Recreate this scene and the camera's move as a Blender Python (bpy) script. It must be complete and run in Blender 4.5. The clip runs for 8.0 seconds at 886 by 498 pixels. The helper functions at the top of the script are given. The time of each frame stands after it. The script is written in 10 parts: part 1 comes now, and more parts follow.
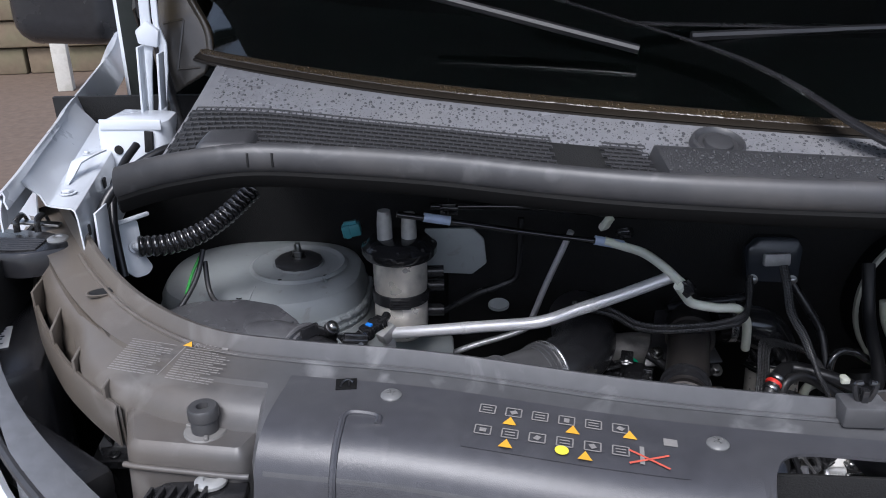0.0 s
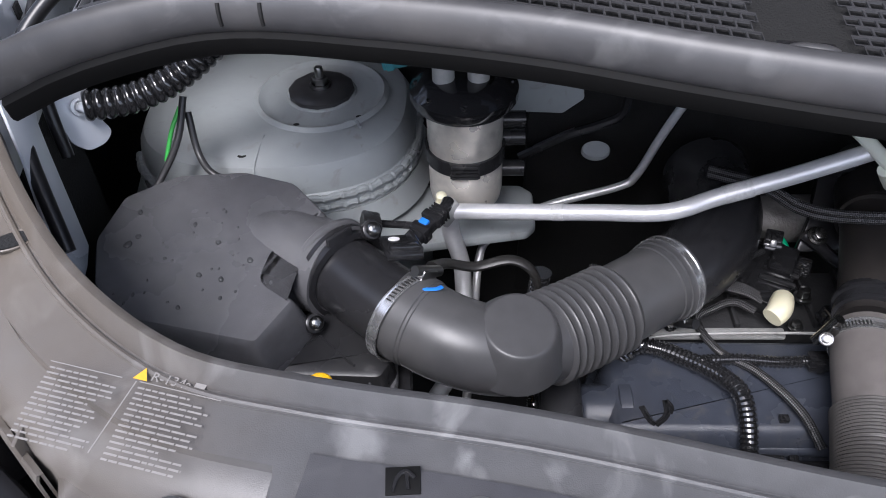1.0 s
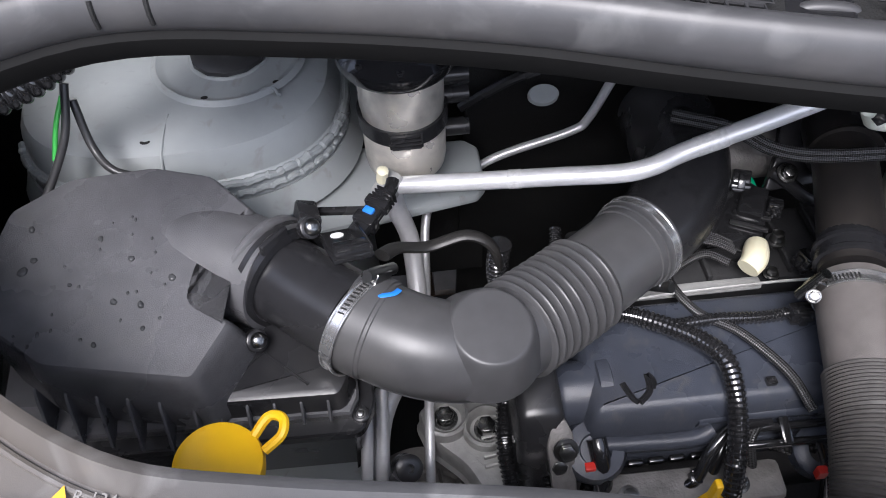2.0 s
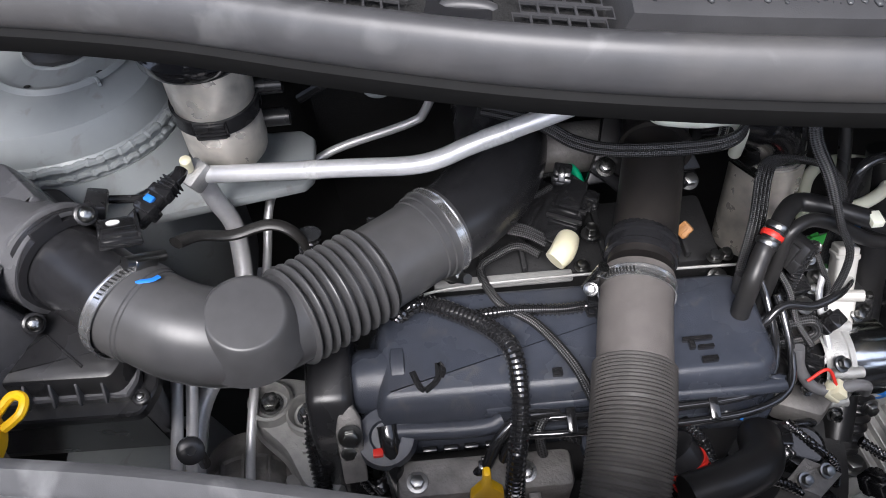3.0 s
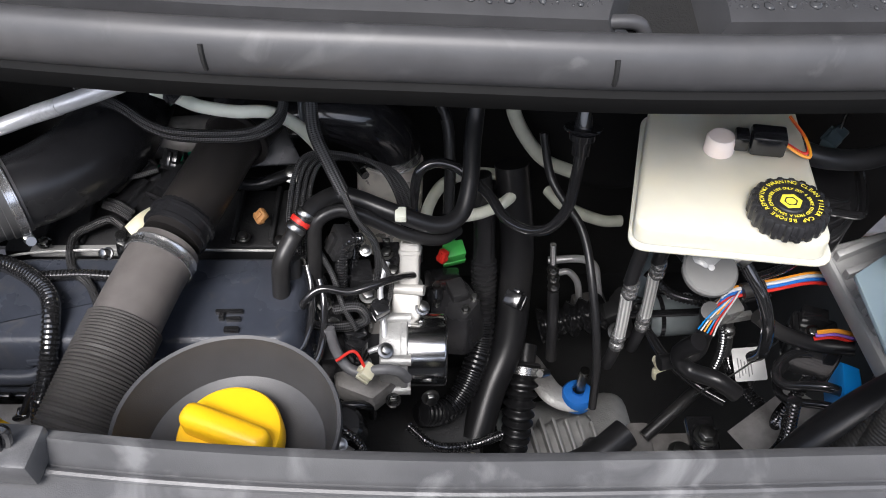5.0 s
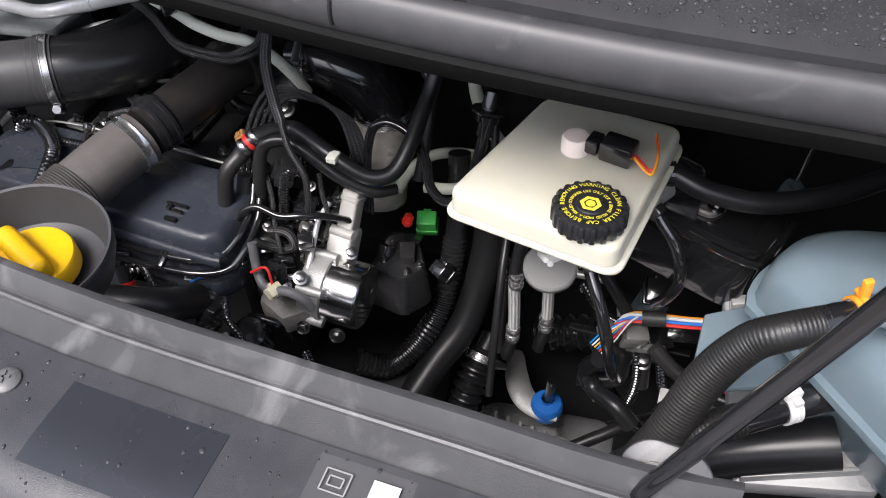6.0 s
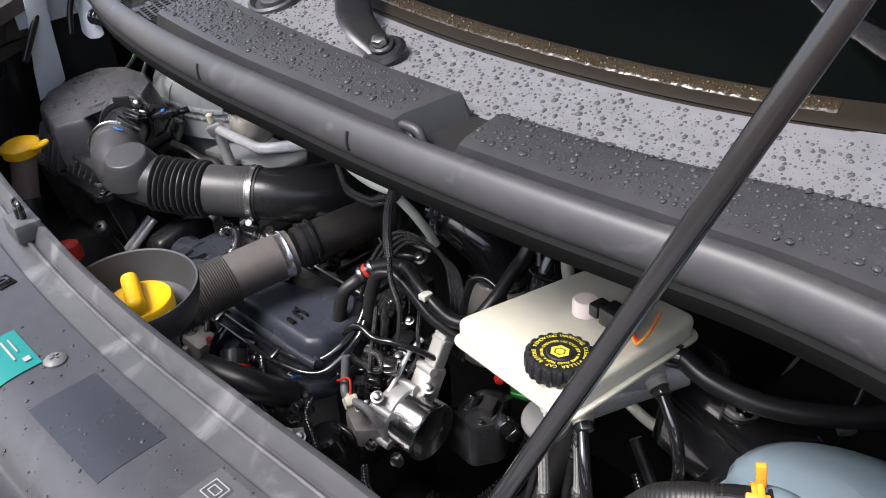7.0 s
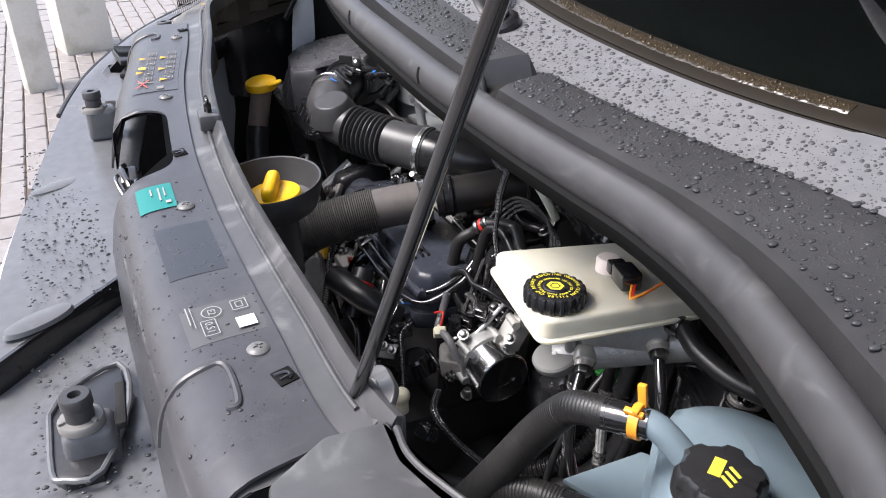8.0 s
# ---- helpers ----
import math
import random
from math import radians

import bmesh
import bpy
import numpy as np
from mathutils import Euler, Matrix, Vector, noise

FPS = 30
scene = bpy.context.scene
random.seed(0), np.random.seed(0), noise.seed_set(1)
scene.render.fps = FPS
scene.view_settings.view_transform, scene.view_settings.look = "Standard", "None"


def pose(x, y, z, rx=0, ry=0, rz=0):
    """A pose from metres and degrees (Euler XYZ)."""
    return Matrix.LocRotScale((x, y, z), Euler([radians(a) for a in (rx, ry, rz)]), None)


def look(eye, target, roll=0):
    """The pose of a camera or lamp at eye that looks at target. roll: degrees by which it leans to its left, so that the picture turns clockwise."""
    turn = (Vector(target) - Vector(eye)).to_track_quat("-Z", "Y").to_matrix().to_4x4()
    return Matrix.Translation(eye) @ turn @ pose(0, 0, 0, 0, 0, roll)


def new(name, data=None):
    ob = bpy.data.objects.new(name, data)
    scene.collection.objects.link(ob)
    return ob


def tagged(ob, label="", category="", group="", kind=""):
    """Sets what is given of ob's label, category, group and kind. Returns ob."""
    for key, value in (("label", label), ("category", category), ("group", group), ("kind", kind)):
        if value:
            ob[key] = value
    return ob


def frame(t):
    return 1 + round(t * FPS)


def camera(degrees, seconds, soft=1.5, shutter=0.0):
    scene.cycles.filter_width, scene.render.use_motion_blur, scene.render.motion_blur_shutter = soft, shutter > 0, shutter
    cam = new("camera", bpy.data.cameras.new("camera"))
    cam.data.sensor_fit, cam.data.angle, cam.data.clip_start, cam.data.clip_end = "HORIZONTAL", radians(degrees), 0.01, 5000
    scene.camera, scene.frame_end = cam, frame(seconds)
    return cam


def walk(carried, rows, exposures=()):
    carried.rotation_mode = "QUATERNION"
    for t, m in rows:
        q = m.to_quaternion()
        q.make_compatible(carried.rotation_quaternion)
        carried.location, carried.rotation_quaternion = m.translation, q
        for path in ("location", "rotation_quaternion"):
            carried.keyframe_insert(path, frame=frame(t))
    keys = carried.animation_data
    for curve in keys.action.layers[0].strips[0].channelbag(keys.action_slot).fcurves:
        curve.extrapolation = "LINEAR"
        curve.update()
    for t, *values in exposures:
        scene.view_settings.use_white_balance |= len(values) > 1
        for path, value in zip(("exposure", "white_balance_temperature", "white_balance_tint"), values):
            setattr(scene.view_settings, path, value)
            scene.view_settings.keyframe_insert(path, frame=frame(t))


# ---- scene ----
cam = camera(57.1, 8.0, soft=1.0)
PATH = [
    (0, (0.033, 0.055, 1.541), (0.058, 1.903, 0.777), -0.8),
    (0.5, (0.035, 0.304, 1.538), (-0.009, 1.982, 0.451), -1.7),
    (1, (-0.011, 0.483, 1.534), (-0.087, 1.941, 0.167), -2.6),
    (1.2, (-0.042, 0.529, 1.536), (-0.112, 1.905, 0.087), -2.9),
    (2.3, (-0.022, 0.612, 1.519), (0.105, 1.874, -0.026), -2.7),
    (2.5, (0.028, 0.599, 1.523), (0.133, 1.856, -0.029), -2.8),
    (3, (0.181, 0.577, 1.525), (0.232, 1.839, -0.025), -3.6),
    (3.5, (0.325, 0.56, 1.514), (0.329, 1.827, -0.034), -4.8),
    (4, (0.415, 0.509, 1.536), (0.427, 1.799, 0.008), -3.1),
    (4.5, (0.516, 0.47, 1.546), (0.519, 1.779, 0.034), -1.8),
    (5, (0.673, 0.463, 1.53), (0.672, 1.791, 0.034), -0.9),
    (5.2, (0.725, 0.472, 1.52), (0.675, 1.806, 0.03), -0.6),
    (6.3, (1.106, 0.413, 1.525), (0.386, 1.628, 0.11), -3.7),
    (6.5, (1.15, 0.4, 1.532), (0.274, 1.662, 0.252), -3.8),
    (7, (1.275, 0.457, 1.516), (0.068, 1.667, 0.478), -3.3),
    (7.2, (1.314, 0.489, 1.499), (0.012, 1.606, 0.472), -3.4),
    (7.5, (1.389, 0.495, 1.488), (-0.033, 1.493, 0.498), -2.1),
    (7.7, (1.436, 0.51, 1.485), (-0.059, 1.399, 0.497), -1.6),
    (8, (1.532, 0.535, 1.49), (-0.065, 1.256, 0.525), -1.0),
]
EXPOSURES = [(0.0, 1.18, 5900, 13), (0.5, 1.32, 5950, 14), (1.0, 1.66, 6000, 15), (2.5, 1.92, 6150, 14), (4.5, 1.90, 6300, 11), (5.0, 1.72, 6300, 12), (6.5, 1.60, 6400, 14), (7.0, 1.80, 6400, 14), (7.5, 1.88, 6450, 14), (8.0, 1.90, 6400, 14)]
walk(cam, [(t, look(eye, target, roll)) for t, eye, target, roll in PATH],
     exposures=EXPOSURES)

# ---------------------------------------------------------------- light
SUN_ELEV, SUN_ROT = radians(56), radians(196)
world = bpy.data.worlds.new("world")
scene.world = world
world.use_nodes = True
wn = world.node_tree.nodes
wl = world.node_tree.links
sky = wn.new("ShaderNodeTexSky")
sky.sky_type, sky.sun_disc = "NISHITA", False
sky.sun_elevation, sky.sun_rotation = SUN_ELEV, SUN_ROT
sky.air_density, sky.dust_density, sky.ozone_density = 1.0, 3.0, 1.0
grey = wn.new("ShaderNodeHueSaturation")
grey.inputs["Saturation"].default_value = 0.6
wl.new(sky.outputs[0], grey.inputs["Color"])
wl.new(grey.outputs[0], wn["Background"].inputs["Color"])
wn["Background"].inputs["Strength"].default_value = 0.11
sun_data = bpy.data.lights.new("sun", "SUN")
sun_data.energy, sun_data.angle, sun_data.color = 1.5, radians(28), (1.0, 0.97, 0.93)
sun = new("sun", sun_data)
sun.matrix_world = look((-1.2, -4.6, 9.2), (0.5, 0.8, 1.0))


# ---------------------------------------------------------------- materials
def material(name, color, rough=0.5, metal=0.0, vary=0.25, scale=60.0, bump=0.0, bump_scale=900.0, coat=0.0,
             dirt=None, dirt_amount=0.0, dirt_scale=9.0, rough_vary=0.12, spec=0.5, trans=0.0, ior=1.45, sss=0.0, stain=None, drift=None):
    m = bpy.data.materials.new(name)
    m.use_nodes = True
    n, l = m.node_tree.nodes, m.node_tree.links
    b = n["Principled BSDF"]
    b.inputs["Metallic"].default_value = metal
    b.inputs["IOR"].default_value = ior
    b.inputs["Specular IOR Level"].default_value = spec
    b.inputs["Coat Weight"].default_value = coat
    b.inputs["Transmission Weight"].default_value = trans
    if sss:
        b.inputs["Subsurface Weight"].default_value = sss
        b.inputs["Subsurface Radius"].default_value = (0.02, 0.018, 0.014)
        b.inputs["Subsurface Scale"].default_value = 0.6
    co = n.new("ShaderNodeTexCoord")
    big = n.new("ShaderNodeTexNoise")
    big.inputs["Scale"].default_value, big.inputs["Detail"].default_value = dirt_scale, 6
    fine = n.new("ShaderNodeTexNoise")
    fine.inputs["Scale"].default_value, fine.inputs["Detail"].default_value = scale, 4
    for t in (big, fine):
        l.new(co.outputs["Object"], t.inputs["Vector"])
    mix = n.new("ShaderNodeMix")
    mix.data_type = "RGBA"
    lo = [c * (1 - vary) for c in color]
    hi = [min(1, c * (1 + vary)) for c in color]
    mix.inputs["A"].default_value, mix.inputs["B"].default_value = (*lo, 1), (*hi, 1)
    l.new(fine.outputs["Fac"], mix.inputs["Factor"])
    out = mix.outputs["Result"]
    if dirt:
        ramp = n.new("ShaderNodeMapRange")
        ramp.inputs["From Min"].default_value, ramp.inputs["From Max"].default_value = 0.48, 0.72
        ramp.inputs["To Max"].default_value = dirt_amount
        l.new(big.outputs["Fac"], ramp.inputs["Value"])
        dm = n.new("ShaderNodeMix")
        dm.data_type = "RGBA"
        dm.inputs["B"].default_value = (*dirt, 1)
        l.new(ramp.outputs["Result"], dm.inputs["Factor"])
        l.new(out, dm.inputs["A"])
        out = dm.outputs["Result"]
    if stain:
        tone, amount, size, low, high = stain
        marks = n.new("ShaderNodeTexNoise")
        marks.inputs["Scale"].default_value, marks.inputs["Detail"].default_value, marks.inputs["Distortion"].default_value = size, 8, 1.2
        l.new(co.outputs["Object"], marks.inputs["Vector"])
        mr = n.new("ShaderNodeMapRange")
        mr.inputs["From Min"].default_value, mr.inputs["From Max"].default_value = low, high
        mr.inputs["To Max"].default_value = amount
        l.new(marks.outputs["Fac"], mr.inputs["Value"])
        sm = n.new("ShaderNodeMix")
        sm.data_type = "RGBA"
        sm.inputs["B"].default_value = (*tone, 1)
        l.new(mr.outputs["Result"], sm.inputs["Factor"])
        l.new(out, sm.inputs["A"])
        out = sm.outputs["Result"]
    if drift:
        # dust that has settled thicker towards one end of a part
        tone, amount, x0, x1 = drift
        sep = n.new("ShaderNodeSeparateXYZ")
        l.new(co.outputs["Object"], sep.inputs["Vector"])
        wob = n.new("ShaderNodeMath")
        wob.operation = "MULTIPLY_ADD"
        l.new(big.outputs["Fac"], wob.inputs[0])
        wob.inputs[1].default_value = 0.25
        l.new(sep.outputs["X"], wob.inputs[2])
        dr = n.new("ShaderNodeMapRange")
        dr.inputs["From Min"].default_value, dr.inputs["From Max"].default_value = x0 + 0.12, x1 + 0.12
        dr.inputs["To Max"].default_value = amount
        l.new(wob.outputs[0], dr.inputs["Value"])
        em = n.new("ShaderNodeMix")
        em.data_type = "RGBA"
        em.inputs["B"].default_value = (*tone, 1)
        l.new(dr.outputs["Result"], em.inputs["Factor"])
        l.new(out, em.inputs["A"])
        out = em.outputs["Result"]
    l.new(out, b.inputs["Base Color"])
    rr = n.new("ShaderNodeMapRange")
    rr.inputs["To Min"].default_value, rr.inputs["To Max"].default_value = max(0.02, rough - rough_vary), min(1, rough + rough_vary)
    l.new(big.outputs["Fac"], rr.inputs["Value"])
    l.new(rr.outputs["Result"], b.inputs["Roughness"])
    if bump:
        grain = n.new("ShaderNodeTexNoise")
        grain.inputs["Scale"].default_value, grain.inputs["Detail"].default_value = bump_scale, 2
        l.new(co.outputs["Object"], grain.inputs["Vector"])
        bp = n.new("ShaderNodeBump")
        bp.inputs["Strength"].default_value, bp.inputs["Distance"].default_value = bump, 0.001
        l.new(grain.outputs["Fac"], bp.inputs["Height"])
        l.new(bp.outputs["Normal"], b.inputs["Normal"])
    return m


def braided(name, dark, light, around=14.0, along=420.0, rough=0.45):
    """Woven sleeve: two crossing waves on the tube's own coordinates (u round it, v metres along it)."""
    m = bpy.data.materials.new(name)
    m.use_nodes = True
    n, l = m.node_tree.nodes, m.node_tree.links
    b = n["Principled BSDF"]
    b.inputs["Roughness"].default_value = rough
    uv = n.new("ShaderNodeUVMap")
    uv.uv_map = "UVMap"
    sep = n.new("ShaderNodeSeparateXYZ")
    l.new(uv.outputs["UV"], sep.inputs["Vector"])

    def math_node(op, a, c):
        k = n.new("ShaderNodeMath")
        k.operation = op
        for i, v in enumerate((a, c)):
            if isinstance(v, (int, float)):
                k.inputs[i].default_value = v
            else:
                l.new(v, k.inputs[i])
        return k.outputs[0]

    u = math_node("MULTIPLY", sep.outputs["X"], around * math.tau / 2)
    v = math_node("MULTIPLY", sep.outputs["Y"], along)
    p = math_node("SINE", math_node("ADD", u, v), 0)
    q = math_node("SINE", math_node("SUBTRACT", u, v), 0)
    w = math_node("MULTIPLY", p, q)
    f = math_node("MULTIPLY_ADD", w, 0.5)
    f.node.inputs[2].default_value = 0.5
    mix = n.new("ShaderNodeMix")
    mix.data_type = "RGBA"
    mix.inputs["A"].default_value, mix.inputs["B"].default_value = (*dark, 1), (*light, 1)
    l.new(f, mix.inputs["Factor"])
    l.new(mix.outputs["Result"], b.inputs["Base Color"])
    bp = n.new("ShaderNodeBump")
    bp.inputs["Strength"].default_value, bp.inputs["Distance"].default_value = 0.7, 0.0012
    l.new(f, bp.inputs["Height"])
    l.new(bp.outputs["Normal"], b.inputs["Normal"])
    return m


DUST = (0.128, 0.104, 0.078)
M_COVER = material("cover plastic", (0.046, 0.046, 0.051), 0.31, bump=0.18, bump_scale=1400, dirt=(0.075, 0.074, 0.074), dirt_amount=0.35, dirt_scale=7, stain=((0.085, 0.085, 0.086), 0.4, 26, 0.58, 0.74))
M_CARRIER = material("dusty carrier plastic", (0.060, 0.060, 0.062), 0.36, bump=0.16, bump_scale=1200, dirt=(0.095, 0.094, 0.094), dirt_amount=0.5, dirt_scale=8, stain=((0.20, 0.20, 0.20), 0.55, 13, 0.58, 0.70), drift=(DUST, 0.62, -0.10, -0.34))
M_PLASTIC = material("black plastic", (0.016, 0.016, 0.0175), 0.26, bump=0.10, bump_scale=1500, dirt=(0.04, 0.039, 0.037), dirt_amount=0.3)
M_PLASTIC_G = material("gloss black plastic", (0.013, 0.013, 0.014), 0.16, bump=0.05, coat=0.6)
M_AIRBOX = material("air box plastic", (0.080, 0.080, 0.085), 0.28, bump=0.45, bump_scale=1800, dirt=(0.07, 0.07, 0.07), dirt_amount=0.25, stain=((0.085, 0.085, 0.085), 0.5, 18, 0.57, 0.7))
M_ELBOW = material("intake rubber", (0.050, 0.050, 0.052), 0.38, bump=0.025, bump_scale=700, dirt=(0.085, 0.083, 0.08), dirt_amount=0.4)
M_RUBBER = material("black rubber", (0.034, 0.034, 0.036), 0.34, bump=0.05, bump_scale=700, dirt=(0.07, 0.068, 0.065), dirt_amount=0.4)
M_HOSE = material("deep black hose rubber", (0.011, 0.011, 0.012), 0.34, bump=0.05, bump_scale=700, dirt=(0.04, 0.038, 0.036), dirt_amount=0.4)
M_SEAL = material("seal rubber", (0.044, 0.044, 0.046), 0.44, bump=0.035, bump_scale=900, dirt=(0.09, 0.085, 0.08), dirt_amount=0.4, dirt_scale=12, stain=((0.10, 0.10, 0.10), 0.5, 22, 0.58, 0.70))
M_DUCT = material("bloomed duct plastic", (0.016, 0.0145, 0.014), 0.38, bump=0.2, bump_scale=1500, dirt=(0.036, 0.031, 0.027), dirt_amount=0.6, dirt_scale=20)
M_HOSE_GREY = material("brown-grey hose rubber", (0.105, 0.095, 0.09), 0.6, bump=0.5, bump_scale=1600, dirt=(0.06, 0.055, 0.05), dirt_amount=0.5, dirt_scale=25)
M_VALVE = material("valve cover plastic", (0.036, 0.041, 0.054), 0.27, bump=0.3, bump_scale=1300, dirt=(0.05, 0.05, 0.055), dirt_amount=0.3, stain=((0.07, 0.07, 0.07), 0.6, 45, 0.60, 0.74))
M_ENGINE = material("dark engine metal", (0.026, 0.026, 0.027), 0.55, metal=0.3, bump=0.5, bump_scale=300)
M_LINER = material("black fibre liner", (0.007, 0.007, 0.007), 0.8, bump=0.8, bump_scale=500)
M_PRIMER = material("grey body primer", (0.30, 0.322, 0.327), 0.36, vary=0.06, bump=0.1, bump_scale=120, dirt=(0.25, 0.25, 0.24), dirt_amount=0.35, dirt_scale=8, stain=((0.20, 0.19, 0.17), 0.6, 30, 0.60, 0.74))
M_WHITE = material("white body paint", (0.58, 0.61, 0.65), 0.3, vary=0.03, coat=0.5, dirt=(0.5, 0.5, 0.5), dirt_amount=0.3)
M_ALU = material("drawn aluminium", (0.66, 0.66, 0.67), 0.38, metal=0.45, vary=0.1, scale=140, bump=0.15, bump_scale=500)
M_CAST = material("cast aluminium", (0.43, 0.43, 0.42), 0.5, metal=0.5, vary=0.2, scale=90, bump=0.6, bump_scale=450, dirt=(0.2, 0.19, 0.18), dirt_amount=0.5, dirt_scale=20)
M_STEEL = material("brushed steel can", (0.78, 0.74, 0.67), 0.30, metal=0.55, vary=0.12, scale=40, dirt=(0.25, 0.24, 0.22), dirt_amount=0.6, dirt_scale=30)
M_GRIME = material("grimy cast metal", (0.22, 0.21, 0.20), 0.55, metal=0.3, vary=0.3, scale=70, bump=0.8, bump_scale=300, dirt=(0.05, 0.045, 0.04), dirt_amount=0.8, dirt_scale=18)
M_ZINC = material("zinc fasteners", (0.30, 0.30, 0.295), 0.28, metal=1.0, vary=0.15)
M_CHROME = material("bright chrome", (0.85, 0.85, 0.85), 0.17, metal=1.0, vary=0.05, rough_vary=0.04)
M_YELLOW = material("yellow plastic", (0.87, 0.50, 0.008), 0.38, vary=0.06, bump=0.1)
M_CREAM = material("cream nylon", (0.70, 0.66, 0.48), 0.42, vary=0.06, sss=0.2)
M_TANK = material("milky reservoir plastic", (0.53, 0.515, 0.435), 0.36, vary=0.05, sss=0.85, dirt=(0.70, 0.65, 0.48), dirt_amount=0.35, dirt_scale=10)
M_PALE = material("pale grey tube", (0.68, 0.70, 0.60), 0.42, vary=0.05, sss=0.1)
M_BLUE_TANK = material("pale blue tank plastic", (0.165, 0.215, 0.245), 0.22, vary=0.10, scale=14, sss=0.5, dirt=(0.12, 0.17, 0.205), dirt_amount=0.6, dirt_scale=12)
M_CONDUIT = material("wet glossy conduit", (0.014, 0.014, 0.015), 0.12, vary=0.3, coat=1.0, spec=0.9, rough_vary=0.05)
M_RED = material("red plastic", (0.62, 0.03, 0.02), 0.4, vary=0.08)
M_GREEN = material("green plastic", (0.06, 0.42, 0.08), 0.42, vary=0.08)
M_GREEN_WIRE = material("green cable", (0.0, 0.42, 0.20), 0.35, vary=0.08)
M_BLUE = material("blue plastic", (0.02, 0.16, 0.55), 0.4, vary=0.08)
M_ORANGE = material("orange plastic", (0.85, 0.33, 0.03), 0.4, vary=0.08)
M_TEAL = material("teal sticker", (0.003, 0.165, 0.15), 0.35, vary=0.05)
M_PRINT = material("pale print", (0.19, 0.18, 0.17), 0.6, vary=0.2, scale=300)
M_PRINT_G = material("dull grey print", (0.27, 0.27, 0.265), 0.5, vary=0.12)
M_PRINT_W = material("white print", (0.6, 0.6, 0.59), 0.5, vary=0.08)
M_PRINT_Y = material("yellow print", (0.72, 0.62, 0.05), 0.5, vary=0.1)
M_PRINT_O = material("orange print", (0.60, 0.32, 0.03), 0.5, vary=0.1)
M_PRINT_R = material("red print", (0.48, 0.09, 0.06), 0.5, vary=0.1)
M_DARKLABEL = material("dark label film", (0.026, 0.028, 0.034), 0.30, vary=0.08)
M_GREYLABEL = material("grey label film", (0.070, 0.070, 0.073), 0.4, vary=0.08)
M_TRIM = material("brown trim rubber", (0.013, 0.010, 0.007), 0.55, spec=0.16, vary=0.25, scale=30, bump=0.1, bump_scale=500)
M_GOLD = material("wet bronze trim", (0.024, 0.017, 0.009), 0.30, vary=0.7, scale=160, bump=0.8, bump_scale=250, coat=0.4)
M_COWL = material("grey cowl plastic", (0.165, 0.166, 0.176), 0.30, bump=0.1, bump_scale=900, dirt=(0.19, 0.185, 0.18), dirt_amount=0.35, dirt_scale=8)
M_COWL_D = material("dark cowl plastic", (0.038, 0.038, 0.040), 0.42, bump=0.15, bump_scale=1100, dirt=(0.07, 0.07, 0.07), dirt_amount=0.3)
M_WATER = material("water on dark plastic", (0.045, 0.046, 0.048), 0.05, vary=0.3, ior=1.34, rough_vary=0.02)
M_GRILLE = material("grey grille plastic", (0.032, 0.032, 0.034), 0.5, bump=0.3, bump_scale=1100)
M_NOSE = material("wet surround plastic", (0.100, 0.102, 0.108), 0.24, bump=0.12, bump_scale=1300, dirt=(0.13, 0.13, 0.132), dirt_amount=0.4, dirt_scale=6, stain=((0.16, 0.16, 0.16), 0.35, 20, 0.6, 0.74))
M_STRIP = material("matt carrier strip", (0.006, 0.006, 0.006), 0.7, spec=0.12, vary=0.2)
M_EDGE = material("matt rubber glass edge", (0.014, 0.012, 0.010), 0.65, spec=0.25, vary=0.3, scale=90, bump=0.4, bump_scale=300)
M_WATER_G = material("water on grey plastic", (0.070, 0.071, 0.075), 0.05, vary=0.3, ior=1.34, rough_vary=0.02)
M_CLEAR = material("smoky clear plastic", (0.17, 0.17, 0.165), 0.25, vary=0.1, sss=0.2)
M_GLASS = material("windscreen glass", (0.35, 0.42, 0.40), 0.03, vary=0.0, rough_vary=0.01, trans=1.0, ior=1.5)
M_BRAID = braided("black braided sleeve", (0.004, 0.004, 0.004), (0.050, 0.050, 0.052), around=10, along=1500.0, rough=0.26)
M_BRAID_S = braided("grey braided sleeve", (0.025, 0.025, 0.025), (0.70, 0.70, 0.68), around=10, along=1700)
M_SLEEVE = material("ribbed rubber sleeve", (0.015, 0.0145, 0.014), 0.42, bump=0.2, dirt=(0.05, 0.047, 0.044), dirt_amount=0.4)
M_SLEEVE_H = material("fine ribbed hose sleeve", (0.050, 0.047, 0.045), 0.46, bump=0.1, dirt=(0.085, 0.08, 0.075), dirt_amount=0.4)
M_NECK = material("dull pinkish neck plastic", (0.20, 0.155, 0.135), 0.4, vary=0.15, sss=0.2)
M_STONE = material("weathered stone", (0.155, 0.118, 0.078), 0.85, vary=0.3, scale=14, bump=1.0, bump_scale=60, dirt=(0.12, 0.13, 0.07), dirt_amount=0.6, dirt_scale=3)
M_PAVER = material("wet paver", (0.22, 0.20, 0.19), 0.45, vary=0.3, scale=25, bump=0.8, bump_scale=120, dirt=(0.14, 0.12, 0.10), dirt_amount=0.5, dirt_scale=2.5)
M_SOIL = material("wet soil joint", (0.10, 0.07, 0.05), 0.8, vary=0.4, scale=20, bump=1.0, bump_scale=80)
M_CABIN = material("cabin plastic", (0.016, 0.019, 0.018), 0.7, bump=0.3, spec=0.2)


# ---------------------------------------------------------------- mesh helpers
def V(*a):
    return Vector(a)


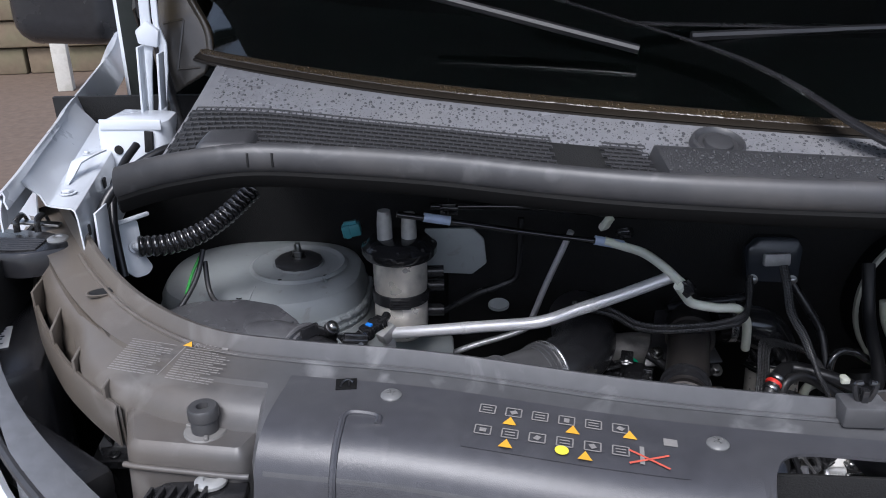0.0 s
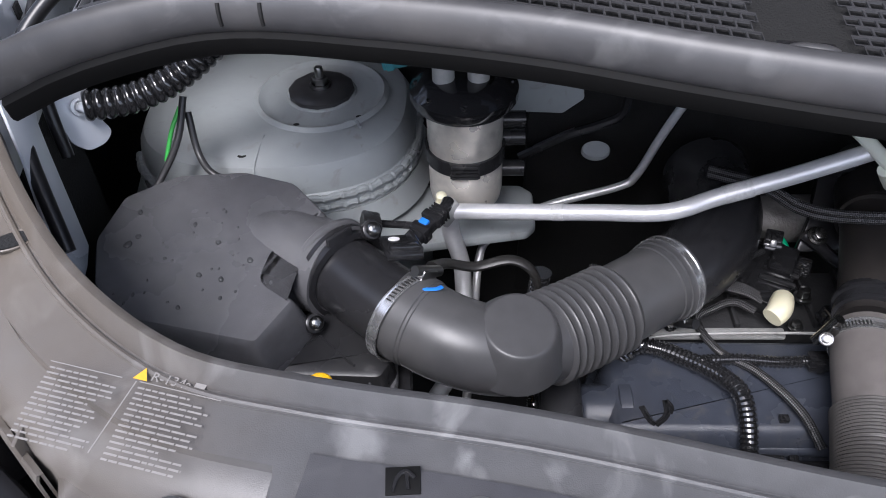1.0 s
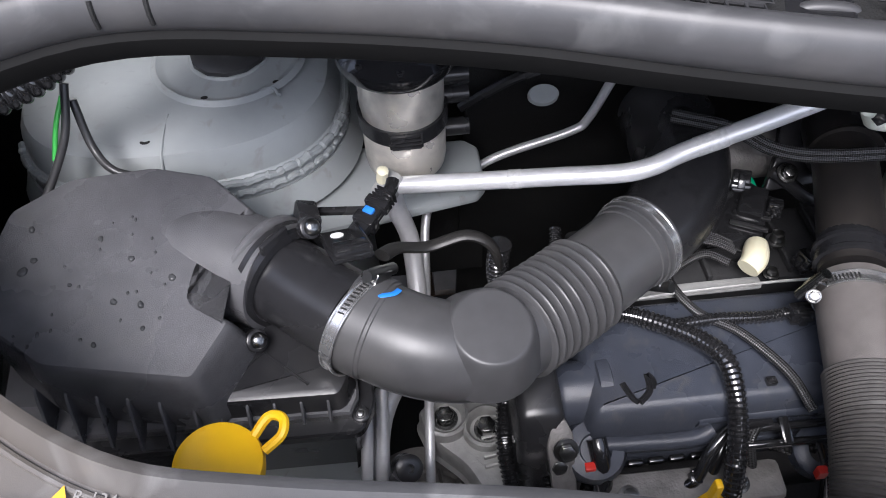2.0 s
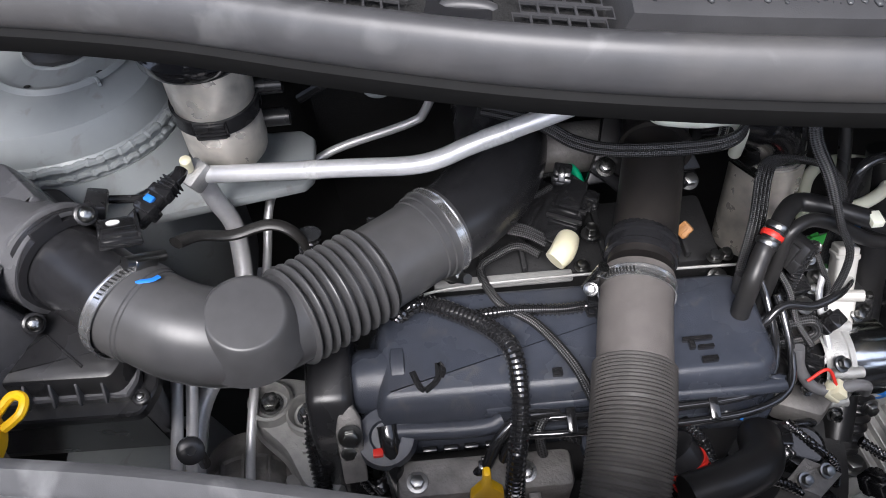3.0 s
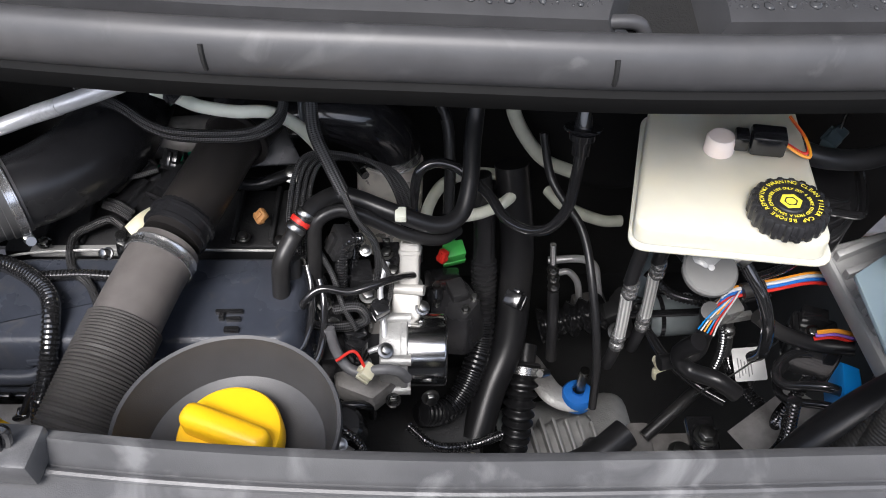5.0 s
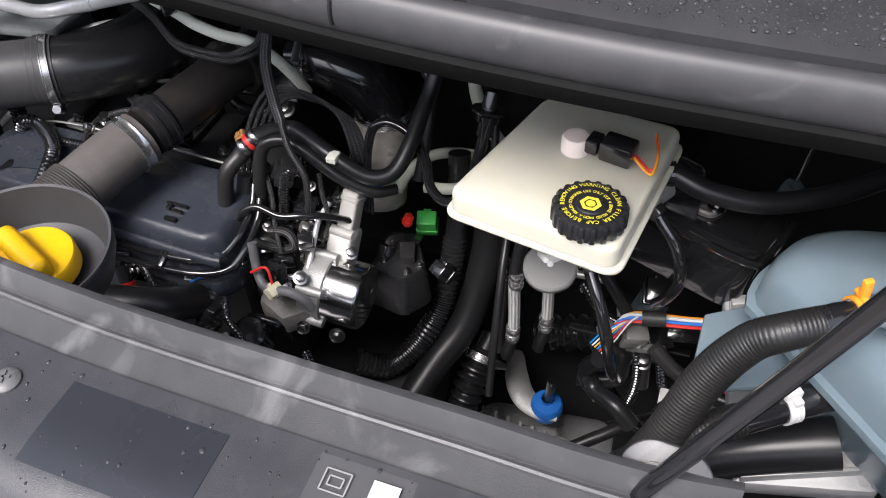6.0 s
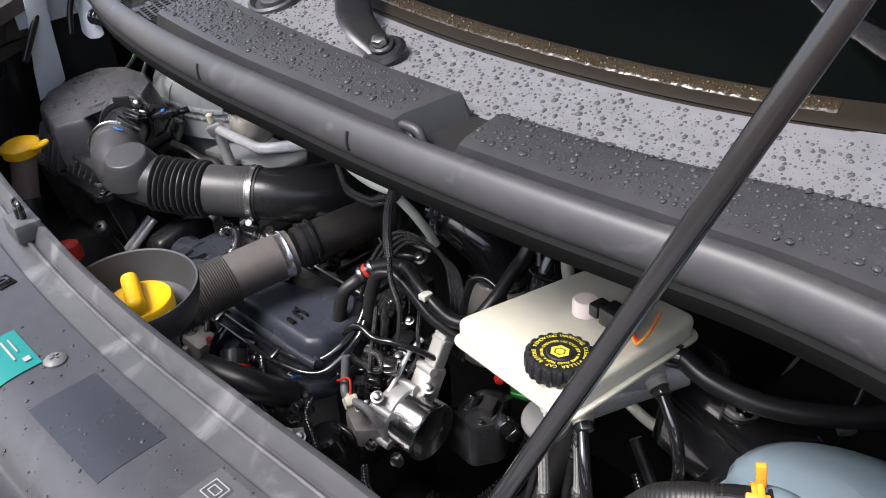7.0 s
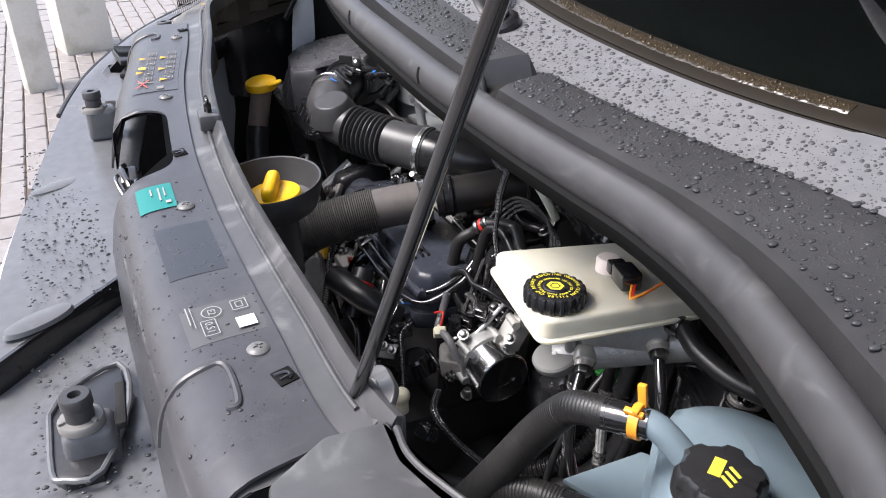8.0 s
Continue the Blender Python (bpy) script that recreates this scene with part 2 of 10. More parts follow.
def spline(pts, n=8):
    """Points on a smooth curve through pts, n to each stretch."""
    P = [Vector(p) for p in pts]
    if len(P) < 3:
        return [P[0].lerp(P[-1], i / n) for i in range(n + 1)]
    P = [2 * P[0] - P[1], *P, 2 * P[-1] - P[-2]]
    out = []
    for i in range(1, len(P) - 2):
        a, b, c, d = P[i - 1:i + 3]
        for k in range(n):
            t = k / n
            out.append(0.5 * (2 * b + (c - a) * t + (2 * a - 5 * b + 4 * c - d) * t * t + (3 * b - 3 * c + d - a) * t ** 3))
    return out + [P[-2]]


def tube(bm, pts, r, seg=12, n=8, caps=True, radius=None, smooth=True, flat=1.0, step=None):
    """A tube along pts. radius(s, length): the radius at s metres along it. flat: its height over its width."""
    line = spline(pts, n) if smooth else [Vector(p) for p in pts]
    if step:
        length = sum((b - a).length for a, b in zip(line, line[1:]))
        want, even, s, i = max(2, int(length / step)), [line[0]], 0.0, 0
        seglen = [(b - a).length for a, b in zip(line, line[1:])]
        for k in range(1, want + 1):
            goal = length * k / want
            while i < len(seglen) - 1 and s + seglen[i] < goal:
                s += seglen[i]
                i += 1
            even.append(line[i].lerp(line[i + 1], min(1, (goal - s) / max(1e-9, seglen[i]))))
        line = even
    layer = bm.loops.layers.uv.get("UVMap") or bm.loops.layers.uv.new("UVMap")
    length = sum((b - a).length for a, b in zip(line, line[1:]))
    side, rings, run, runs = None, [], 0.0, []
    for i, p in enumerate(line):
        way = (line[min(i + 1, len(line) - 1)] - line[max(i - 1, 0)]).normalized()
        if side is None:
            side = way.orthogonal().normalized() if abs(way.z) > 0.95 else way.cross(V(0, 0, 1)).normalized()
        side = (side - way * side.dot(way)).normalized()
        up = way.cross(side)
        if i:
            run += (p - line[i - 1]).length
        rr = radius(run, length) if radius else r
        rings.append([bm.verts.new(p + side * math.cos(a) * rr + up * math.sin(a) * rr * flat)
                      for a in (math.tau * k / seg for k in range(seg))])
        runs.append(run)
    for i in range(len(rings) - 1):
        for k in range(seg):
            f = bm.faces.new((rings[i][k], rings[i][(k + 1) % seg], rings[i + 1][(k + 1) % seg], rings[i + 1][k]))
            for lp, (u, v) in zip(f.loops, ((k, runs[i]), (k + 1, runs[i]), (k + 1, runs[i + 1]), (k, runs[i + 1]))):
                lp[layer].uv = (u / seg, v)
    if caps:
        bm.faces.new(rings[0][::-1])
        bm.faces.new(rings[-1])
    return bm


def corrugated(r, depth, pitch, start=0.0, end=None):
    def radius(s, length):
        if s < start or (end is not None and s > end):
            return r
        w = (s - start) / pitch % 1.0
        return r + depth * (1 if w < 0.55 else 0)
    return radius


def lathe(bm, profile, m=Matrix(), seg=32, scale=(1, 1), lobes=0, depth=0.0):
    """Turns (radius, height) pairs round z, then lays the result by m."""
    rings = []
    for r, z in profile:
        if r < 1e-6:
            rings.append([bm.verts.new(m @ V(0, 0, z))])
        else:
            ring = []
            for k in range(seg):
                a = math.tau * k / seg
                q = r - depth * (0.5 - 0.5 * max(-1, min(1, 2.5 * math.cos(lobes * a)))) if lobes and r > 0.03 else r
                ring.append(bm.verts.new(m @ V(q * math.cos(a) * scale[0], q * math.sin(a) * scale[1], z)))
            rings.append(ring)
    for a, b in zip(rings, rings[1:]):
        for k in range(seg):
            j = (k + 1) % seg
            if len(a) == 1 and len(b) == 1:
                continue
            if len(a) == 1:
                bm.faces.new((a[0], b[j], b[k]))
            elif len(b) == 1:
                bm.faces.new((a[k], a[j], b[0]))
            else:
                bm.faces.new((a[k], a[j], b[j], b[k]))
    return bm


def block(bm, size, m=Matrix(), bevel=0.002, seg=2):
    made = bmesh.ops.create_cube(bm, size=1.0, matrix=m @ Matrix.Diagonal((*size, 1)))
    if bevel:
        edges = list({e for v in made["verts"] for e in v.link_edges})
        bmesh.ops.bevel(bm, geom=edges, offset=bevel, segments=seg, affect="EDGES", profile=0.5)
    return bm


def prism(bm, outline, z0, z1, m=Matrix(), bevel=0.0, taper=1.0, seg=2, rim=False):
    """An outline of (x, y) raised from z0 to z1; taper shrinks the top about its middle; rim bevels the top and bottom edges alone."""
    cx, cy = sum(p[0] for p in outline) / len(outline), sum(p[1] for p in outline) / len(outline)
    lo = [bm.verts.new(m @ V(x, y, z0)) for x, y in outline]
    hi = [bm.verts.new(m @ V(cx + (x - cx) * taper, cy + (y - cy) * taper, z1)) for x, y in outline]
    faces = [bm.faces.new(hi), bm.faces.new(lo[::-1])]
    for i in range(len(lo)):
        j = (i + 1) % len(lo)
        faces.append(bm.faces.new((lo[i], lo[j], hi[j], hi[i])))
    bmesh.ops.recalc_face_normals(bm, faces=faces)
    if bevel:
        bmesh.ops.bevel(bm, geom=list({e for f in (faces[:2] if rim else faces) for e in f.edges}), offset=bevel, segments=seg, affect="EDGES", profile=0.5)
    return bm


def sheet(bm, rows, thick=0.003):
    """A skin over rows of points, closed with a back at thick below it along its own normal."""
    n, k = len(rows), len(rows[0])
    P = [[Vector(p) for p in row] for row in rows]
    N = [[None] * k for _ in range(n)]
    for i in range(n):
        for j in range(k):
            a = P[min(i + 1, n - 1)][j] - P[max(i - 1, 0)][j]
            b = P[i][min(j + 1, k - 1)] - P[i][max(j - 1, 0)]
            c = a.cross(b)
            N[i][j] = c.normalized() if c.length > 1e-12 else V(0, 0, 1)
    if sum(v.z for row in N for v in row) < -0.3 * n * k:
        N = [[-v for v in row] for row in N]
    top = [[bm.verts.new(P[i][j]) for j in range(k)] for i in range(n)]
    low = [[bm.verts.new(P[i][j] - N[i][j] * thick) for j in range(k)] for i in range(n)]
    for i in range(n - 1):
        for j in range(k - 1):
            bm.faces.new((top[i][j], top[i + 1][j], top[i + 1][j + 1], top[i][j + 1]))
            bm.faces.new((low[i][j], low[i][j + 1], low[i + 1][j + 1], low[i + 1][j]))
    for i in range(n - 1):
        bm.faces.new((top[i][0], low[i][0], low[i + 1][0], top[i + 1][0]))
        bm.faces.new((top[i][-1], top[i + 1][-1], low[i + 1][-1], low[i][-1]))
    for j in range(k - 1):
        bm.faces.new((top[0][j], top[0][j + 1], low[0][j + 1], low[0][j]))
        bm.faces.new((top[-1][j], low[-1][j], low[-1][j + 1], top[-1][j + 1]))
    bmesh.ops.recalc_face_normals(bm, faces=bm.faces[:])
    return bm


def inset(pts, d):
    """An outline of (x, y), run counter-clockwise, drawn in by d along its mitred normals."""
    out, k = [], len(pts)
    area = sum(pts[i][0] * pts[(i + 1) % k][1] - pts[(i + 1) % k][0] * pts[i][1] for i in range(k))
    turn = 1 if area > 0 else -1
    for i in range(k):
        p, a, b = Vector(pts[i]), Vector(pts[i - 1]), Vector(pts[(i + 1) % k])
        u, w = (p - a).normalized(), (b - p).normalized()
        n = Vector((-u.y - w.y, u.x + w.x))
        n = n.normalized() if n.length > 1e-6 else Vector((-u.y, u.x))
        c = max(0.45, n.dot(Vector((-u.y, u.x))))
        q = p + n * (turn * d / c)
        out.append((q.x, q.y))
    return out


def stack(bm, outline, levels, m=Matrix()):
    """A closed body over an outline: levels are (inset, height), from the foot up."""
    rings = [[bm.verts.new(m @ V(x, y, z)) for x, y in inset(outline, d)] for d, z in levels]
    k = len(outline)
    faces = [bm.faces.new(rings[0][::-1]), bm.faces.new(rings[-1])]
    for a, b in zip(rings, rings[1:]):
        for i in range(k):
            j = (i + 1) % k
            faces.append(bm.faces.new((a[i], a[j], b[j], b[i])))
    bmesh.ops.recalc_face_normals(bm, faces=faces)
    return bm


def rounded(pts, r=0.01, n=4):
    """An outline with its corners rounded off."""
    out = []
    k = len(pts)
    for i in range(k):
        p, a, b = Vector(pts[i]), Vector(pts[i - 1]), Vector(pts[(i + 1) % k])
        d0, d1 = (a - p).normalized(), (b - p).normalized()
        for j in range(n + 1):
            t = j / n
            q = p + d0 * r * (1 - t) ** 2 + d1 * r * t ** 2
            out.append((q.x, q.y))
    return out


def mesh_of(name, bm, mat, angle=38):
    me = bpy.data.meshes.new(name)
    bm.to_mesh(me)
    bm.free()
    me.materials.append(mat)
    for p in me.polygons:
        p.use_smooth = True
    me.set_sharp_from_angle(angle=radians(angle))
    return me


def part(name, bm, mat, parent=None, label="", angle=38):
    ob = new(name, mesh_of(name, bm, mat, angle))
    ob.parent = parent
    if label:
        ob["label"] = label
    return ob


def thing(name, label, category, group="", kind=""):
    return tagged(new(name), label, category, group, kind)


def solid(name, bm, mat, label, category, group="", kind="", angle=38):
    return tagged(new(name, mesh_of(name, bm, mat, angle)), label, category, group, kind)


def B():
    return bmesh.new()


def frame_to(p, way, up=(0, 0, 1)):
    """A pose at p whose z axis goes along way."""
    z = Vector(way).normalized()
    x = Vector(up).cross(z)
    x = x.normalized() if x.length > 1e-4 else z.orthogonal().normalized()
    y = z.cross(x)
    m = Matrix((x, y, z)).transposed().to_4x4()
    m.translation = p
    return m


def curve_at(knots, x):
    """A smooth reading of rows (x, ...) at x."""
    ks = knots
    if x <= ks[0][0]:
        return ks[0][1:]
    if x >= ks[-1][0]:
        return ks[-1][1:]
    i = max(k for k in range(len(ks) - 1) if ks[k][0] <= x)
    x0, x1 = ks[i][0], ks[i + 1][0]
    t = (x - x0) / (x1 - x0)
    out = []
    for c in range(1, len(ks[0])):
        y0, y1 = ks[i][c], ks[i + 1][c]
        m0 = (y1 - ks[i - 1][c]) / (x1 - ks[i - 1][0]) if i else (y1 - y0) / (x1 - x0)
        m1 = (ks[i + 2][c] - y0) / (ks[i + 2][0] - x0) if i + 2 < len(ks) else (y1 - y0) / (x1 - x0)
        h = x1 - x0
        out.append((2 * t**3 - 3 * t**2 + 1) * y0 + (t**3 - 2 * t**2 + t) * h * m0 + (-2 * t**3 + 3 * t**2) * y1 + (t**3 - t**2) * h * m1)
    return out


def hexbolt(bm, m, r=0.008, h=0.006, washer=1.5):
    lathe(bm, [(0, 0), (r * washer, 0), (r * washer, h * 0.25), (r * 1.05, h * 0.3)], m, 20)
    prism(bm, [(r * math.cos(math.tau * k / 6), r * math.sin(math.tau * k / 6)) for k in range(6)], h * 0.25, h * 1.2, m, bevel=r * 0.12)
    return bm

# ---------------------------------------------------------------- ground and surroundings
def build_ground():
    bm = B()
    prism(bm, [(-400, -400), (400, -400), (400, 400), (-400, 400)], -0.2, -0.012)
    return solid("ground", bm, M_SOIL, "wet brown soil and sand under the pavers", "ground", kind="structure")


ground = build_ground()


def build_wall_course(x0, y0, z0, n, turn):
    wall = thing("block_wall", "low garden wall of weathered tan stone blocks", "wall", kind="structure")
    for row in range(3):
        for i in range(n):
            bm = B()
            block(bm, (0.78 + 0.03 * math.sin(i * 3 + row), 0.3, 0.27), Matrix(), 0.02, 2)
            ob = part("stone_block", bm, M_STONE, wall)
            ob.matrix_basis = pose(x0, y0, z0, 0, 0, turn) @ pose((i + 0.5 * (row % 2)) * 0.81, -0.06 * row + 0.02 * math.sin(i * 5 + row), row * 0.285 + 0.135, 0, 0, 0.6 * math.sin(7 * i + row))
    return wall


build_wall_course(-9.5, 8.4, -0.01, 9, 8)


def build_post(x, y, h, w=0.14):
    bm = B()
    block(bm, (w, w, h), pose(0, 0, h / 2), 0.008)
    ob = solid("post", bm, M_WHITE_POST, "square pale painted post standing on the pavers", "post", "posts beside the van")
    ob.matrix_basis = pose(x, y, -0.012, 0, 0, 12)
    return ob


M_WHITE_POST = material("weathered white paint", (0.55, 0.53, 0.48), 0.6, vary=0.1, bump=0.4, bump_scale=90, dirt=(0.3, 0.28, 0.22), dirt_amount=0.6)
build_post(-3.5, 8.05, 1.25)
build_post(-3.86, 0.31, 1.1, 0.16)
build_post(-4.75, 0.62, 0.75, 0.32)

# ---------------------------------------------------------------- guiding lines of the engine bay
# rear edge of the front panel: x, y, z
EDGE = [(-0.52, 1.22, 1.17), (-0.43, 1.07, 1.165), (-0.36, 0.965, 1.155), (-0.285, 0.875, 1.15), (-0.20, 0.812, 1.145), (-0.12, 0.79, 1.142),
        (0.03, 0.765, 1.138), (0.24, 0.722, 1.125), (0.48, 0.693, 1.112), (0.65, 0.686, 1.10), (0.81, 0.686, 1.097), (0.92, 0.688, 1.095),
        (1.03, 0.690, 1.092), (1.10, 0.70, 1.09)]
# top of the cowl seal
SEAL = [(-0.33, 0.93, 1.270), (-0.29, 0.975, 1.272), (-0.20, 1.015, 1.274), (-0.08, 1.003, 1.272), (0.04, 0.975, 1.270), (0.14, 0.942, 1.267), (0.25, 0.910, 1.264),
        (0.38, 0.884, 1.262), (0.53, 0.864, 1.260), (0.67, 0.858, 1.255), (0.80, 0.854, 1.250), (0.95, 0.856, 1.246), (1.05, 0.860, 1.245), (1.13, 0.862, 1.245),
        (1.22, 0.85, 1.245), (1.31, 0.82, 1.245), (1.38, 0.79, 1.245), (1.46, 0.74, 1.245)]
# foot of the windscreen
FOOT = [(-0.42, 1.55, 1.325), (-0.32, 1.44, 1.32), (-0.05, 1.29, 1.302), (0.18, 1.20, 1.29), (0.44, 1.125, 1.278), (0.65, 1.092, 1.266), (0.80, 1.088, 1.258),
        (0.95, 1.098, 1.252), (1.07, 1.125, 1.248), (1.25, 1.19, 1.245), (1.45, 1.30, 1.245), (1.6, 1.42, 1.245)]


# ---------------------------------------------------------------- the van's body
van = thing("van", "white delivery van with its bonnet propped open", "van")


def span(a, b, n):
    return [a + (b - a) * i / (n - 1) for i in range(n)]


def build_van_shell():
    # left wing: rolled top edge, outer skin, inner channel
    edge = spline([(-0.462, 0.95, 1.249), (-0.478, 1.03, 1.25), (-0.493, 1.093, 1.25), (-0.549, 1.325, 1.25), (-0.571, 1.406, 1.25), (-0.63, 1.66, 1.25), (-0.70, 1.98, 1.258), (-0.75, 2.17, 1.275)], 6)
    rows = []
    for p in edge:
        k = min(1.0, max(0.04, (p.y - 1.14) / 0.14))
        d = 1.0 if p.y > 1.34 else 0.3
        rows.append([p + V(0.022 * d, 0, -0.06 * d), p + V(0.014 * d, 0, -0.03 * d), p + V(0.006, 0, -0.003), p + V(0.004, 0, 0.003), p, p + V(-0.006, 0, -0.003), p + V(-0.03 * k, -0.01 * k, -0.03 * k - 0.008), p + V(-0.10 * k, -0.03 * k, -0.16 * k - 0.012), p + V(-0.14 * k, -0.04 * k, -0.40 * k - 0.014), p + V(-0.15 * k, -0.04 * k, -0.75 * k - 0.016)])
    part("wing", sheet(B(), rows, 0.002), M_WHITE, van, "white front wing with a folded top edge")
    # right wing, mirrored in plan about the middle of the bay
    rows = []
    for p in edge:
        q = V(1.16 - p.x * 1.0 + 0.02, p.y - 0.12, p.z - 0.06)
        rows.append([q + V(-0.035, 0, -0.10), q + V(-0.018, 0, -0.004), q, q + V(0.008, 0, -0.004), q + V(0.03, -0.01, -0.03), q + V(0.10, -0.03, -0.16), q + V(0.14, -0.04, -0.40), q + V(0.15, -0.04, -0.75)])
    part("wing", sheet(B(), rows, 0.002), M_WHITE, van, "white front wing with a folded top edge")
    # pressed inner wing: slope, step, flat rail and side wall, with a bent tab and a bolt
    fore = [(-0.474, 1.020, 1.247), (-0.470, 1.024, 1.238), (-0.463, 1.034, 1.224), (-0.458, 1.034, 1.220), (-0.449, 1.027, 1.2095), (-0.444, 1.026, 1.208), (-0.416, 1.019, 1.2065), (-0.411, 1.018, 1.203), (-0.409, 1.018, 1.192), (-0.408, 1.022, 1.10)]
    aft = [(-0.578, 1.46, 1.247), (-0.572, 1.46, 1.238), (-0.560, 1.46, 1.224), (-0.556, 1.46, 1.220), (-0.548, 1.46, 1.2095), (-0.542, 1.46, 1.208), (-0.500, 1.46, 1.2065), (-0.496, 1.46, 1.203), (-0.494, 1.46, 1.192), (-0.492, 1.46, 1.10)]
    rows = [[V(*a).lerp(V(*b), f) for a, b in zip(fore, aft)] for f in span(0, 1, 14)]
    inner = part("inner_wing", sheet(B(), rows, 0.002), M_WHITE, van, "white painted pressed inner wing")
    bm = B()
    sheet(bm, [[V(-0.452, 1.222, 1.226), V(-0.440, 1.216, 1.228)], [V(-0.462, 1.188, 1.228), V(-0.446, 1.182, 1.229)], [V(-0.470, 1.164, 1.226), V(-0.454, 1.158, 1.226)], [V(-0.470, 1.150, 1.219), V(-0.456, 1.146, 1.219)], [V(-0.466, 1.130, 1.213), V(-0.456, 1.128, 1.213)], [V(-0.461, 1.110, 1.210), V(-0.455, 1.110, 1.210)]], 0.002)
    part("tab", bm, M_WHITE, inner, "bent white sheet-metal tab")
    bm = B()
    hexbolt(bm, pose(-0.442, 1.074, 1.209), 0.0075, 0.004)
    part("bolt", bm, M_WHITE, inner)
    bm = B()
    hexbolt(bm, pose(-0.458, 1.190, 1.229), 0.004, 0.004)
    part("bolt", bm, M_WHITE, inner)
    for p in ((-0.4075, 1.040, 1.170), (-0.441, 1.192, 1.185)):
        bm = B()
        block(bm, (0.003, 0.006 if p[1] < 1.1 else 0.014, 0.014), pose(*p, 0, 0, 11), 0.001)
        part("slot", bm, M_LINER, inner)
    bm = B()
    tube(bm, [(-0.412, 1.262, 1.222), (-0.422, 1.226, 1.204), (-0.424, 1.180, 1.182), (-0.420, 1.150, 1.150), (-0.412, 1.128, 1.110), (-0.405, 1.115, 1.07)], 0.0062, 12, 6)
    part("drain_hose", bm, M_HOSE, inner, "black rubber drain hose")
    bm = B()
    stack(bm, rounded([(-0.484, 1.298), (-0.385, 1.288), (-0.372, 1.31), (-0.376, 1.375), (-0.474, 1.395)], 0.010, 3), [(-0.002, 1.15), (0, 1.238), (0.003, 1.247), (0.010, 1.250)])
    hinge = part("hinge", bm, M_WHITE, van, "white painted bonnet hinge")
    bm = B()
    block(bm, (0.098, 0.004, 0.016), pose(-0.428, 1.292, 1.246, 0, 0, -5), 0.0015)
    part("hinge_lip", bm, M_WHITE, hinge)
    # folded channel of the hinge arm, with a slot between its cheeks
    lean = Matrix(((1, 0, 0, 0), (0, 0.04, -1, 1.355), (0, 1, 0, 0), (0, 0, 0, 1)))
    bm = B()
    prism(bm, [(-0.444, 1.236), (-0.428, 1.236), (-0.421, 1.30), (-0.413, 1.352), (-0.412, 1.40), (-0.404, 1.58), (-0.424, 1.58), (-0.428, 1.42), (-0.430, 1.36), (-0.436, 1.30)], -0.003, 0.003, lean, bevel=0.002)
    block(bm, (0.004, 0.030, 0.115), pose(-0.428, 1.376, 1.295, 0, 4, 0), 0.0015)
    part("hinge_arm", bm, M_WHITE, hinge)
    bm = B()
    prism(bm, [(-0.420, 1.240), (-0.405, 1.240), (-0.394, 1.31), (-0.391, 1.35), (-0.400, 1.38), (-0.392, 1.58), (-0.402, 1.58), (-0.410, 1.39), (-0.405, 1.345), (-0.408, 1.30)], -0.003, 0.003, lean, bevel=0.002)
    block(bm, (0.004, 0.030, 0.09), pose(-0.397, 1.374, 1.297, 0, 5, 0), 0.0015)
    part("hinge_cheek", bm, M_WHITE, hinge)
    bm = B()
    prism(bm, [(-0.434, 1.352), (-0.404, 1.345), (-0.398, 1.372), (-0.418, 1.388), (-0.437, 1.372)], -0.006, 0.006, lean @ pose(0, 0, 0.006), bevel=0.003)
    part("hinge_knuckle", bm, M_WHITE, hinge)
    # black plate stands in for the shade inside the slot
    bm = B()
    prism(bm, [(-0.437, 1.39), (-0.410, 1.38), (-0.404, 1.43), (-0.392, 1.58), (-0.432, 1.58), (-0.440, 1.46)], -0.004, 0.001, lean @ pose(0, 0, -0.012), bevel=0.002)
    part("hinge_backing", bm, M_PLASTIC_G, hinge)
    bm = B()
    block(bm, (0.013, 0.005, 0.034), pose(-0.401, 1.2855, 1.220, 0, 6, -5), 0.001)
    part("hinge_slot", bm, M_LINER, hinge)
    bm = B()
    lathe(bm, [(0.0, 0.002), (0.0065, 0.002), (0.0075, 0.0)], frame_to((-0.452, 1.2935, 1.206), (-0.1, -1, 0)), 16)
    part("hinge_hole", bm, M_LINER, hinge)
    bm = B()
    tube(bm, [(-0.430, 1.46, 1.58), (-0.428, 1.455, 1.40), (-0.420, 1.46, 1.32), (-0.398, 1.42, 1.26), (-0.365, 1.34, 1.225), (-0.345, 1.28, 1.21)], 0.008, 10, 6)
    part("drain_hose", bm, M_HOSE, hinge, "black rubber drain hose")
    # liner of the left side
    bm = B()
    rows = [[V(-0.435 - 0.03 * f, 0.90 + 0.5 * f, 1.12), V(-0.43 - 0.03 * f, 0.90 + 0.5 * f, 1.0), V(-0.43 - 0.03 * f, 0.9 + 0.5 * f, 0.8), V(-0.42, 0.9 + 0.5 * f, 0.5)] for f in span(0.37, 0.62, 10)]
    part("liner", sheet(bm, rows, 0.006), M_LINER, van, "black fibre wheel arch liner")
    bm = B()
    ear = frame_to((-0.408, 1.165, 1.09), (0.75, -0.55, 0.35))
    prism(bm, rounded([(-0.022, -0.026), (-0.010, -0.041), (0.010, -0.042), (0.022, -0.034), (0.015, -0.012), (0.020, 0.018), (0.024, 0.040), (-0.028, 0.040), (-0.022, 0.010)], 0.006, 3), 0, 0.004, ear, bevel=0.001)
    block(bm, (0.072, 0.007, 0.014), ear @ pose(0.006, 0.043, 0.005), 0.003)
    hexbolt(bm, frame_to((-0.403, 1.163, 1.095), (0.75, -0.55, 0.35)), 0.006, 0.012)
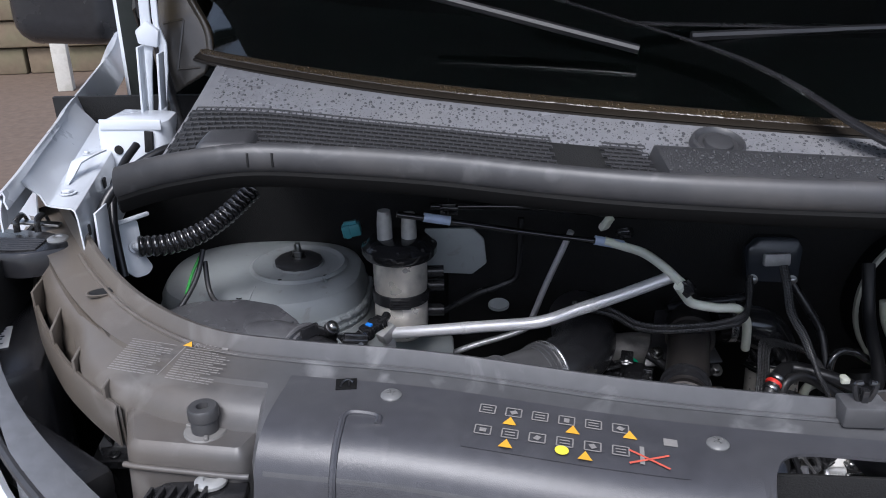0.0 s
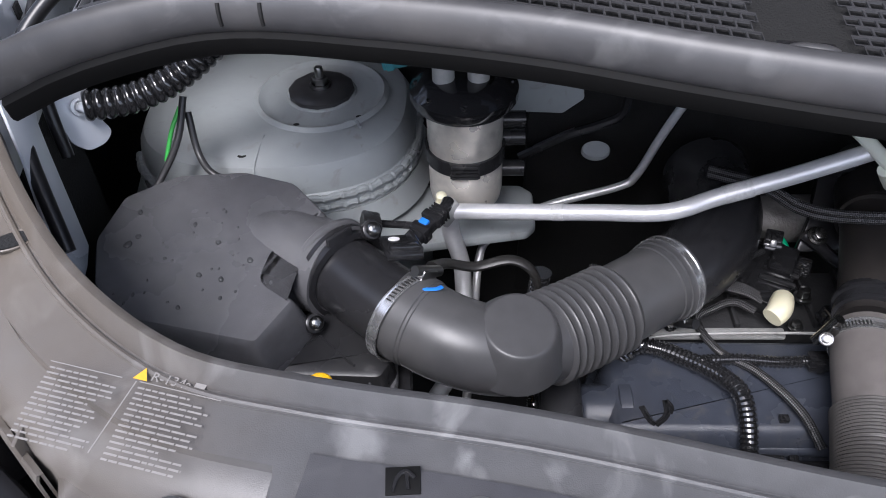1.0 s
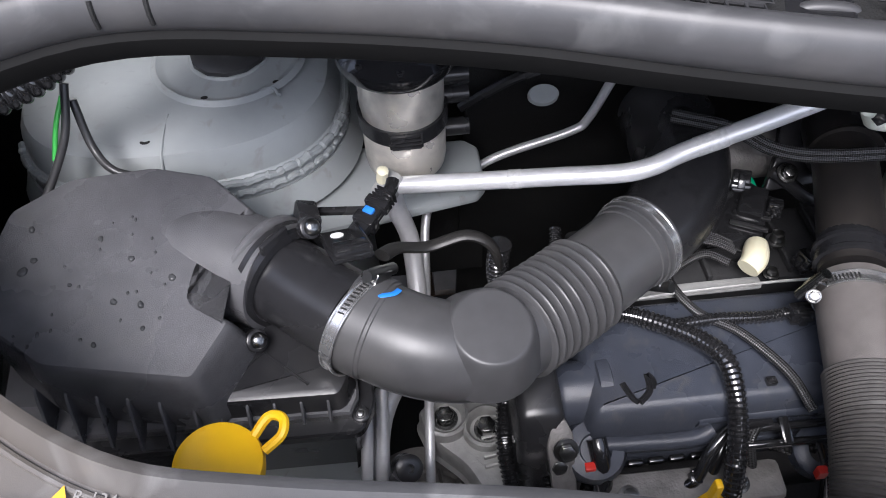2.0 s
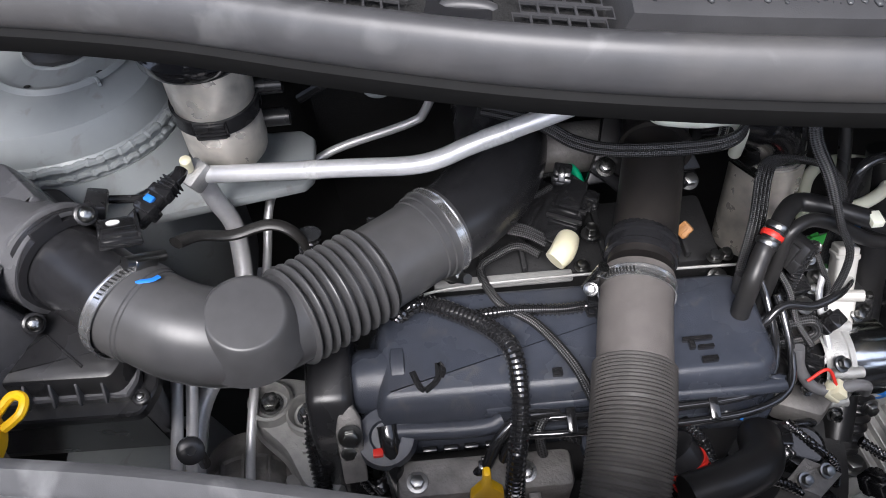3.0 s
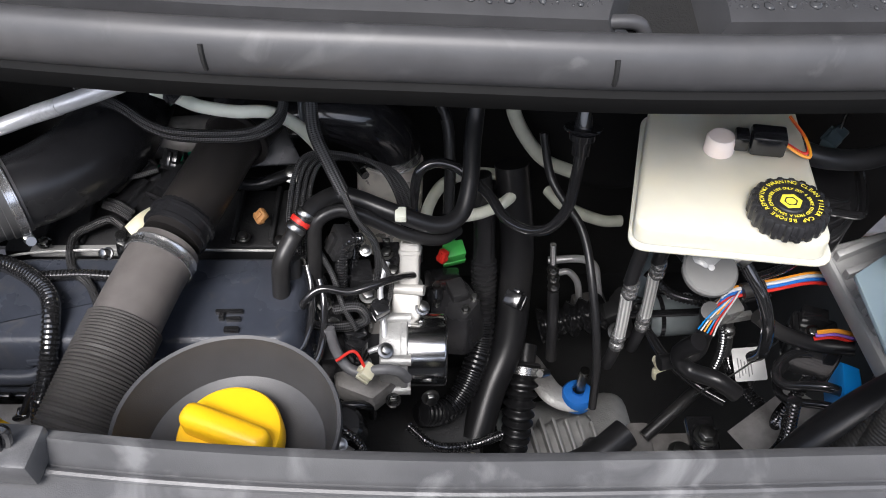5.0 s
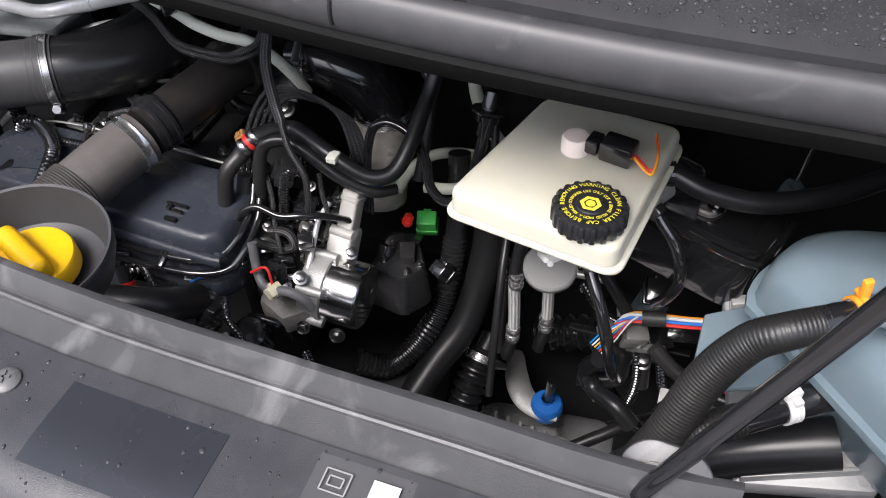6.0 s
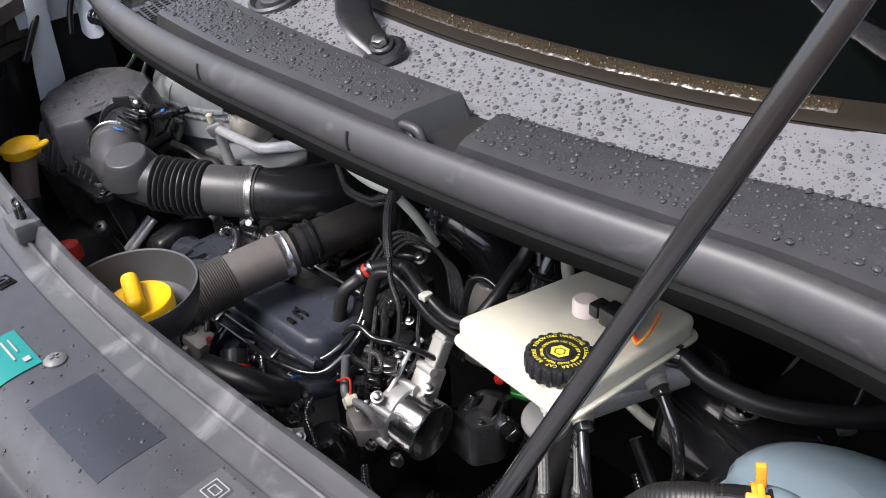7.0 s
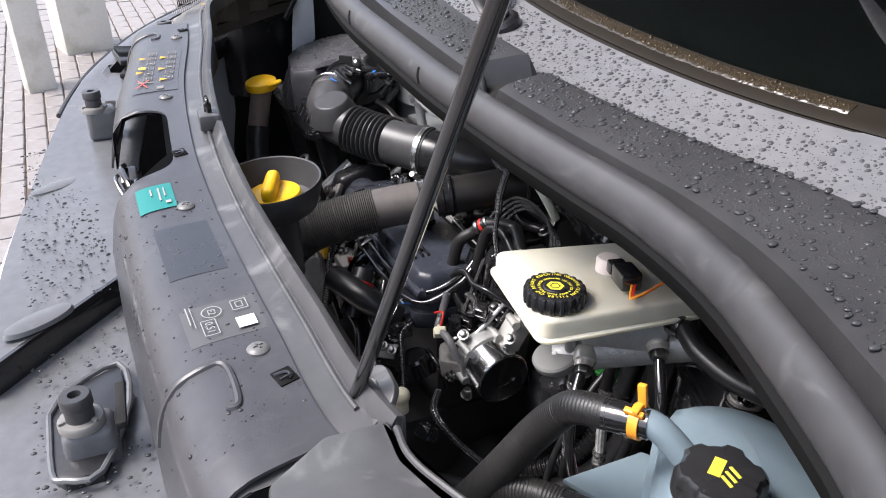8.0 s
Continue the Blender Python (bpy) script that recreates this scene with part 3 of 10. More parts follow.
    part("bracket", bm, M_WHITE, van, "white painted bracket")
    bm = B()
    rows = [[V(-0.50 - 0.1 * (y - 0.8), y, 1.14), V(-0.52 - 0.1 * (y - 0.8), y, 0.8), V(-0.52, y, 0.16)] for y in span(0.78, 1.55, 6)]
    part("liner", sheet(bm, rows, 0.006), M_LINER, van, "black fibre wheel arch liner")
    bm = B()
    prism(bm, [(1.045, 1.19), (1.085, 1.19), (1.083, 1.146), (1.080, 1.10), (1.078, 1.035), (1.076, 0.988), (1.06, 0.975), (1.016, 0.960), (1.022, 1.02), (1.03, 1.07), (1.04, 1.12)], -0.0015, 0.0015, Matrix(((0, 0, 1, -0.40), (1, 0, 0, 0), (0, 1, 0, 0), (0, 0, 0, 1))), bevel=0.0006)
    part("inner_flange", bm, M_WHITE, van, "white painted inner wing flange")
    # bulkhead
    bm = B()
    rows = [[V(x, 1.345 + 0.02 * math.sin(x * 7), 1.20), V(x, 1.36 + 0.02 * math.sin(x * 9), 1.0), V(x, 1.38 + 0.02 * math.sin(x * 5), 0.85), V(x, 1.43, 0.70), V(x, 1.50, 0.50), V(x, 1.56, 0.3), V(x, 1.60, 0.16)] for x in span(0.06, 1.5, 24)]
    part("bulkhead", sheet(bm, rows, 0.01), M_LINER, van, "black insulated bulkhead")
    bm = B()
    rows = [[V(x, 1.50, 1.25), V(x, 1.52, 0.9), V(x, 1.5, 0.4)] for x in span(-0.63, 0.1, 6)]
    part("bulkhead", sheet(bm, rows, 0.01), M_LINER, van, "black insulated bulkhead")
    bm = B()
    prism(bm, [(-0.7, 0.45), (1.75, 0.45), (1.75, 1.6), (-0.7, 1.6)], 0.16, 0.18)
    part("undertray", bm, M_LINER, van, "black undertray")
    bm = B()
    rows = [[V(1.30 + 0.1 * f, 0.72 + 0.6 * f, 1.15), V(1.42, 0.72 + 0.6 * f, 0.9), V(1.42, 0.72 + 0.6 * f, 0.4)] for f in span(0, 1, 8)]
    part("liner", sheet(bm, rows, 0.006), M_LINER, van, "black fibre wheel arch liner")
    # grey panel under the fuel filter, and the strut tower
    bm = B()
    prism(bm, [(-0.13, 1.20), (0.055, 1.232), (0.066, 1.245), (0.066, 1.31), (0.05, 1.325), (-0.13, 1.33)], 0.845, 0.86, bevel=0.005)
    part("inner_panel", bm, M_PRIMER, van, "grey primed inner panel")
    build_tower()
    bm = B()
    lathe(bm, [(0, 0.001), (0.017, 0.001), (0.0185, -0.001), (0.0185, -0.006)], frame_to((0.147, 1.338, 0.905), (0, -0.45, 0.9)), 24, (1, 0.7))
    part("plug", bm, M_PRIMER, van, "grey rubber plug")


def build_tower():
    cx, cy = -0.262, 1.375
    bm = B()

    def ring(sx, sy, z, p=2.6):
        out = []
        for k in range(48):
            a = math.tau * k / 48
            c, s = math.cos(a), math.sin(a)
            out.append(bm.verts.new((cx + sx * math.copysign(abs(c) ** (2 / p), c), cy + sy * math.copysign(abs(s) ** (2 / p), s), z)))
        return out

    rings = [ring(0.19, 0.165, 0.55), ring(0.182, 0.155, 0.90), ring(0.180, 0.153, 0.922), ring(0.176, 0.149, 0.926), ring(0.174, 0.147, 0.945),
             ring(0.166, 0.139, 0.960), ring(0.150, 0.123, 0.967), ring(0.112, 0.10, 0.972)]
    for a, b in zip(rings, rings[1:]):
        for k in range(48):
            bm.faces.new((a[k], a[(k + 1) % 48], b[(k + 1) % 48], b[k]))
    bm.faces.new(rings[-1])
    tower = part("strut_tower", bm, M_PRIMER, van, "grey primed strut tower with a sealed seam")
    at = pose(-0.203, 1.374, 0.970)
    bm = B()
    lathe(bm, [(0.086, 0.002), (0.080, 0.006), (0.074, 0.003), (0.070, -0.001 + 0.003), (0.045, 0.004), (0.043, 0.006), (0.0, 0.006)], at, 48)
    part("top_plate", bm, M_PRIMER, tower)
    bm = B()
    lathe(bm, [(0.042, 0.006), (0.042, 0.011), (0.036, 0.015), (0.018, 0.016), (0.0, 0.016)], at, 12)
    part("rubber_mount", bm, M_RUBBER, tower, "black rubber mount")
    bm = B()
    hexbolt(bm, at @ pose(0, 0, 0.016), 0.0105, 0.010, 1.3)
    lathe(bm, [(0.0055, 0.02), (0.0055, 0.040), (0.004, 0.042), (0, 0.042)], at, 14)
    part("strut_nut", bm, M_ZINC, tower, "zinc-plated strut nut")
    # brushed beads of seam sealer round the tower
    def bead(z, grow, r, a0, a1, seed, name="seam_sealer"):
        bm, pts = B(), []
        for k in range(81):
            a = math.radians(a0 + (a1 - a0) * k / 80)
            c, s = math.cos(a), math.sin(a)
            pts.append((cx + (0.1805 + grow) * math.copysign(abs(c) ** (2 / 2.6), c), cy + (0.1535 + grow) * math.copysign(abs(s) ** (2 / 2.6), s), z + 0.0010 * math.sin(k * 1.3 + seed)))
        tube(bm, pts, r, 8, 2, radius=lambda s, ln: r * (1 + 0.28 * math.sin(s * 700 + seed) * math.sin(s * 173)))
        part(name, bm, M_PRIMER, tower)

    bead(0.921, 0.0005, 0.0045, 195, 372, 0)
    bead(0.907, 0.0012, 0.0036, 240, 350, 2)
    # flange below the seam, a pressed crease and drain holes
    bm = B()
    for a, b in zip(range(200, 368, 4), range(204, 372, 4)):
        ring4 = []
        for t in (a, b):
            c, s = math.cos(radians(t)), math.sin(radians(t))
            for g, z in ((0.003, 0.900), (0.016, 0.872)):
                ring4.append(bm.verts.new((cx + (0.182 + g) * math.copysign(abs(c) ** (2 / 2.6), c), cy + (0.155 + g) * math.copysign(abs(s) ** (2 / 2.6), s), z)))
        bm.faces.new((ring4[0], ring4[1], ring4[3], ring4[2]))
    bmesh.ops.remove_doubles(bm, verts=bm.verts[:], dist=1e-5)
    bmesh.ops.solidify(bm, geom=bm.faces[:], thickness=0.003)
    part("skirt", bm, M_PRIMER, tower)
    bm = B()
    tube(bm, [(-0.268, 1.222, 0.915), (-0.268, 1.226, 0.946), (-0.266, 1.245, 0.9645), (-0.262, 1.285, 0.972)], 0.0016, 6, 5)
    part("panel_joint", bm, M_PRIMER, tower)
    for x, y, z, r in ((-0.283, 1.252, 0.9655, 0.0042), (-0.225, 1.303, 0.9735, 0.003), (-0.15, 1.318, 0.9735, 0.003)):
        bm = B()
        lathe(bm, [(r, 0.0012), (r * 0.8, 0.0016), (0, 0.0012)], pose(x, y, z), 16, (1.3, 1))
        part("drain_hole", bm, M_LINER, tower)
    bm = B()
    tube(bm, [(-0.171, 1.302, 0.9725), (-0.163, 1.309, 0.9735), (-0.152, 1.308, 0.9735), (-0.147, 1.298, 0.9725)], 0.0022, 8, 5)
    part("pressed_tab", bm, M_PRIMER, tower)


build_van_shell()


def build_cabin():
    # windscreen, dashboard, pillar, roof and the raised bonnet
    xs = span(-0.40, 1.58, 30)
    bm = B()
    rows = []
    for x in xs:
        y, z = curve_at(FOOT, x)
        rows.append([V(x, y + 0.006 + 0.86 * f, z - 0.004 + 0.70 * f - 0.05 * f * f) for f in span(0, 1, 10)])
    part("windscreen", sheet(bm, rows, 0.005), M_GLASS, van, "dark wet windscreen")
    bm = B()
    rows = []
    for x in xs:
        y, z = curve_at(FOOT, x)
        rows.append([V(x, y + 0.04, z - 0.03), V(x, y + 0.30, z + 0.03), V(x, y + 0.55, z + 0.05), V(x, y + 0.62, z - 0.05), V(x, y + 0.65, z - 0.6)])
    part("dashboard", sheet(bm, rows, 0.02), M_CABIN, van, "black dashboard")
    bm = B()
    block(bm, (2.2, 0.05, 1.6), pose(0.55, 3.1, 1.25), 0.01)
    block(bm, (0.05, 1.4, 1.6), pose(-0.62, 2.6, 1.25), 0.01)
    block(bm, (0.05, 1.4, 1.6), pose(1.72, 2.5, 1.25), 0.01)
    block(bm, (2.4, 1.3, 0.05), pose(0.55, 2.75, 1.99), 0.01)
    part("cabin_lining", bm, M_CABIN, van, "dark cabin lining")
    bm = B()
    block(bm, (2.3, 2.9, 0.04), pose(0.55, 3.5, 2.03), 0.015)
    part("roof", bm, M_WHITE, van, "white roof")
    bm = B()
    rows = []
    for f in span(0.17, 1, 12):
        y, z = 1.49 + 0.86 * f, 1.315 + 0.66 * f
        x = -0.40 - 0.05 * min(1.0, f / 0.3) + 0.04 * max(0.0, f - 0.3)
        rows.append([V(x + 0.035, y, z), V(x + 0.02, y - 0.03, z + 0.01), V(x - 0.02, y - 0.03, z + 0.005), V(x - 0.10, y + 0.03, z - 0.05), V(x - 0.12, y + 0.12, z - 0.12)])
    part("pillar_trim", sheet(bm, rows, 0.004), M_GOLD, van, "wet bronze windscreen pillar trim")
    lean = Matrix(((1, 0, 0, 0), (0, 0.30, -1, 1.1015), (0, 1, 0, 0), (0, 0, 0, 1)))
    bm = B()
    prism(bm, [(-0.423, 1.248), (-0.350, 1.290), (-0.335, 1.322), (-0.341, 1.361), (-0.368, 1.412), (-0.40, 1.47), (-0.432, 1.475), (-0.424, 1.43), (-0.433, 1.372), (-0.443, 1.335)], -0.006, 0.022, lean, bevel=0.006, seg=3)
    part("pillar_foot", bm, M_PILLAR, van, "wet brown-grey pillar foot cover with a moulded step")
    bm = B()
    tube(bm, [lean @ V(-0.418, 1.372, 0.022), lean @ V(-0.388, 1.378, 0.022), lean @ V(-0.385, 1.368, 0.022), lean @ V(-0.396, 1.304, 0.022), lean @ V(-0.392, 1.299, 0.022), lean @ V(-0.359, 1.301, 0.022)], 0.002, 8, 5)
    part("pillar_edge", tube(B(), [lean @ V(-0.341, 1.318, 0.018), lean @ V(-0.345, 1.361, 0.019), lean @ V(-0.371, 1.41, 0.019), lean @ V(-0.402, 1.468, 0.019)], 0.007, 10, 6), M_GOLD, van, "wet bronze edge of the pillar foot")
    part("pillar_rib", bm, M_PILLAR, van)
    # bonnet held open: painted outside, dark inside
    bm = B()
    rows = []
    for x in span(-0.58, 1.70, 18):
        d = 0.10 * ((x - 0.6) / 1.02) ** 2
        rows.append([V(x, 1.62 + d, 1.60), V(x, 1.35 + d, 1.80), V(x, 1.05 + d, 2.02), V(x, 0.82 + d, 2.17), V(x, 0.74 + d, 2.20)])
    part("bonnet", sheet(bm, rows, 0.03), M_BONNET, van, "raised bonnet with a dark underside")


M_PILLAR = material("brown-grey pillar plastic", (0.045, 0.040, 0.035), 0.22, vary=0.3, scale=40, bump=0.2, dirt=(0.10, 0.070, 0.030), dirt_amount=0.6, dirt_scale=14)
M_BONNET = material("bonnet lining", (0.03, 0.03, 0.032), 0.6, bump=0.4)
build_cabin()


def build_mirror():
    mirror = thing("door_mirror", "black plastic door mirror on the van's side", "mirror")
    bm = B()
    m = pose(-0.94, 2.36, 1.40, 0, 0, -12)
    block(bm, (0.31, 0.15, 0.36), m, 0.07, 5)
    part("housing", bm, M_PLASTIC, mirror)
    bm = B()
    block(bm, (0.25, 0.012, 0.30), m @ pose(0, 0.076, 0.0), 0.02, 3)
    part("mirror_glass", bm, M_CHROME, mirror, "mirror glass")
    bm = B()
    tube(bm, [(-0.84, 2.37, 1.30), (-0.76, 2.38, 1.27), (-0.66, 2.40, 1.26)], 0.035, 12, flat=0.7)
    part("arm", bm, M_PLASTIC, mirror)


build_mirror()


# ---------------------------------------------------------------- cowl, seal, windscreen foot
def build_cowl():
    xs = span(-0.318, 1.56, 110)
    bm, rows = B(), []
    for x in xs:
        ys, zs = curve_at(SEAL, x)
        yf, zf = curve_at(FOOT, x)
        rows.append([V(x, ys + (yf - ys) * f, zs - 0.034 + (zf - zs + 0.030) * f ** 1.3) for f in (0.12, 0.3, 0.45, 0.6, 0.75, 0.9, 1.0)])
    cowl = part("cowl_panel", sheet(bm, rows, 0.004), M_COWL, van, "wet grey plastic scuttle panel below the windscreen")

    def ledge(x0, x1, n, f0, f1, lift, slant=0.0, gap=0.0):
        rows = []
        front = f0
        for i, u in enumerate(span(x0, x1, n)):
            rise = lift if 0 < i < n - 1 else 0.0
            if gap:
                f0 = min(front, gap / (curve_at(FOOT, u)[0] - curve_at(SEAL, u)[0]))

            def at(f, h):
                x = u + slant * (f - f0) / (f1 - f0) * max(0.0, (u - x0) / (x1 - x0) - 0.5) * 2
                ys, zs = curve_at(SEAL, x)
                yf, zf = curve_at(FOOT, x)
                return V(x, ys + (yf - ys) * f, zs - 0.034 + (zf - zs + 0.030) * f ** 1.3 + h)
            rows.append([at(f0, 0.0), at(f0 + 0.01, rise * 0.9), at(f0 + 0.05, rise), at((f0 + f1) / 2, rise), at(f1 - 0.05, rise), at(f1 - 0.01, rise * 0.92), at(f1 + 0.03, 0.001)])
        return rows

    part("ledge", sheet(B(), ledge(0.30, 0.785, 60, 0.24, 0.50, 0.026, 0.024, 0.047), 0.003), M_COWL_D, cowl, "raised black grained ledge")
    part("ledge", sheet(B(), ledge(0.842, 1.455, 50, 0.24, 0.46, 0.026, 0.0, 0.047), 0.003), M_COWL_D, cowl, "raised black grained ledge")
    # black sheet puts the shade between seal and ledges into its colour
    part("recess", sheet(B(), ledge(0.285, 1.46, 60, 0.10, 0.49, 0.0015, 0.0, 0.02), 0.001), M_LINER, cowl)
    bm = B()
    y, z = curve_at(SEAL, 0.815)
    block(bm, (0.040, 0.016, 0.010), pose(0.815, y + 0.036, z - 0.022, 10, 0, 4), 0.003)
    lathe(bm, [(0.008, 0.0), (0.008, 0.010), (0.004, 0.012), (0, 0.012)], pose(0.812, y + 0.030, z - 0.018), 14)
    part("clip_bracket", bm, M_PLASTIC_G, cowl, "black clip bracket")
    # perforated intake grille
    part("grille_base", sheet(B(), ledge(-0.315, 0.30, 60, 0.06, 0.57, 0.008), 0.002), M_LINER, cowl)
    bm = B()
    nx, ny = 58, 12
    for j in range(ny):
        for i in range(nx):
            def at(u, v, h=0.0):
                x = -0.305 + 0.60 * (u + 0.5 * (j % 2)) / nx
                ys, zs = curve_at(SEAL, x)
                yf, zf = curve_at(FOOT, x)
                f = 0.085 + 0.46 * v / ny
                return V(x, ys + (yf - ys) * f, zs - 0.034 + (zf - zs + 0.030) * f ** 1.3 + 0.016 + h)
            if -0.305 + 0.60 * (i + 1) / nx > 0.19 and -0.305 + 0.60 * i / nx < 0.235:
                continue
            o = [bm.verts.new(at(i + a, j + b)) for a, b in ((0, 0), (1, 0), (1, 1), (0, 1))]
            q = [bm.verts.new(at(i + a, j + b)) for a, b in ((0.07, 0.13), (0.93, 0.13), (0.93, 0.87), (0.07, 0.87))]
            d = [bm.verts.new(at(i + a, j + b, -0.0016)) for a, b in ((0.08, 0.15), (0.92, 0.15), (0.92, 0.85), (0.08, 0.85))]
            for k in range(4):
                e = (k + 1) % 4
                bm.faces.new((o[k], o[e], q[e], q[k]))
                bm.faces.new((q[k], q[e], d[e], d[k]))
    g = part("grille", bm, M_GRILLE, cowl, "perforated black air intake grille")
    g["kind"] = "stuff"
    # clip pocket in the grille
    bm = B()
    y, z = curve_at(SEAL, -0.225)
    prism(bm, [(-0.048, -0.03), (0.048, -0.03), (0.044, 0.045), (-0.044, 0.045)], -0.025, 0.024, pose(-0.232, 1.09, 1.252, 8, 0, -3), bevel=0.009, taper=0.72, seg=3)
    part("clip_cover", bm, M_COWL_D, cowl, "rounded dark grey cover")
    bm = B()
    y, z = curve_at(SEAL, 0.21)
    block(bm, (0.045, 0.05, 0.014), pose(0.212, y + 0.050, z - 0.026, 8, 0, -12), 0.004)
    part("clip_cover", bm, M_PLASTIC, cowl)
    # ring boss of the unused wiper hole
    bm = B()
    y, z = curve_at(FOOT, 0.40)
    at = frame_to((0.40, y - 0.075, z - 0.014), (0.05, -0.35, 1))
    lathe(bm, [(0.036, -0.006), (0.034, 0.001), (0.031, 0.003), (0.028, 0.001), (0.026, -0.003), (0.0, -0.003)], at, 36)
    part("boss", bm, M_COWL_D, cowl, "dark ring boss")
    bm = B()
    lathe(bm, [(0.020, -0.004), (0.018, 0.002), (0.013, 0.004), (0.0, 0.003)], at, 28)
    part("boss_plug", bm, M_COWL_D, cowl)
    # open ring beside the wiper spindle
    bm = B()
    at = frame_to((0.688, 1.043, 1.2395), (0.05, -0.30, 1))
    lathe(bm, [(0.037, -0.006), (0.035, 0.004), (0.031, 0.007), (0.028, 0.005), (0.026, 0.001), (0.0, 0.0)], at, 36)
    part("boss", bm, M_COWL_D, cowl, "dark ring boss")
    # trim strip along the glass
    bm, rows = B(), []
    for x in span(-0.41, 1.56, 80):
        y, z = curve_at(FOOT, x)
        rows.append([V(x, y - 0.014, z - 0.0045), V(x, y - 0.011, z - 0.002), V(x, y - 0.004, z + 0.0015), V(x, y + 0.004, z + 0.0055), V(x, y + 0.012, z + 0.010), V(x, y + 0.015, z + 0.009)])
    part("trim_strip", sheet(bm, rows, 0.003), M_TRIM, cowl, "smooth dark brown trim strip along the glass")
    rng = random.Random(77)
    bm, rows = B(), []
    for x in span(-0.395, 1.072, 700):
        y, z = curve_at(FOOT, x)
        a, b = -0.003 + rng.uniform(-0.0006, 0.0006), 0.0095 + rng.uniform(-0.0006, 0.0006)
        rows.append([V(x, y + d, z + 0.0035 + 0.53 * d + h + (rng.uniform(0, 0.0007) if h else 0)) for d, h in ((a, -0.001), (a + 0.0008, 0.0006), (0.0005, 0.0008), (0.003, 0.0008), (0.0055, 0.0008), (b - 0.0008, 0.0006), (b, -0.001))])
    part("wet_band", sheet(bm, rows, 0.001), M_GOLD, cowl, "bronze band crusted with water beads")
    bm, rows = B(), []
    for x in span(-0.40, 1.56, 80):
        y, z = curve_at(FOOT, x)
        rows.append([V(x, y - 0.018, z - 0.010), V(x, y - 0.0175, z - 0.0075), V(x, y - 0.016, z - 0.0065), V(x, y - 0.013, z - 0.006), V(x, y - 0.009, z - 0.005)])
    part("glass_edge", sheet(bm, rows, 0.003), M_EDGE, cowl, "dark rubber edge below the trim strip")
    return cowl


build_cowl()


def build_seal():
    seal = thing("cowl_seal", "thick grey-black rubber bonnet seal along the scuttle", "rubber seal")
    line = [(x, *curve_at(SEAL, x)) for x in span(-0.325, 1.455, 90)]
    bm = B()
    rows = [[V(x, y + 0.0105 - 0.013 * math.cos(a), z - 0.009 + 0.0185 * math.sin(a)) for a in (radians(15 * k) for k in range(25))] for x, y, z in line]
    rows = [[rows[0][0].lerp(rows[0][12], 0.5)] * 25] + rows + [[rows[-1][0].lerp(rows[-1][12], 0.5)] * 25]
    skin = [[bm.verts.new(p) for p in row[:24]] for row in rows]
    for a, b in zip(skin, skin[1:]):
        for k in range(24):
            f = bm.faces.new((a[k], b[k], b[(k + 1) % 24], a[(k + 1) % 24]))
            f.smooth = True
    bmesh.ops.remove_doubles(bm, verts=bm.verts[:], dist=1e-6)
    bmesh.ops.recalc_face_normals(bm, faces=bm.faces[:])
    part("seal_tube", bm, M_SEAL, seal)
    bm, rows = B(), []
    for x, y, z in line:
        rows.append([V(x, y + 0.026, z - 0.024), V(x, y + 0.014, z - 0.026), V(x, y + 0.006, z - 0.024), V(x, y + 0.003, z - 0.028), V(x, y + 0.006, z - 0.040), V(x, y + 0.010, z - 0.043)])
    part("carrier_strip", sheet(bm, rows, 0.003), M_STRIP, seal, "black carrier strip below the seal")
    for x in (-0.19, -0.16, 0.535, 0.775):
        y, z = curve_at(SEAL, x)
        bm = B()
        pts = [V(x, y + 0.0105 + 0.0133 * math.cos(a), z - 0.009 + 0.0188 * math.sin(a)) for a in (radians(k) for k in range(150, 205, 9))]
        tube(bm, pts, 0.0016, 6, 1, smooth=False)
        part("moulding_joint", bm, M_LINER, seal)
    return seal


build_seal()


def build_arch(x, y, z, turn):
    a = thing("seal_bracket", "grey arched bracket with a bolt behind the seal", "bracket", "seal brackets")
    m = pose(x, y - 0.004, z - 0.008, 0, 0, turn)
    bm = B()
    tube(bm, [m @ V(-0.026, 0, -0.026), m @ V(-0.020, 0.002, -0.004), m @ V(-0.012, 0.003, 0.006), m @ V(0.012, 0.003, 0.006), m @ V(0.020, 0.002, -0.004), m @ V(0.026, 0, -0.026)], 0.0048, 10, 6)
    part("arch", bm, M_SEAL, a)
    bm = B()
    block(bm, (0.034, 0.004, 0.03), m @ pose(0, 0.006, -0.014), 0.002)
    part("back", bm, M_LINER, a)
    bm = B()
    hexbolt(bm, m @ pose(0.001, 0.002, -0.006, 70), 0.006, 0.007)
    part("bolt", bm, M_ZINC, a)
    return a


build_arch(0.785, 0.912, 1.240, 3)
build_arch(0.220, 0.985, 1.247, -14)


# ---------------------------------------------------------------- front panel
def edge_at(x):
    return curve_at(EDGE, x)


def cover_point(x, o):
    """A place on the front cover: x along it, o metres forward of its rear edge."""
    y, z = edge_at(x)
    prof = [(0.0, 0.0), (0.005, 0.002), (0.010, -0.012), (0.040, -0.020), (0.10, -0.022), (0.125, -0.028), (0.145, -0.046), (0.155, -0.075), (0.162, -0.11)]
    d = curve_at(prof, o)[0]
    s = (edge_at(x + 0.01)[0] - edge_at(x - 0.01)[0]) / 0.02
    n = V(s, -1, 0).normalized()
    return V(x, y, z) + n * o + V(0, 0, d)


OFFS = (0.0, 0.002, 0.005, 0.008, 0.010, 0.016, 0.028, 0.040, 0.041, 0.060, 0.08, 0.10, 0.113, 0.125, 0.136, 0.145, 0.151, 0.155, 0.159, 0.162)


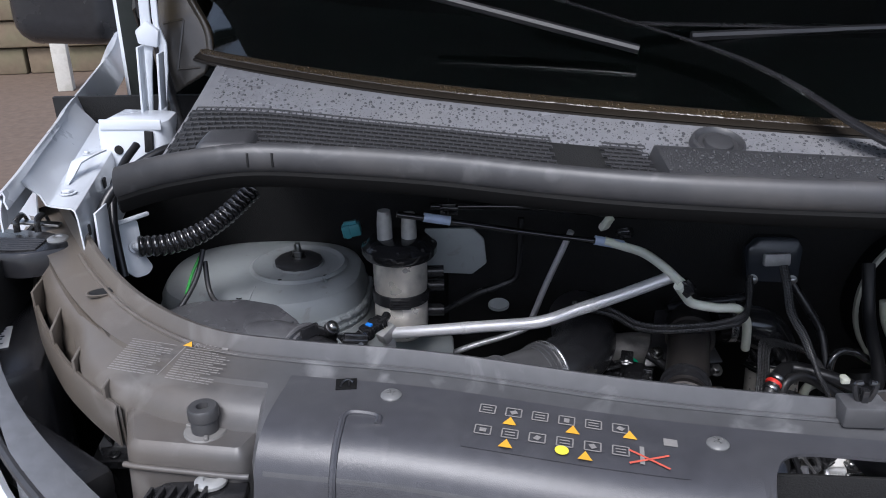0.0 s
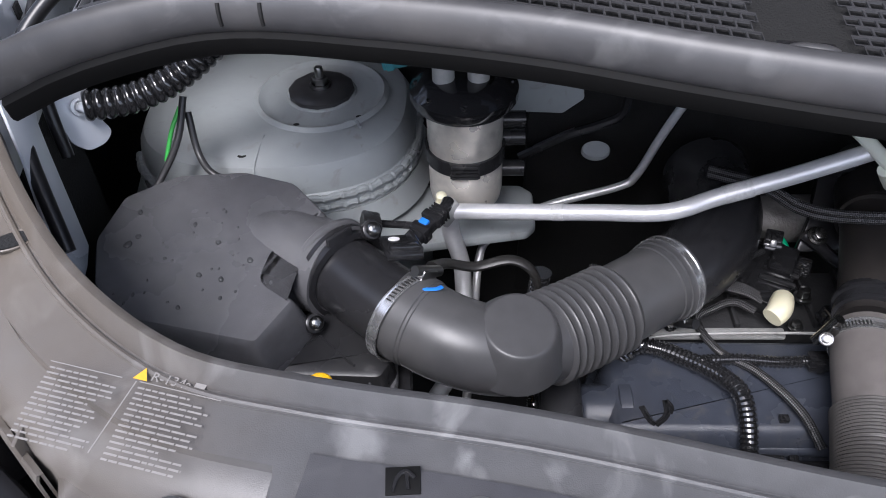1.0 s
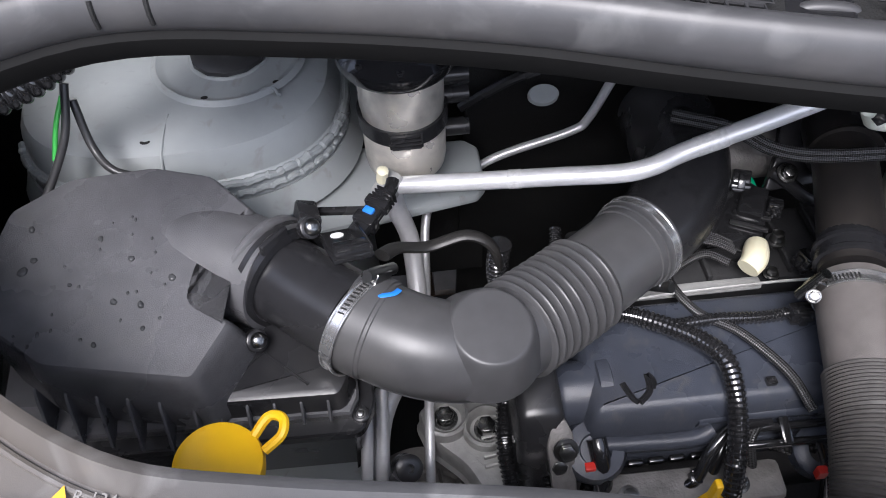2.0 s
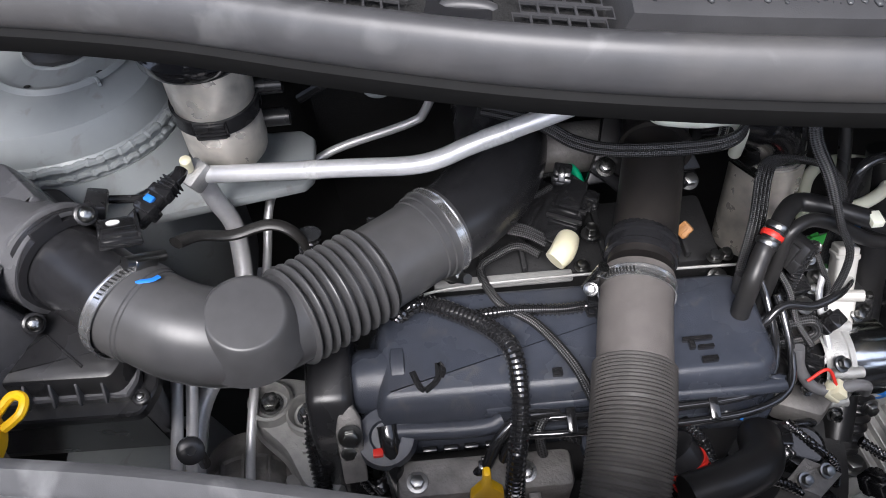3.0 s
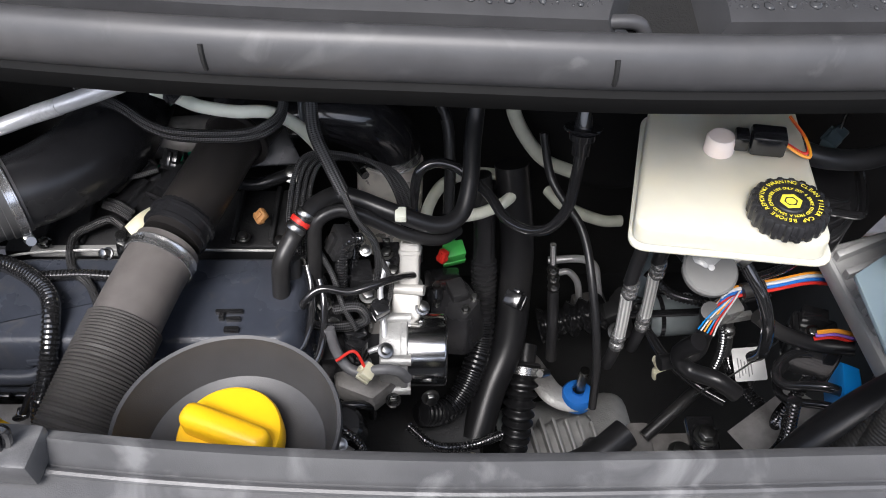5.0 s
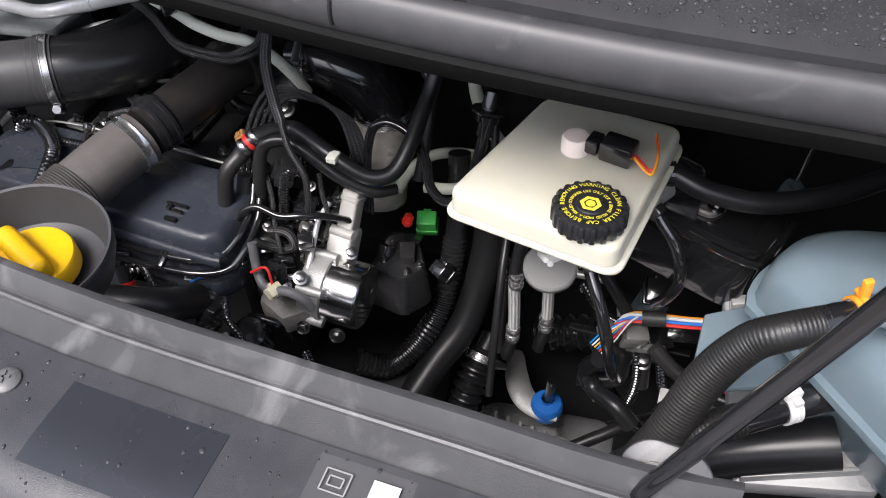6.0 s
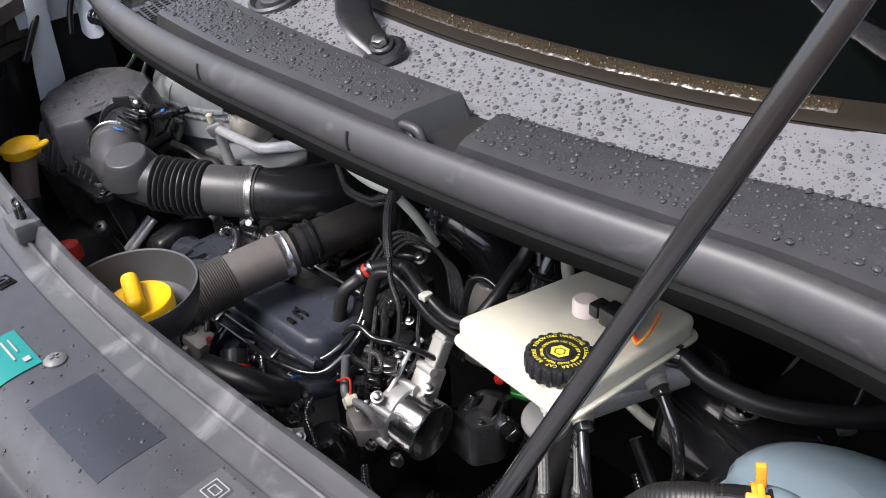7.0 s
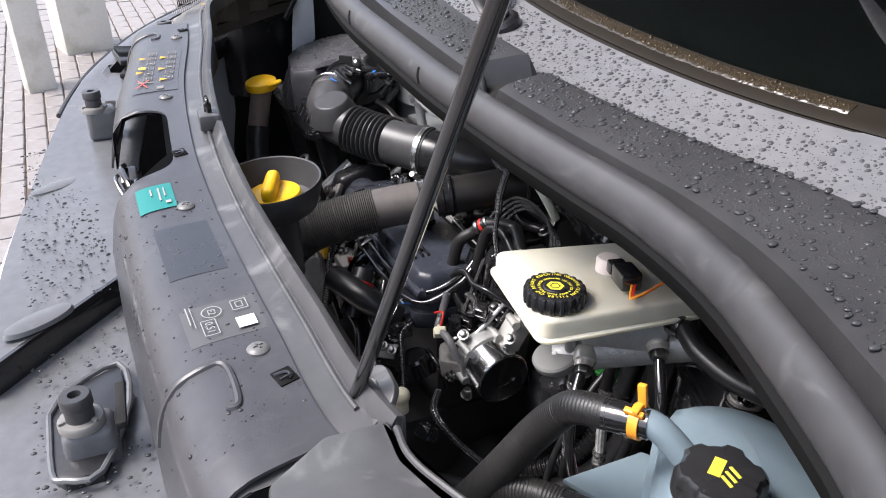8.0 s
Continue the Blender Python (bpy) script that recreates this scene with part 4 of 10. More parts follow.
def build_front_panel():
    rows = []
    for x in span(-0.51, 1.09, 120):
        y, z = edge_at(x)
        s = (edge_at(min(1.08, x + 0.01))[0] - edge_at(x - 0.01)[0]) / 0.02
        n = V(s, -1, 0).normalized()
        p = V(x, y, z)
        w = 0.048 + 0.024 * min(1, max(0, (x + 0.330) / 0.05)) + 0.063 * min(1, max(0, (x + 0.118) / 0.015))
        rows.append([p + n * -0.003 + V(0, 0, -0.03), p + n * -0.003 + V(0, 0, -0.002), p, p + n * 0.004 + V(0, 0, 0.001), p + n * 0.008 + V(0, 0, -0.006), p + n * 0.012 + V(0, 0, -0.015),
                     p + n * 0.05 + V(0, 0, -0.022), p + n * (w - 0.02) + V(0, 0, -0.027), p + n * w + V(0, 0, -0.033), p + n * (w + 0.014) + V(0, 0, -0.050), p + n * (w + 0.018) + V(0, 0, -0.10)])
    bm = B()
    sheet(bm, rows, 0.003)
    gone = []
    for f in bm.faces:
        c = f.calc_center_median()
        if 0.312 < c.x < 0.558 and c.y < edge_at(c.x)[0] - 0.055:
            gone.append(f)
    bmesh.ops.delete(bm, geom=gone, context="FACES")
    panel = part("front_panel", bm, M_CARRIER, van, "dusty black plastic radiator top panel")
    bm, pts = B(), []
    for x in span(-0.40, 1.05, 90):
        y, z = edge_at(x)
        s = (edge_at(min(1.08, x + 0.01))[0] - edge_at(x - 0.01)[0]) / 0.02
        pts.append(V(x, y, z) + V(s, -1, 0).normalized() * 0.0165 + V(0, 0, -0.0150))
    tube(bm, pts, 0.0026, 8, 2)
    part("rear_bead", bm, M_CARRIER, panel)
    # ladder-shaped flange beside the headlamp
    rim = spline([(-0.500, 1.06, 1.095), (-0.465, 0.98, 1.092), (-0.39, 0.865, 1.09), (-0.335, 0.80, 1.09), (-0.285, 0.752, 1.088)], 6)
    inner = []
    for p in rim:
        f = (p.x + 0.50) / 0.215
        x = -0.455 + 0.215 * f
        y, z = edge_at(x)
        s = (edge_at(x + 0.01)[0] - edge_at(x - 0.01)[0]) / 0.02
        inner.append(V(x, y, z) + V(s, -1, 0).normalized() * 0.046 + V(0, 0, -0.03))
    rows = [[a + V(0, 0, 0.001), a.lerp(b, 0.05) + V(0, 0, -0.006), a.lerp(b, 0.30) + V(0, 0, -0.016), a.lerp(b, 0.52) + V(0, 0, -0.026), a.lerp(b, 0.54) + V(0, 0, -0.030), a.lerp(b, 0.56) + V(0, 0, -0.07)] for a, b in zip(inner, rim)]
    part("flange", sheet(B(), rows, 0.003), M_CARRIER, panel)
    rows = [[a.lerp(b, 0.955) + V(0, 0, -0.05), a.lerp(b, 0.975), b.lerp(a, 0.005) + V(0, 0, 0.001), b, b + V(-0.001, -0.001, -0.003), b + V(-0.001, -0.001, -0.045)] for a, b in zip(inner, rim)]
    part("flange_rim", sheet(B(), rows, 0.002), M_CARRIER, panel)
    # black floor: the shade of the flange's pockets is put into the colour
    rows = [[a.lerp(b, 0.48) + V(0, 0, -0.045), a.lerp(b, 0.96) + V(0, 0, -0.045)] for a, b in zip(inner, rim)]
    part("flange_floor", sheet(B(), rows, 0.002), M_LINER, panel)
    for k in (4, 9, 14, 20):
        a, b = inner[k], rim[min(len(rim) - 1, k + 2)]
        bm = B()
        way = b - a
        m = Matrix.Translation(a.lerp(b, 0.5) + V(0, 0, -0.022)) @ pose(0, 0, 0, 0, 0, math.degrees(math.atan2(way.y, way.x)))
        block(bm, (way.length * 0.98, 0.0032, 0.044), m, 0.001)
        part("rib", bm, M_CARRIER, panel)
    bm = B()
    lathe(bm, [(0.0150, 0.0), (0.0165, 0.0025), (0.0150, 0.0032), (0.0135, 0.002), (0.0128, 0.0005), (0.0, 0.0004)], pose(-0.352, 0.918, 1.1365, 3, 4, 35), 28, (1.15, 0.62))
    part("oval_rim", bm, M_CARRIER, panel)
    bm = B()
    lathe(bm, [(0.0132, 0.0030), (0.0, 0.0030)], pose(-0.352, 0.918, 1.1365, 3, 4, 35), 24, (1.15, 0.62))
    part("oval_hole", bm, M_LINER, panel)
    # lower plate with a rounded front edge and a lip, under the bump stop
    bm = B()
    stack(bm, rounded([(-0.258, 0.692), (-0.143, 0.672), (-0.118, 0.735), (-0.125, 0.775), (-0.24, 0.81), (-0.302, 0.82)], 0.012, 4), [(-0.003, 1.0), (0, 1.066), (0.001, 1.076), (0.004, 1.083), (0.009, 1.087)])
    part("lower_plate", bm, M_CARRIER, panel)
    bm = B()
    tube(bm, [(-0.262, 0.693, 1.064), (-0.24, 0.687, 1.064), (-0.16, 0.673, 1.063), (-0.140, 0.671, 1.063)], 0.003, 10, 6)
    part("lip", bm, M_CARRIER, panel)
    # end of the panel beyond the cover, with a stepped rear edge
    bm = B()
    stack(bm, rounded([(1.082, 0.640), (1.112, 0.592), (1.16, 0.580), (1.25, 0.64), (1.25, 0.726), (1.168, 0.696), (1.130, 0.686), (1.086, 0.690)], 0.004, 3), [(-0.002, 1.02), (0, 1.084), (0.002, 1.087), (0.006, 1.088)])
    part("panel_end", bm, M_CARRIER, panel)
    bm = B()
    tube(bm, [(1.098, 0.691, 1.088), (1.130, 0.688, 1.089), (1.168, 0.698, 1.089), (1.25, 0.728, 1.090)], 0.0028, 8, 6)
    part("rear_bead", bm, M_CARRIER, panel)
    return panel


build_front_panel()


def build_slam_bracket():
    b = thing("ribbed_bracket", "ribbed black plastic bracket with a large screw", "bracket")
    m = pose(-0.187, 0.660, 1.056, -6, 0, 4)
    bm = B()
    prism(bm, [(-0.050, -0.05), (0.046, -0.05), (0.046, 0.018), (-0.030, 0.022), (-0.046, 0.008)], -0.012, 0.0, m, bevel=0.003)
    part("base", bm, M_PLASTIC, b)
    for k in range(6):
        bm = B()
        block(bm, (0.0035, 0.05, 0.008), m @ pose(-0.042 + 0.010 * k, -0.022, 0.003, 0, 0, -8), 0.001)
        part("rib", bm, M_PLASTIC, b)
    bm = B()
    lathe(bm, [(0.0, 0.0005), (0.006, 0.0005), (0.007, 0.0025), (0.0118, 0.0022), (0.015, 0.0), (0.015, -0.003)], m @ pose(0.012, 0.010, 0.005), 28)
    part("screw", bm, M_SCREW_W, b, "large pale zinc screw")
    return b


M_SCREW_W = material("pale zinc screw", (0.36, 0.36, 0.35), 0.4, metal=0.4, vary=0.1)
build_slam_bracket()


def build_front_cover():
    cover = thing("front_cover", "black grained plastic cover rolled over the bay's front edge", "plastic cover")
    # the rolled skin in three lengths; the middle one stops short round the latch opening
    x0, x1, mid = 0.318, 0.552, 0.435
    bm = B()
    for a, b, n in ((-0.10, x0, 60), (x0, x1, 50), (x1, 1.068, 70)):
        rows = []
        for x in span(a, b, n):
            far = 0.162
            if a == x0:
                far = 0.068 + 0.094 * (abs(x - mid) / 0.117) ** 9
            row = []
            for o in OFFS[8:]:
                p = cover_point(x, 0.041 + (o - 0.041) * (far - 0.041) / 0.121)
                p.z += 0.004
                row.append(p)
            rows.append(row)
        sheet(bm, rows, 0.003)
    bmesh.ops.remove_doubles(bm, verts=bm.verts[:], dist=0.0002)
    part("cover", bm, M_COVER, cover)
    for x, y in ((0.001, 0.71), (0.29, 0.647), (0.637, 0.615), (0.941, 0.625)):
        o = edge_at(x)[0] - y
        p = cover_point(x, o)
        bm = B()
        at = pose(p.x, y, p.z + 0.004)
        lathe(bm, [(0.0100, 0.0), (0.0100, 0.0012), (0.008, 0.0032), (0.004, 0.0042), (0.0, 0.0042)], at, 24)
        block(bm, (0.009, 0.0016, 0.001), at @ pose(0, 0, 0.0048, 0, 0, 20), 0)
        block(bm, (0.0016, 0.009, 0.001), at @ pose(0, 0, 0.0048, 0, 0, 20), 0)
        part("screw", bm, M_SCREW, cover, "grey plastic push screw")
    return cover


M_SCREW = material("grey screw plastic", (0.12, 0.12, 0.118), 0.4, vary=0.1)
build_front_cover()


def build_grille_top():
    # step of painted and black plastic in front of the cover, down to the bumper
    nose = thing("grille_surround", "wet grey plastic grille surround in front of the cover", "grille surround")
    lip = [(-0.53, 0.95, 1.11), (-0.48, 0.86, 1.10), (-0.42, 0.76, 1.08), (-0.33, 0.66, 1.06), (-0.20, 0.56, 1.03), (-0.05, 0.50, 1.01), (0.227, 0.436, 0.985), (0.508, 0.392, 0.98),
           (0.75, 0.38, 0.975), (1.0, 0.385, 0.975), (1.2, 0.41, 0.98), (1.45, 0.50, 1.0), (1.62, 0.70, 1.05)]

    def deck(x0, x1, n, skew, drop):
        rows = []
        for x in span(x0, x1, n):
            row = []
            for f in (0.0, 0.15, 0.5, 0.8, 0.93, 0.98, 1.0):
                xx = x + skew * f
                y, z = curve_at(lip, xx)
                ye = max(edge_at(max(-0.2, min(1.05, xx)))[0] - 0.13, y + 0.05)
                if xx < -0.15:
                    ye = y + 0.045
                row.append(V(xx, ye + (y - ye) * f, z + 0.010 - drop - 0.006 * f * f - (0.012 if f > 0.99 else 0)))
            y, z = curve_at(lip, x + skew)
            row += [V(x + skew, y - 0.006, z - 0.08), V(x + skew, y - 0.02, z - 0.30)]
            rows.append(row)
        return rows

    part("top", sheet(B(), deck(-0.525, 0.565, 60, 0.155, 0.0), 0.004), M_NOSE, nose)
    part("top", sheet(B(), deck(0.555, 1.45, 50, 0.155, 0.032), 0.004), M_NOSE, nose, "lower wet plastic deck")
    rows = []
    for f in span(0, 1, 14):
        x = 0.566 + 0.155 * f
        y, z = curve_at(lip, x)
        ye = max(edge_at(x)[0] - 0.13, y + 0.05)
        p = V(x, ye + (y - ye) * f, z + 0.0105 - 0.006 * f * f)
        rows.append([p + V(-0.006, 0, 0.001), p + V(0.001, 0, 0.001), p + V(0.003, 0, -0.004), p + V(0.005, 0, -0.04)])
    part("step_edge", sheet(B(), rows, 0.003), M_PLASTIC_G, nose, "glossy black step edge")
    rows = []
    for x in span(-0.53, 1.60, 60):
        y, z = curve_at(lip, x)
        rows.append([V(x, y - 0.008, z - 0.045), V(x, y - 0.018, z - 0.040), V(x, y - 0.028, z - 0.047), V(x, y - 0.034, z - 0.10), V(x, y - 0.07, z - 0.4), V(x, y - 0.07, z - 0.65)])
    part("bumper_skin", sheet(B(), rows, 0.003), M_WHITE, nose, "white painted front edge")
    bm = B()
    tube(bm, [V(x, curve_at(lip, x)[0] - 0.004, curve_at(lip, x)[1] + 0.0) for x in span(-0.53, -0.02, 24)], 0.005, 8, 2)
    part("edge_seal", bm, M_RUBBER, nose, "black rubber edge seal")
    return nose


build_grille_top()


def bump_stop(x, y, z, up=(0, 0, 1), seat=True):
    stop = thing("bump_stop", "black rubber bonnet bump stop on a plastic seat", "bump stop", "bump stops")
    at = frame_to((x, y, z), up)
    bm = B()
    lathe(bm, [(0.013, -0.004), (0.013, 0.010), (0.012, 0.012), (0.0145, 0.014), (0.0145, 0.024), (0.013, 0.026), (0.006, 0.026), (0.005, 0.020), (0, 0.020)], at, 28)
    part("buffer", bm, M_RUBBER, stop)
    bm = B()
    lathe(bm, [(0.021, -0.008), (0.021, -0.002), (0.0195, 0.0), (0.012, 0.0005)], at, 28)
    for k in range(3):
        block(bm, (0.006, 0.004, 0.004), at @ pose(0.017 * math.cos(2.1 * k), 0.017 * math.sin(2.1 * k), 0.001, 0, 0, 120 * k), 0.001)
    part("seat", bm, M_SEAT if seat else M_PLASTIC, stop, "pale grey plastic seat")
    return stop


M_SEAT = material("pale seat plastic", (0.17, 0.165, 0.155), 0.5, vary=0.15, dirt=(0.09, 0.085, 0.08), dirt_amount=0.6)
bump_stop(-0.187, 0.7115, 1.0885)
bump_stop(0.112, 0.547, 1.056)
bump_stop(0.860, 0.469, 0.998)


def build_prop_rod():
    rod = thing("prop_rod", "black steel bonnet prop rod standing in its clip", "prop rod")
    bm = B()
    tube(bm, [(1.034, 0.6805, 1.073), (1.173, 0.73, 1.406), (1.495, 0.845, 2.18)], 0.0058, 12, 10, smooth=False)
    part("rod", bm, M_PLASTIC_G, rod)
    bm = B()
    at = frame_to((1.046, 0.690, 1.082), (-0.05, -0.70, 0.70))
    prism(bm, rounded([(-0.026, -0.024), (0.028, -0.024), (0.030, 0.008), (0.018, 0.022), (-0.014, 0.022), (-0.026, 0.010)], 0.008, 4), -0.006, 0.0, at, bevel=0.0012)
    bracket = part("bracket", bm, M_CARRIER, rod, "dusty grey upstanding bracket with a hole")
    bm = B()
    lathe(bm, [(0.0118, 0.0), (0.0118, 0.0016), (0.0108, 0.0024), (0.0086, 0.0020), (0.0080, 0.0005)], at @ pose(-0.004, -0.002, 0), 30)
    part("ring", bm, M_SEAT, bracket, "pale grey nylon ring")
    bm = B()
    lathe(bm, [(0.0083, 0.0006), (0.0, 0.0006)], at @ pose(-0.004, -0.002, 0), 24)
    part("hole", bm, M_LINER, bracket)
    return rod


build_prop_rod()


def build_headlamp():
    lamp = thing("headlamp", "black headlamp housing seen from above with a white label", "headlamp")
    bm = B()
    prism(bm, [(-0.62, 1.04), (-0.55, 0.93), (-0.475, 0.86), (-0.43, 0.90), (-0.46, 1.0), (-0.55, 1.16), (-0.64, 1.12)], 0.85, 1.052, bevel=0.015)
    block(bm, (0.20, 0.06, 0.05), pose(-0.40, 0.80, 0.985, 0, 0, -38), 0.012)
    block(bm, (0.09, 0.05, 0.05), pose(-0.33, 0.72, 0.965, 0, 0, -30), 0.010)
    part("housing", bm, M_PLASTIC, lamp)
    bm = B()
    block(bm, (0.030, 0.060, 0.001), pose(-0.516, 0.968, 1.0535, 0, 0, 20), 0)
    part("label", bm, M_PRINT_W, lamp, "white printed label")
    bm = B()
    for k in range(7):
        block(bm, (0.016 - 0.004 * (k % 3), 0.002, 0.0006), pose(-0.516, 0.968, 1.0545, 0, 0, 20) @ pose(0, 0.022 - 0.0068 * k, 0), 0)
    part("label_print", bm, M_DARKLABEL, lamp)
    bm = B()
    stack(bm, rounded([(-0.58, 1.030), (-0.49, 1.012), (-0.436, 1.036), (-0.440, 1.068), (-0.475, 1.095), (-0.58, 1.12)], 0.012, 4), [(0, 1.115), (0, 1.142), (0.003, 1.147), (0.008, 1.148)])
    part("bracket", bm, M_PLASTIC, lamp)
    for k in range(6):
        bm = B()
        tube(bm, [(-0.57, 1.038 + 0.007 * k, 1.149), (-0.51, 1.026 + 0.007 * k, 1.150), (-0.476, 1.030 + 0.006 * k, 1.149)], 0.0022, 8, 5)
        part("rib", bm, M_PLASTIC, lamp)
    bm = B()
    block(bm, (0.085, 0.012, 0.004), pose(-0.515, 1.104, 1.158, 0, 4, -4), 0.001)
    part("spring_clip", bm, M_ZINC, lamp, "bright spring clip")
    for dx in (0.0, 0.028):
        bm = B()
        tube(bm, [(-0.526 + dx, 1.088, 1.150), (-0.526 + dx, 1.092, 1.166), (-0.524 + dx, 1.108, 1.168), (-0.523 + dx, 1.118, 1.152)], 0.0045, 8, 6, flat=0.6)
        part("clip_loop", bm, M_PLASTIC_G, lamp)
    bm = B()
    lathe(bm, [(0.0, 0.0015), (0.005, 0.0015), (0.006, 0.0035), (0.0105, 0.003), (0.0135, 0.001), (0.0135, -0.002)], pose(-0.462, 1.064, 1.149, 0, 0, 0), 28)
    part("screw", bm, M_SCREW_W, lamp, "large pale zinc screw")
    return lamp


build_headlamp()


def wiper(name_label, pivot, elbow, tip, blade0, blade1, arm_end):
    w = thing("wiper", name_label, "wiper", "wipers")
    bm = B()
    lathe(bm, [(0.024, -0.012), (0.024, 0.004), (0.020, 0.008), (0.012, 0.009), (0.011, 0.013), (0, 0.013)], frame_to(pivot, (0.05, -0.45, 1)), 28)
    part("pivot", bm, M_PLASTIC, w)
    bm = B()
    tube(bm, [pivot, elbow, tip, arm_end], 0.011, 12, 8, flat=0.28, radius=lambda s, ln: 0.018 + 0.004 * min(1, s / 0.05) - 0.013 * min(1, max(0, s - 0.05) / 0.32))
    part("arm", bm, M_PLASTIC, w)
    bm = B()
    hexbolt(bm, frame_to(V(*pivot) + V(0, -0.004, 0.010), (0.05, -0.45, 1)), 0.009, 0.009)
    part("nut", bm, M_ZINC, w)
    bm = B()
    tube(bm, [blade0, [(a + b) / 2 for a, b in zip(blade0, blade1)], blade1], 0.007, 8, 8)
    part("blade", bm, M_HOSE, w)
    return w


wiper("black windscreen wiper with a wet blade", (0.648, 1.017, 1.250), (0.576, 1.040, 1.283), (0.46, 1.175, 1.350), (0.70, 1.250, 1.378), (0.41, 1.246, 1.372), arm_end=(0.185, 1.310, 1.432))
wiper("black windscreen wiper with a wet blade", (1.19, 1.14, 1.262), (1.06, 1.195, 1.297), (0.85, 1.25, 1.365), (0.33, 1.222, 1.358), (0.02, 1.315, 1.432), arm_end=(0.33, 1.26, 1.39))

# ---------------------------------------------------------------- air intake
M_BAND = material("bright steel band", (0.62, 0.62, 0.62), 0.24, metal=0.9, vary=0.15, scale=200)


def clamp(parent, p, way, r, w=0.011, toward=(0, 0, 1), name="clamp"):
    """A worm-drive hose clamp round a hose."""
    at = frame_to(p, way)
    bm = B()
    lathe(bm, [(r + 0.0002, -w / 2), (r + 0.0020, -w / 2), (r + 0.0020, -w * 0.38), (r + 0.0012, -w * 0.30), (r + 0.0012, w * 0.30), (r + 0.0020, w * 0.38), (r + 0.0020, w / 2), (r + 0.0002, w / 2)], at, 56)
    ob = part(name, bm, M_BAND, parent, "steel hose clamp")
    bm = B()
    v = at.to_3x3().inverted() @ Vector(toward)
    for k in range(9):
        a = math.atan2(v.y, v.x) + 0.35 + 0.09 * k
        block(bm, (0.0006, 0.0014, w * 0.45), at @ pose((r + 0.0014) * math.cos(a), (r + 0.0014) * math.sin(a), 0, 0, 0, math.degrees(a)) @ pose(0, 0, 0, 12, 0, 0), 0)
    notches = part("notches", bm, M_LINER, ob)
    notches["kind"] = "stuff"
    bm = B()
    s = at @ pose(0, 0, 0, 0, 0, math.degrees(math.atan2(v.y, v.x)))
    block(bm, (0.010, 0.024, w * 1.1), s @ pose(r + 0.005, 0, 0), 0.002)
    tube(bm, [s @ V(r + 0.007, -0.022, 0), s @ V(r + 0.007, 0.02, 0)], 0.0055, 10, 2, smooth=False)
    part("clamp_screw", bm, M_ZINC, ob)
    return ob


AIRBOX_TILT = pose(-0.26, 1.06, 0.980, 9, 0, 0) @ pose(0.26, -1.06, -0.980)


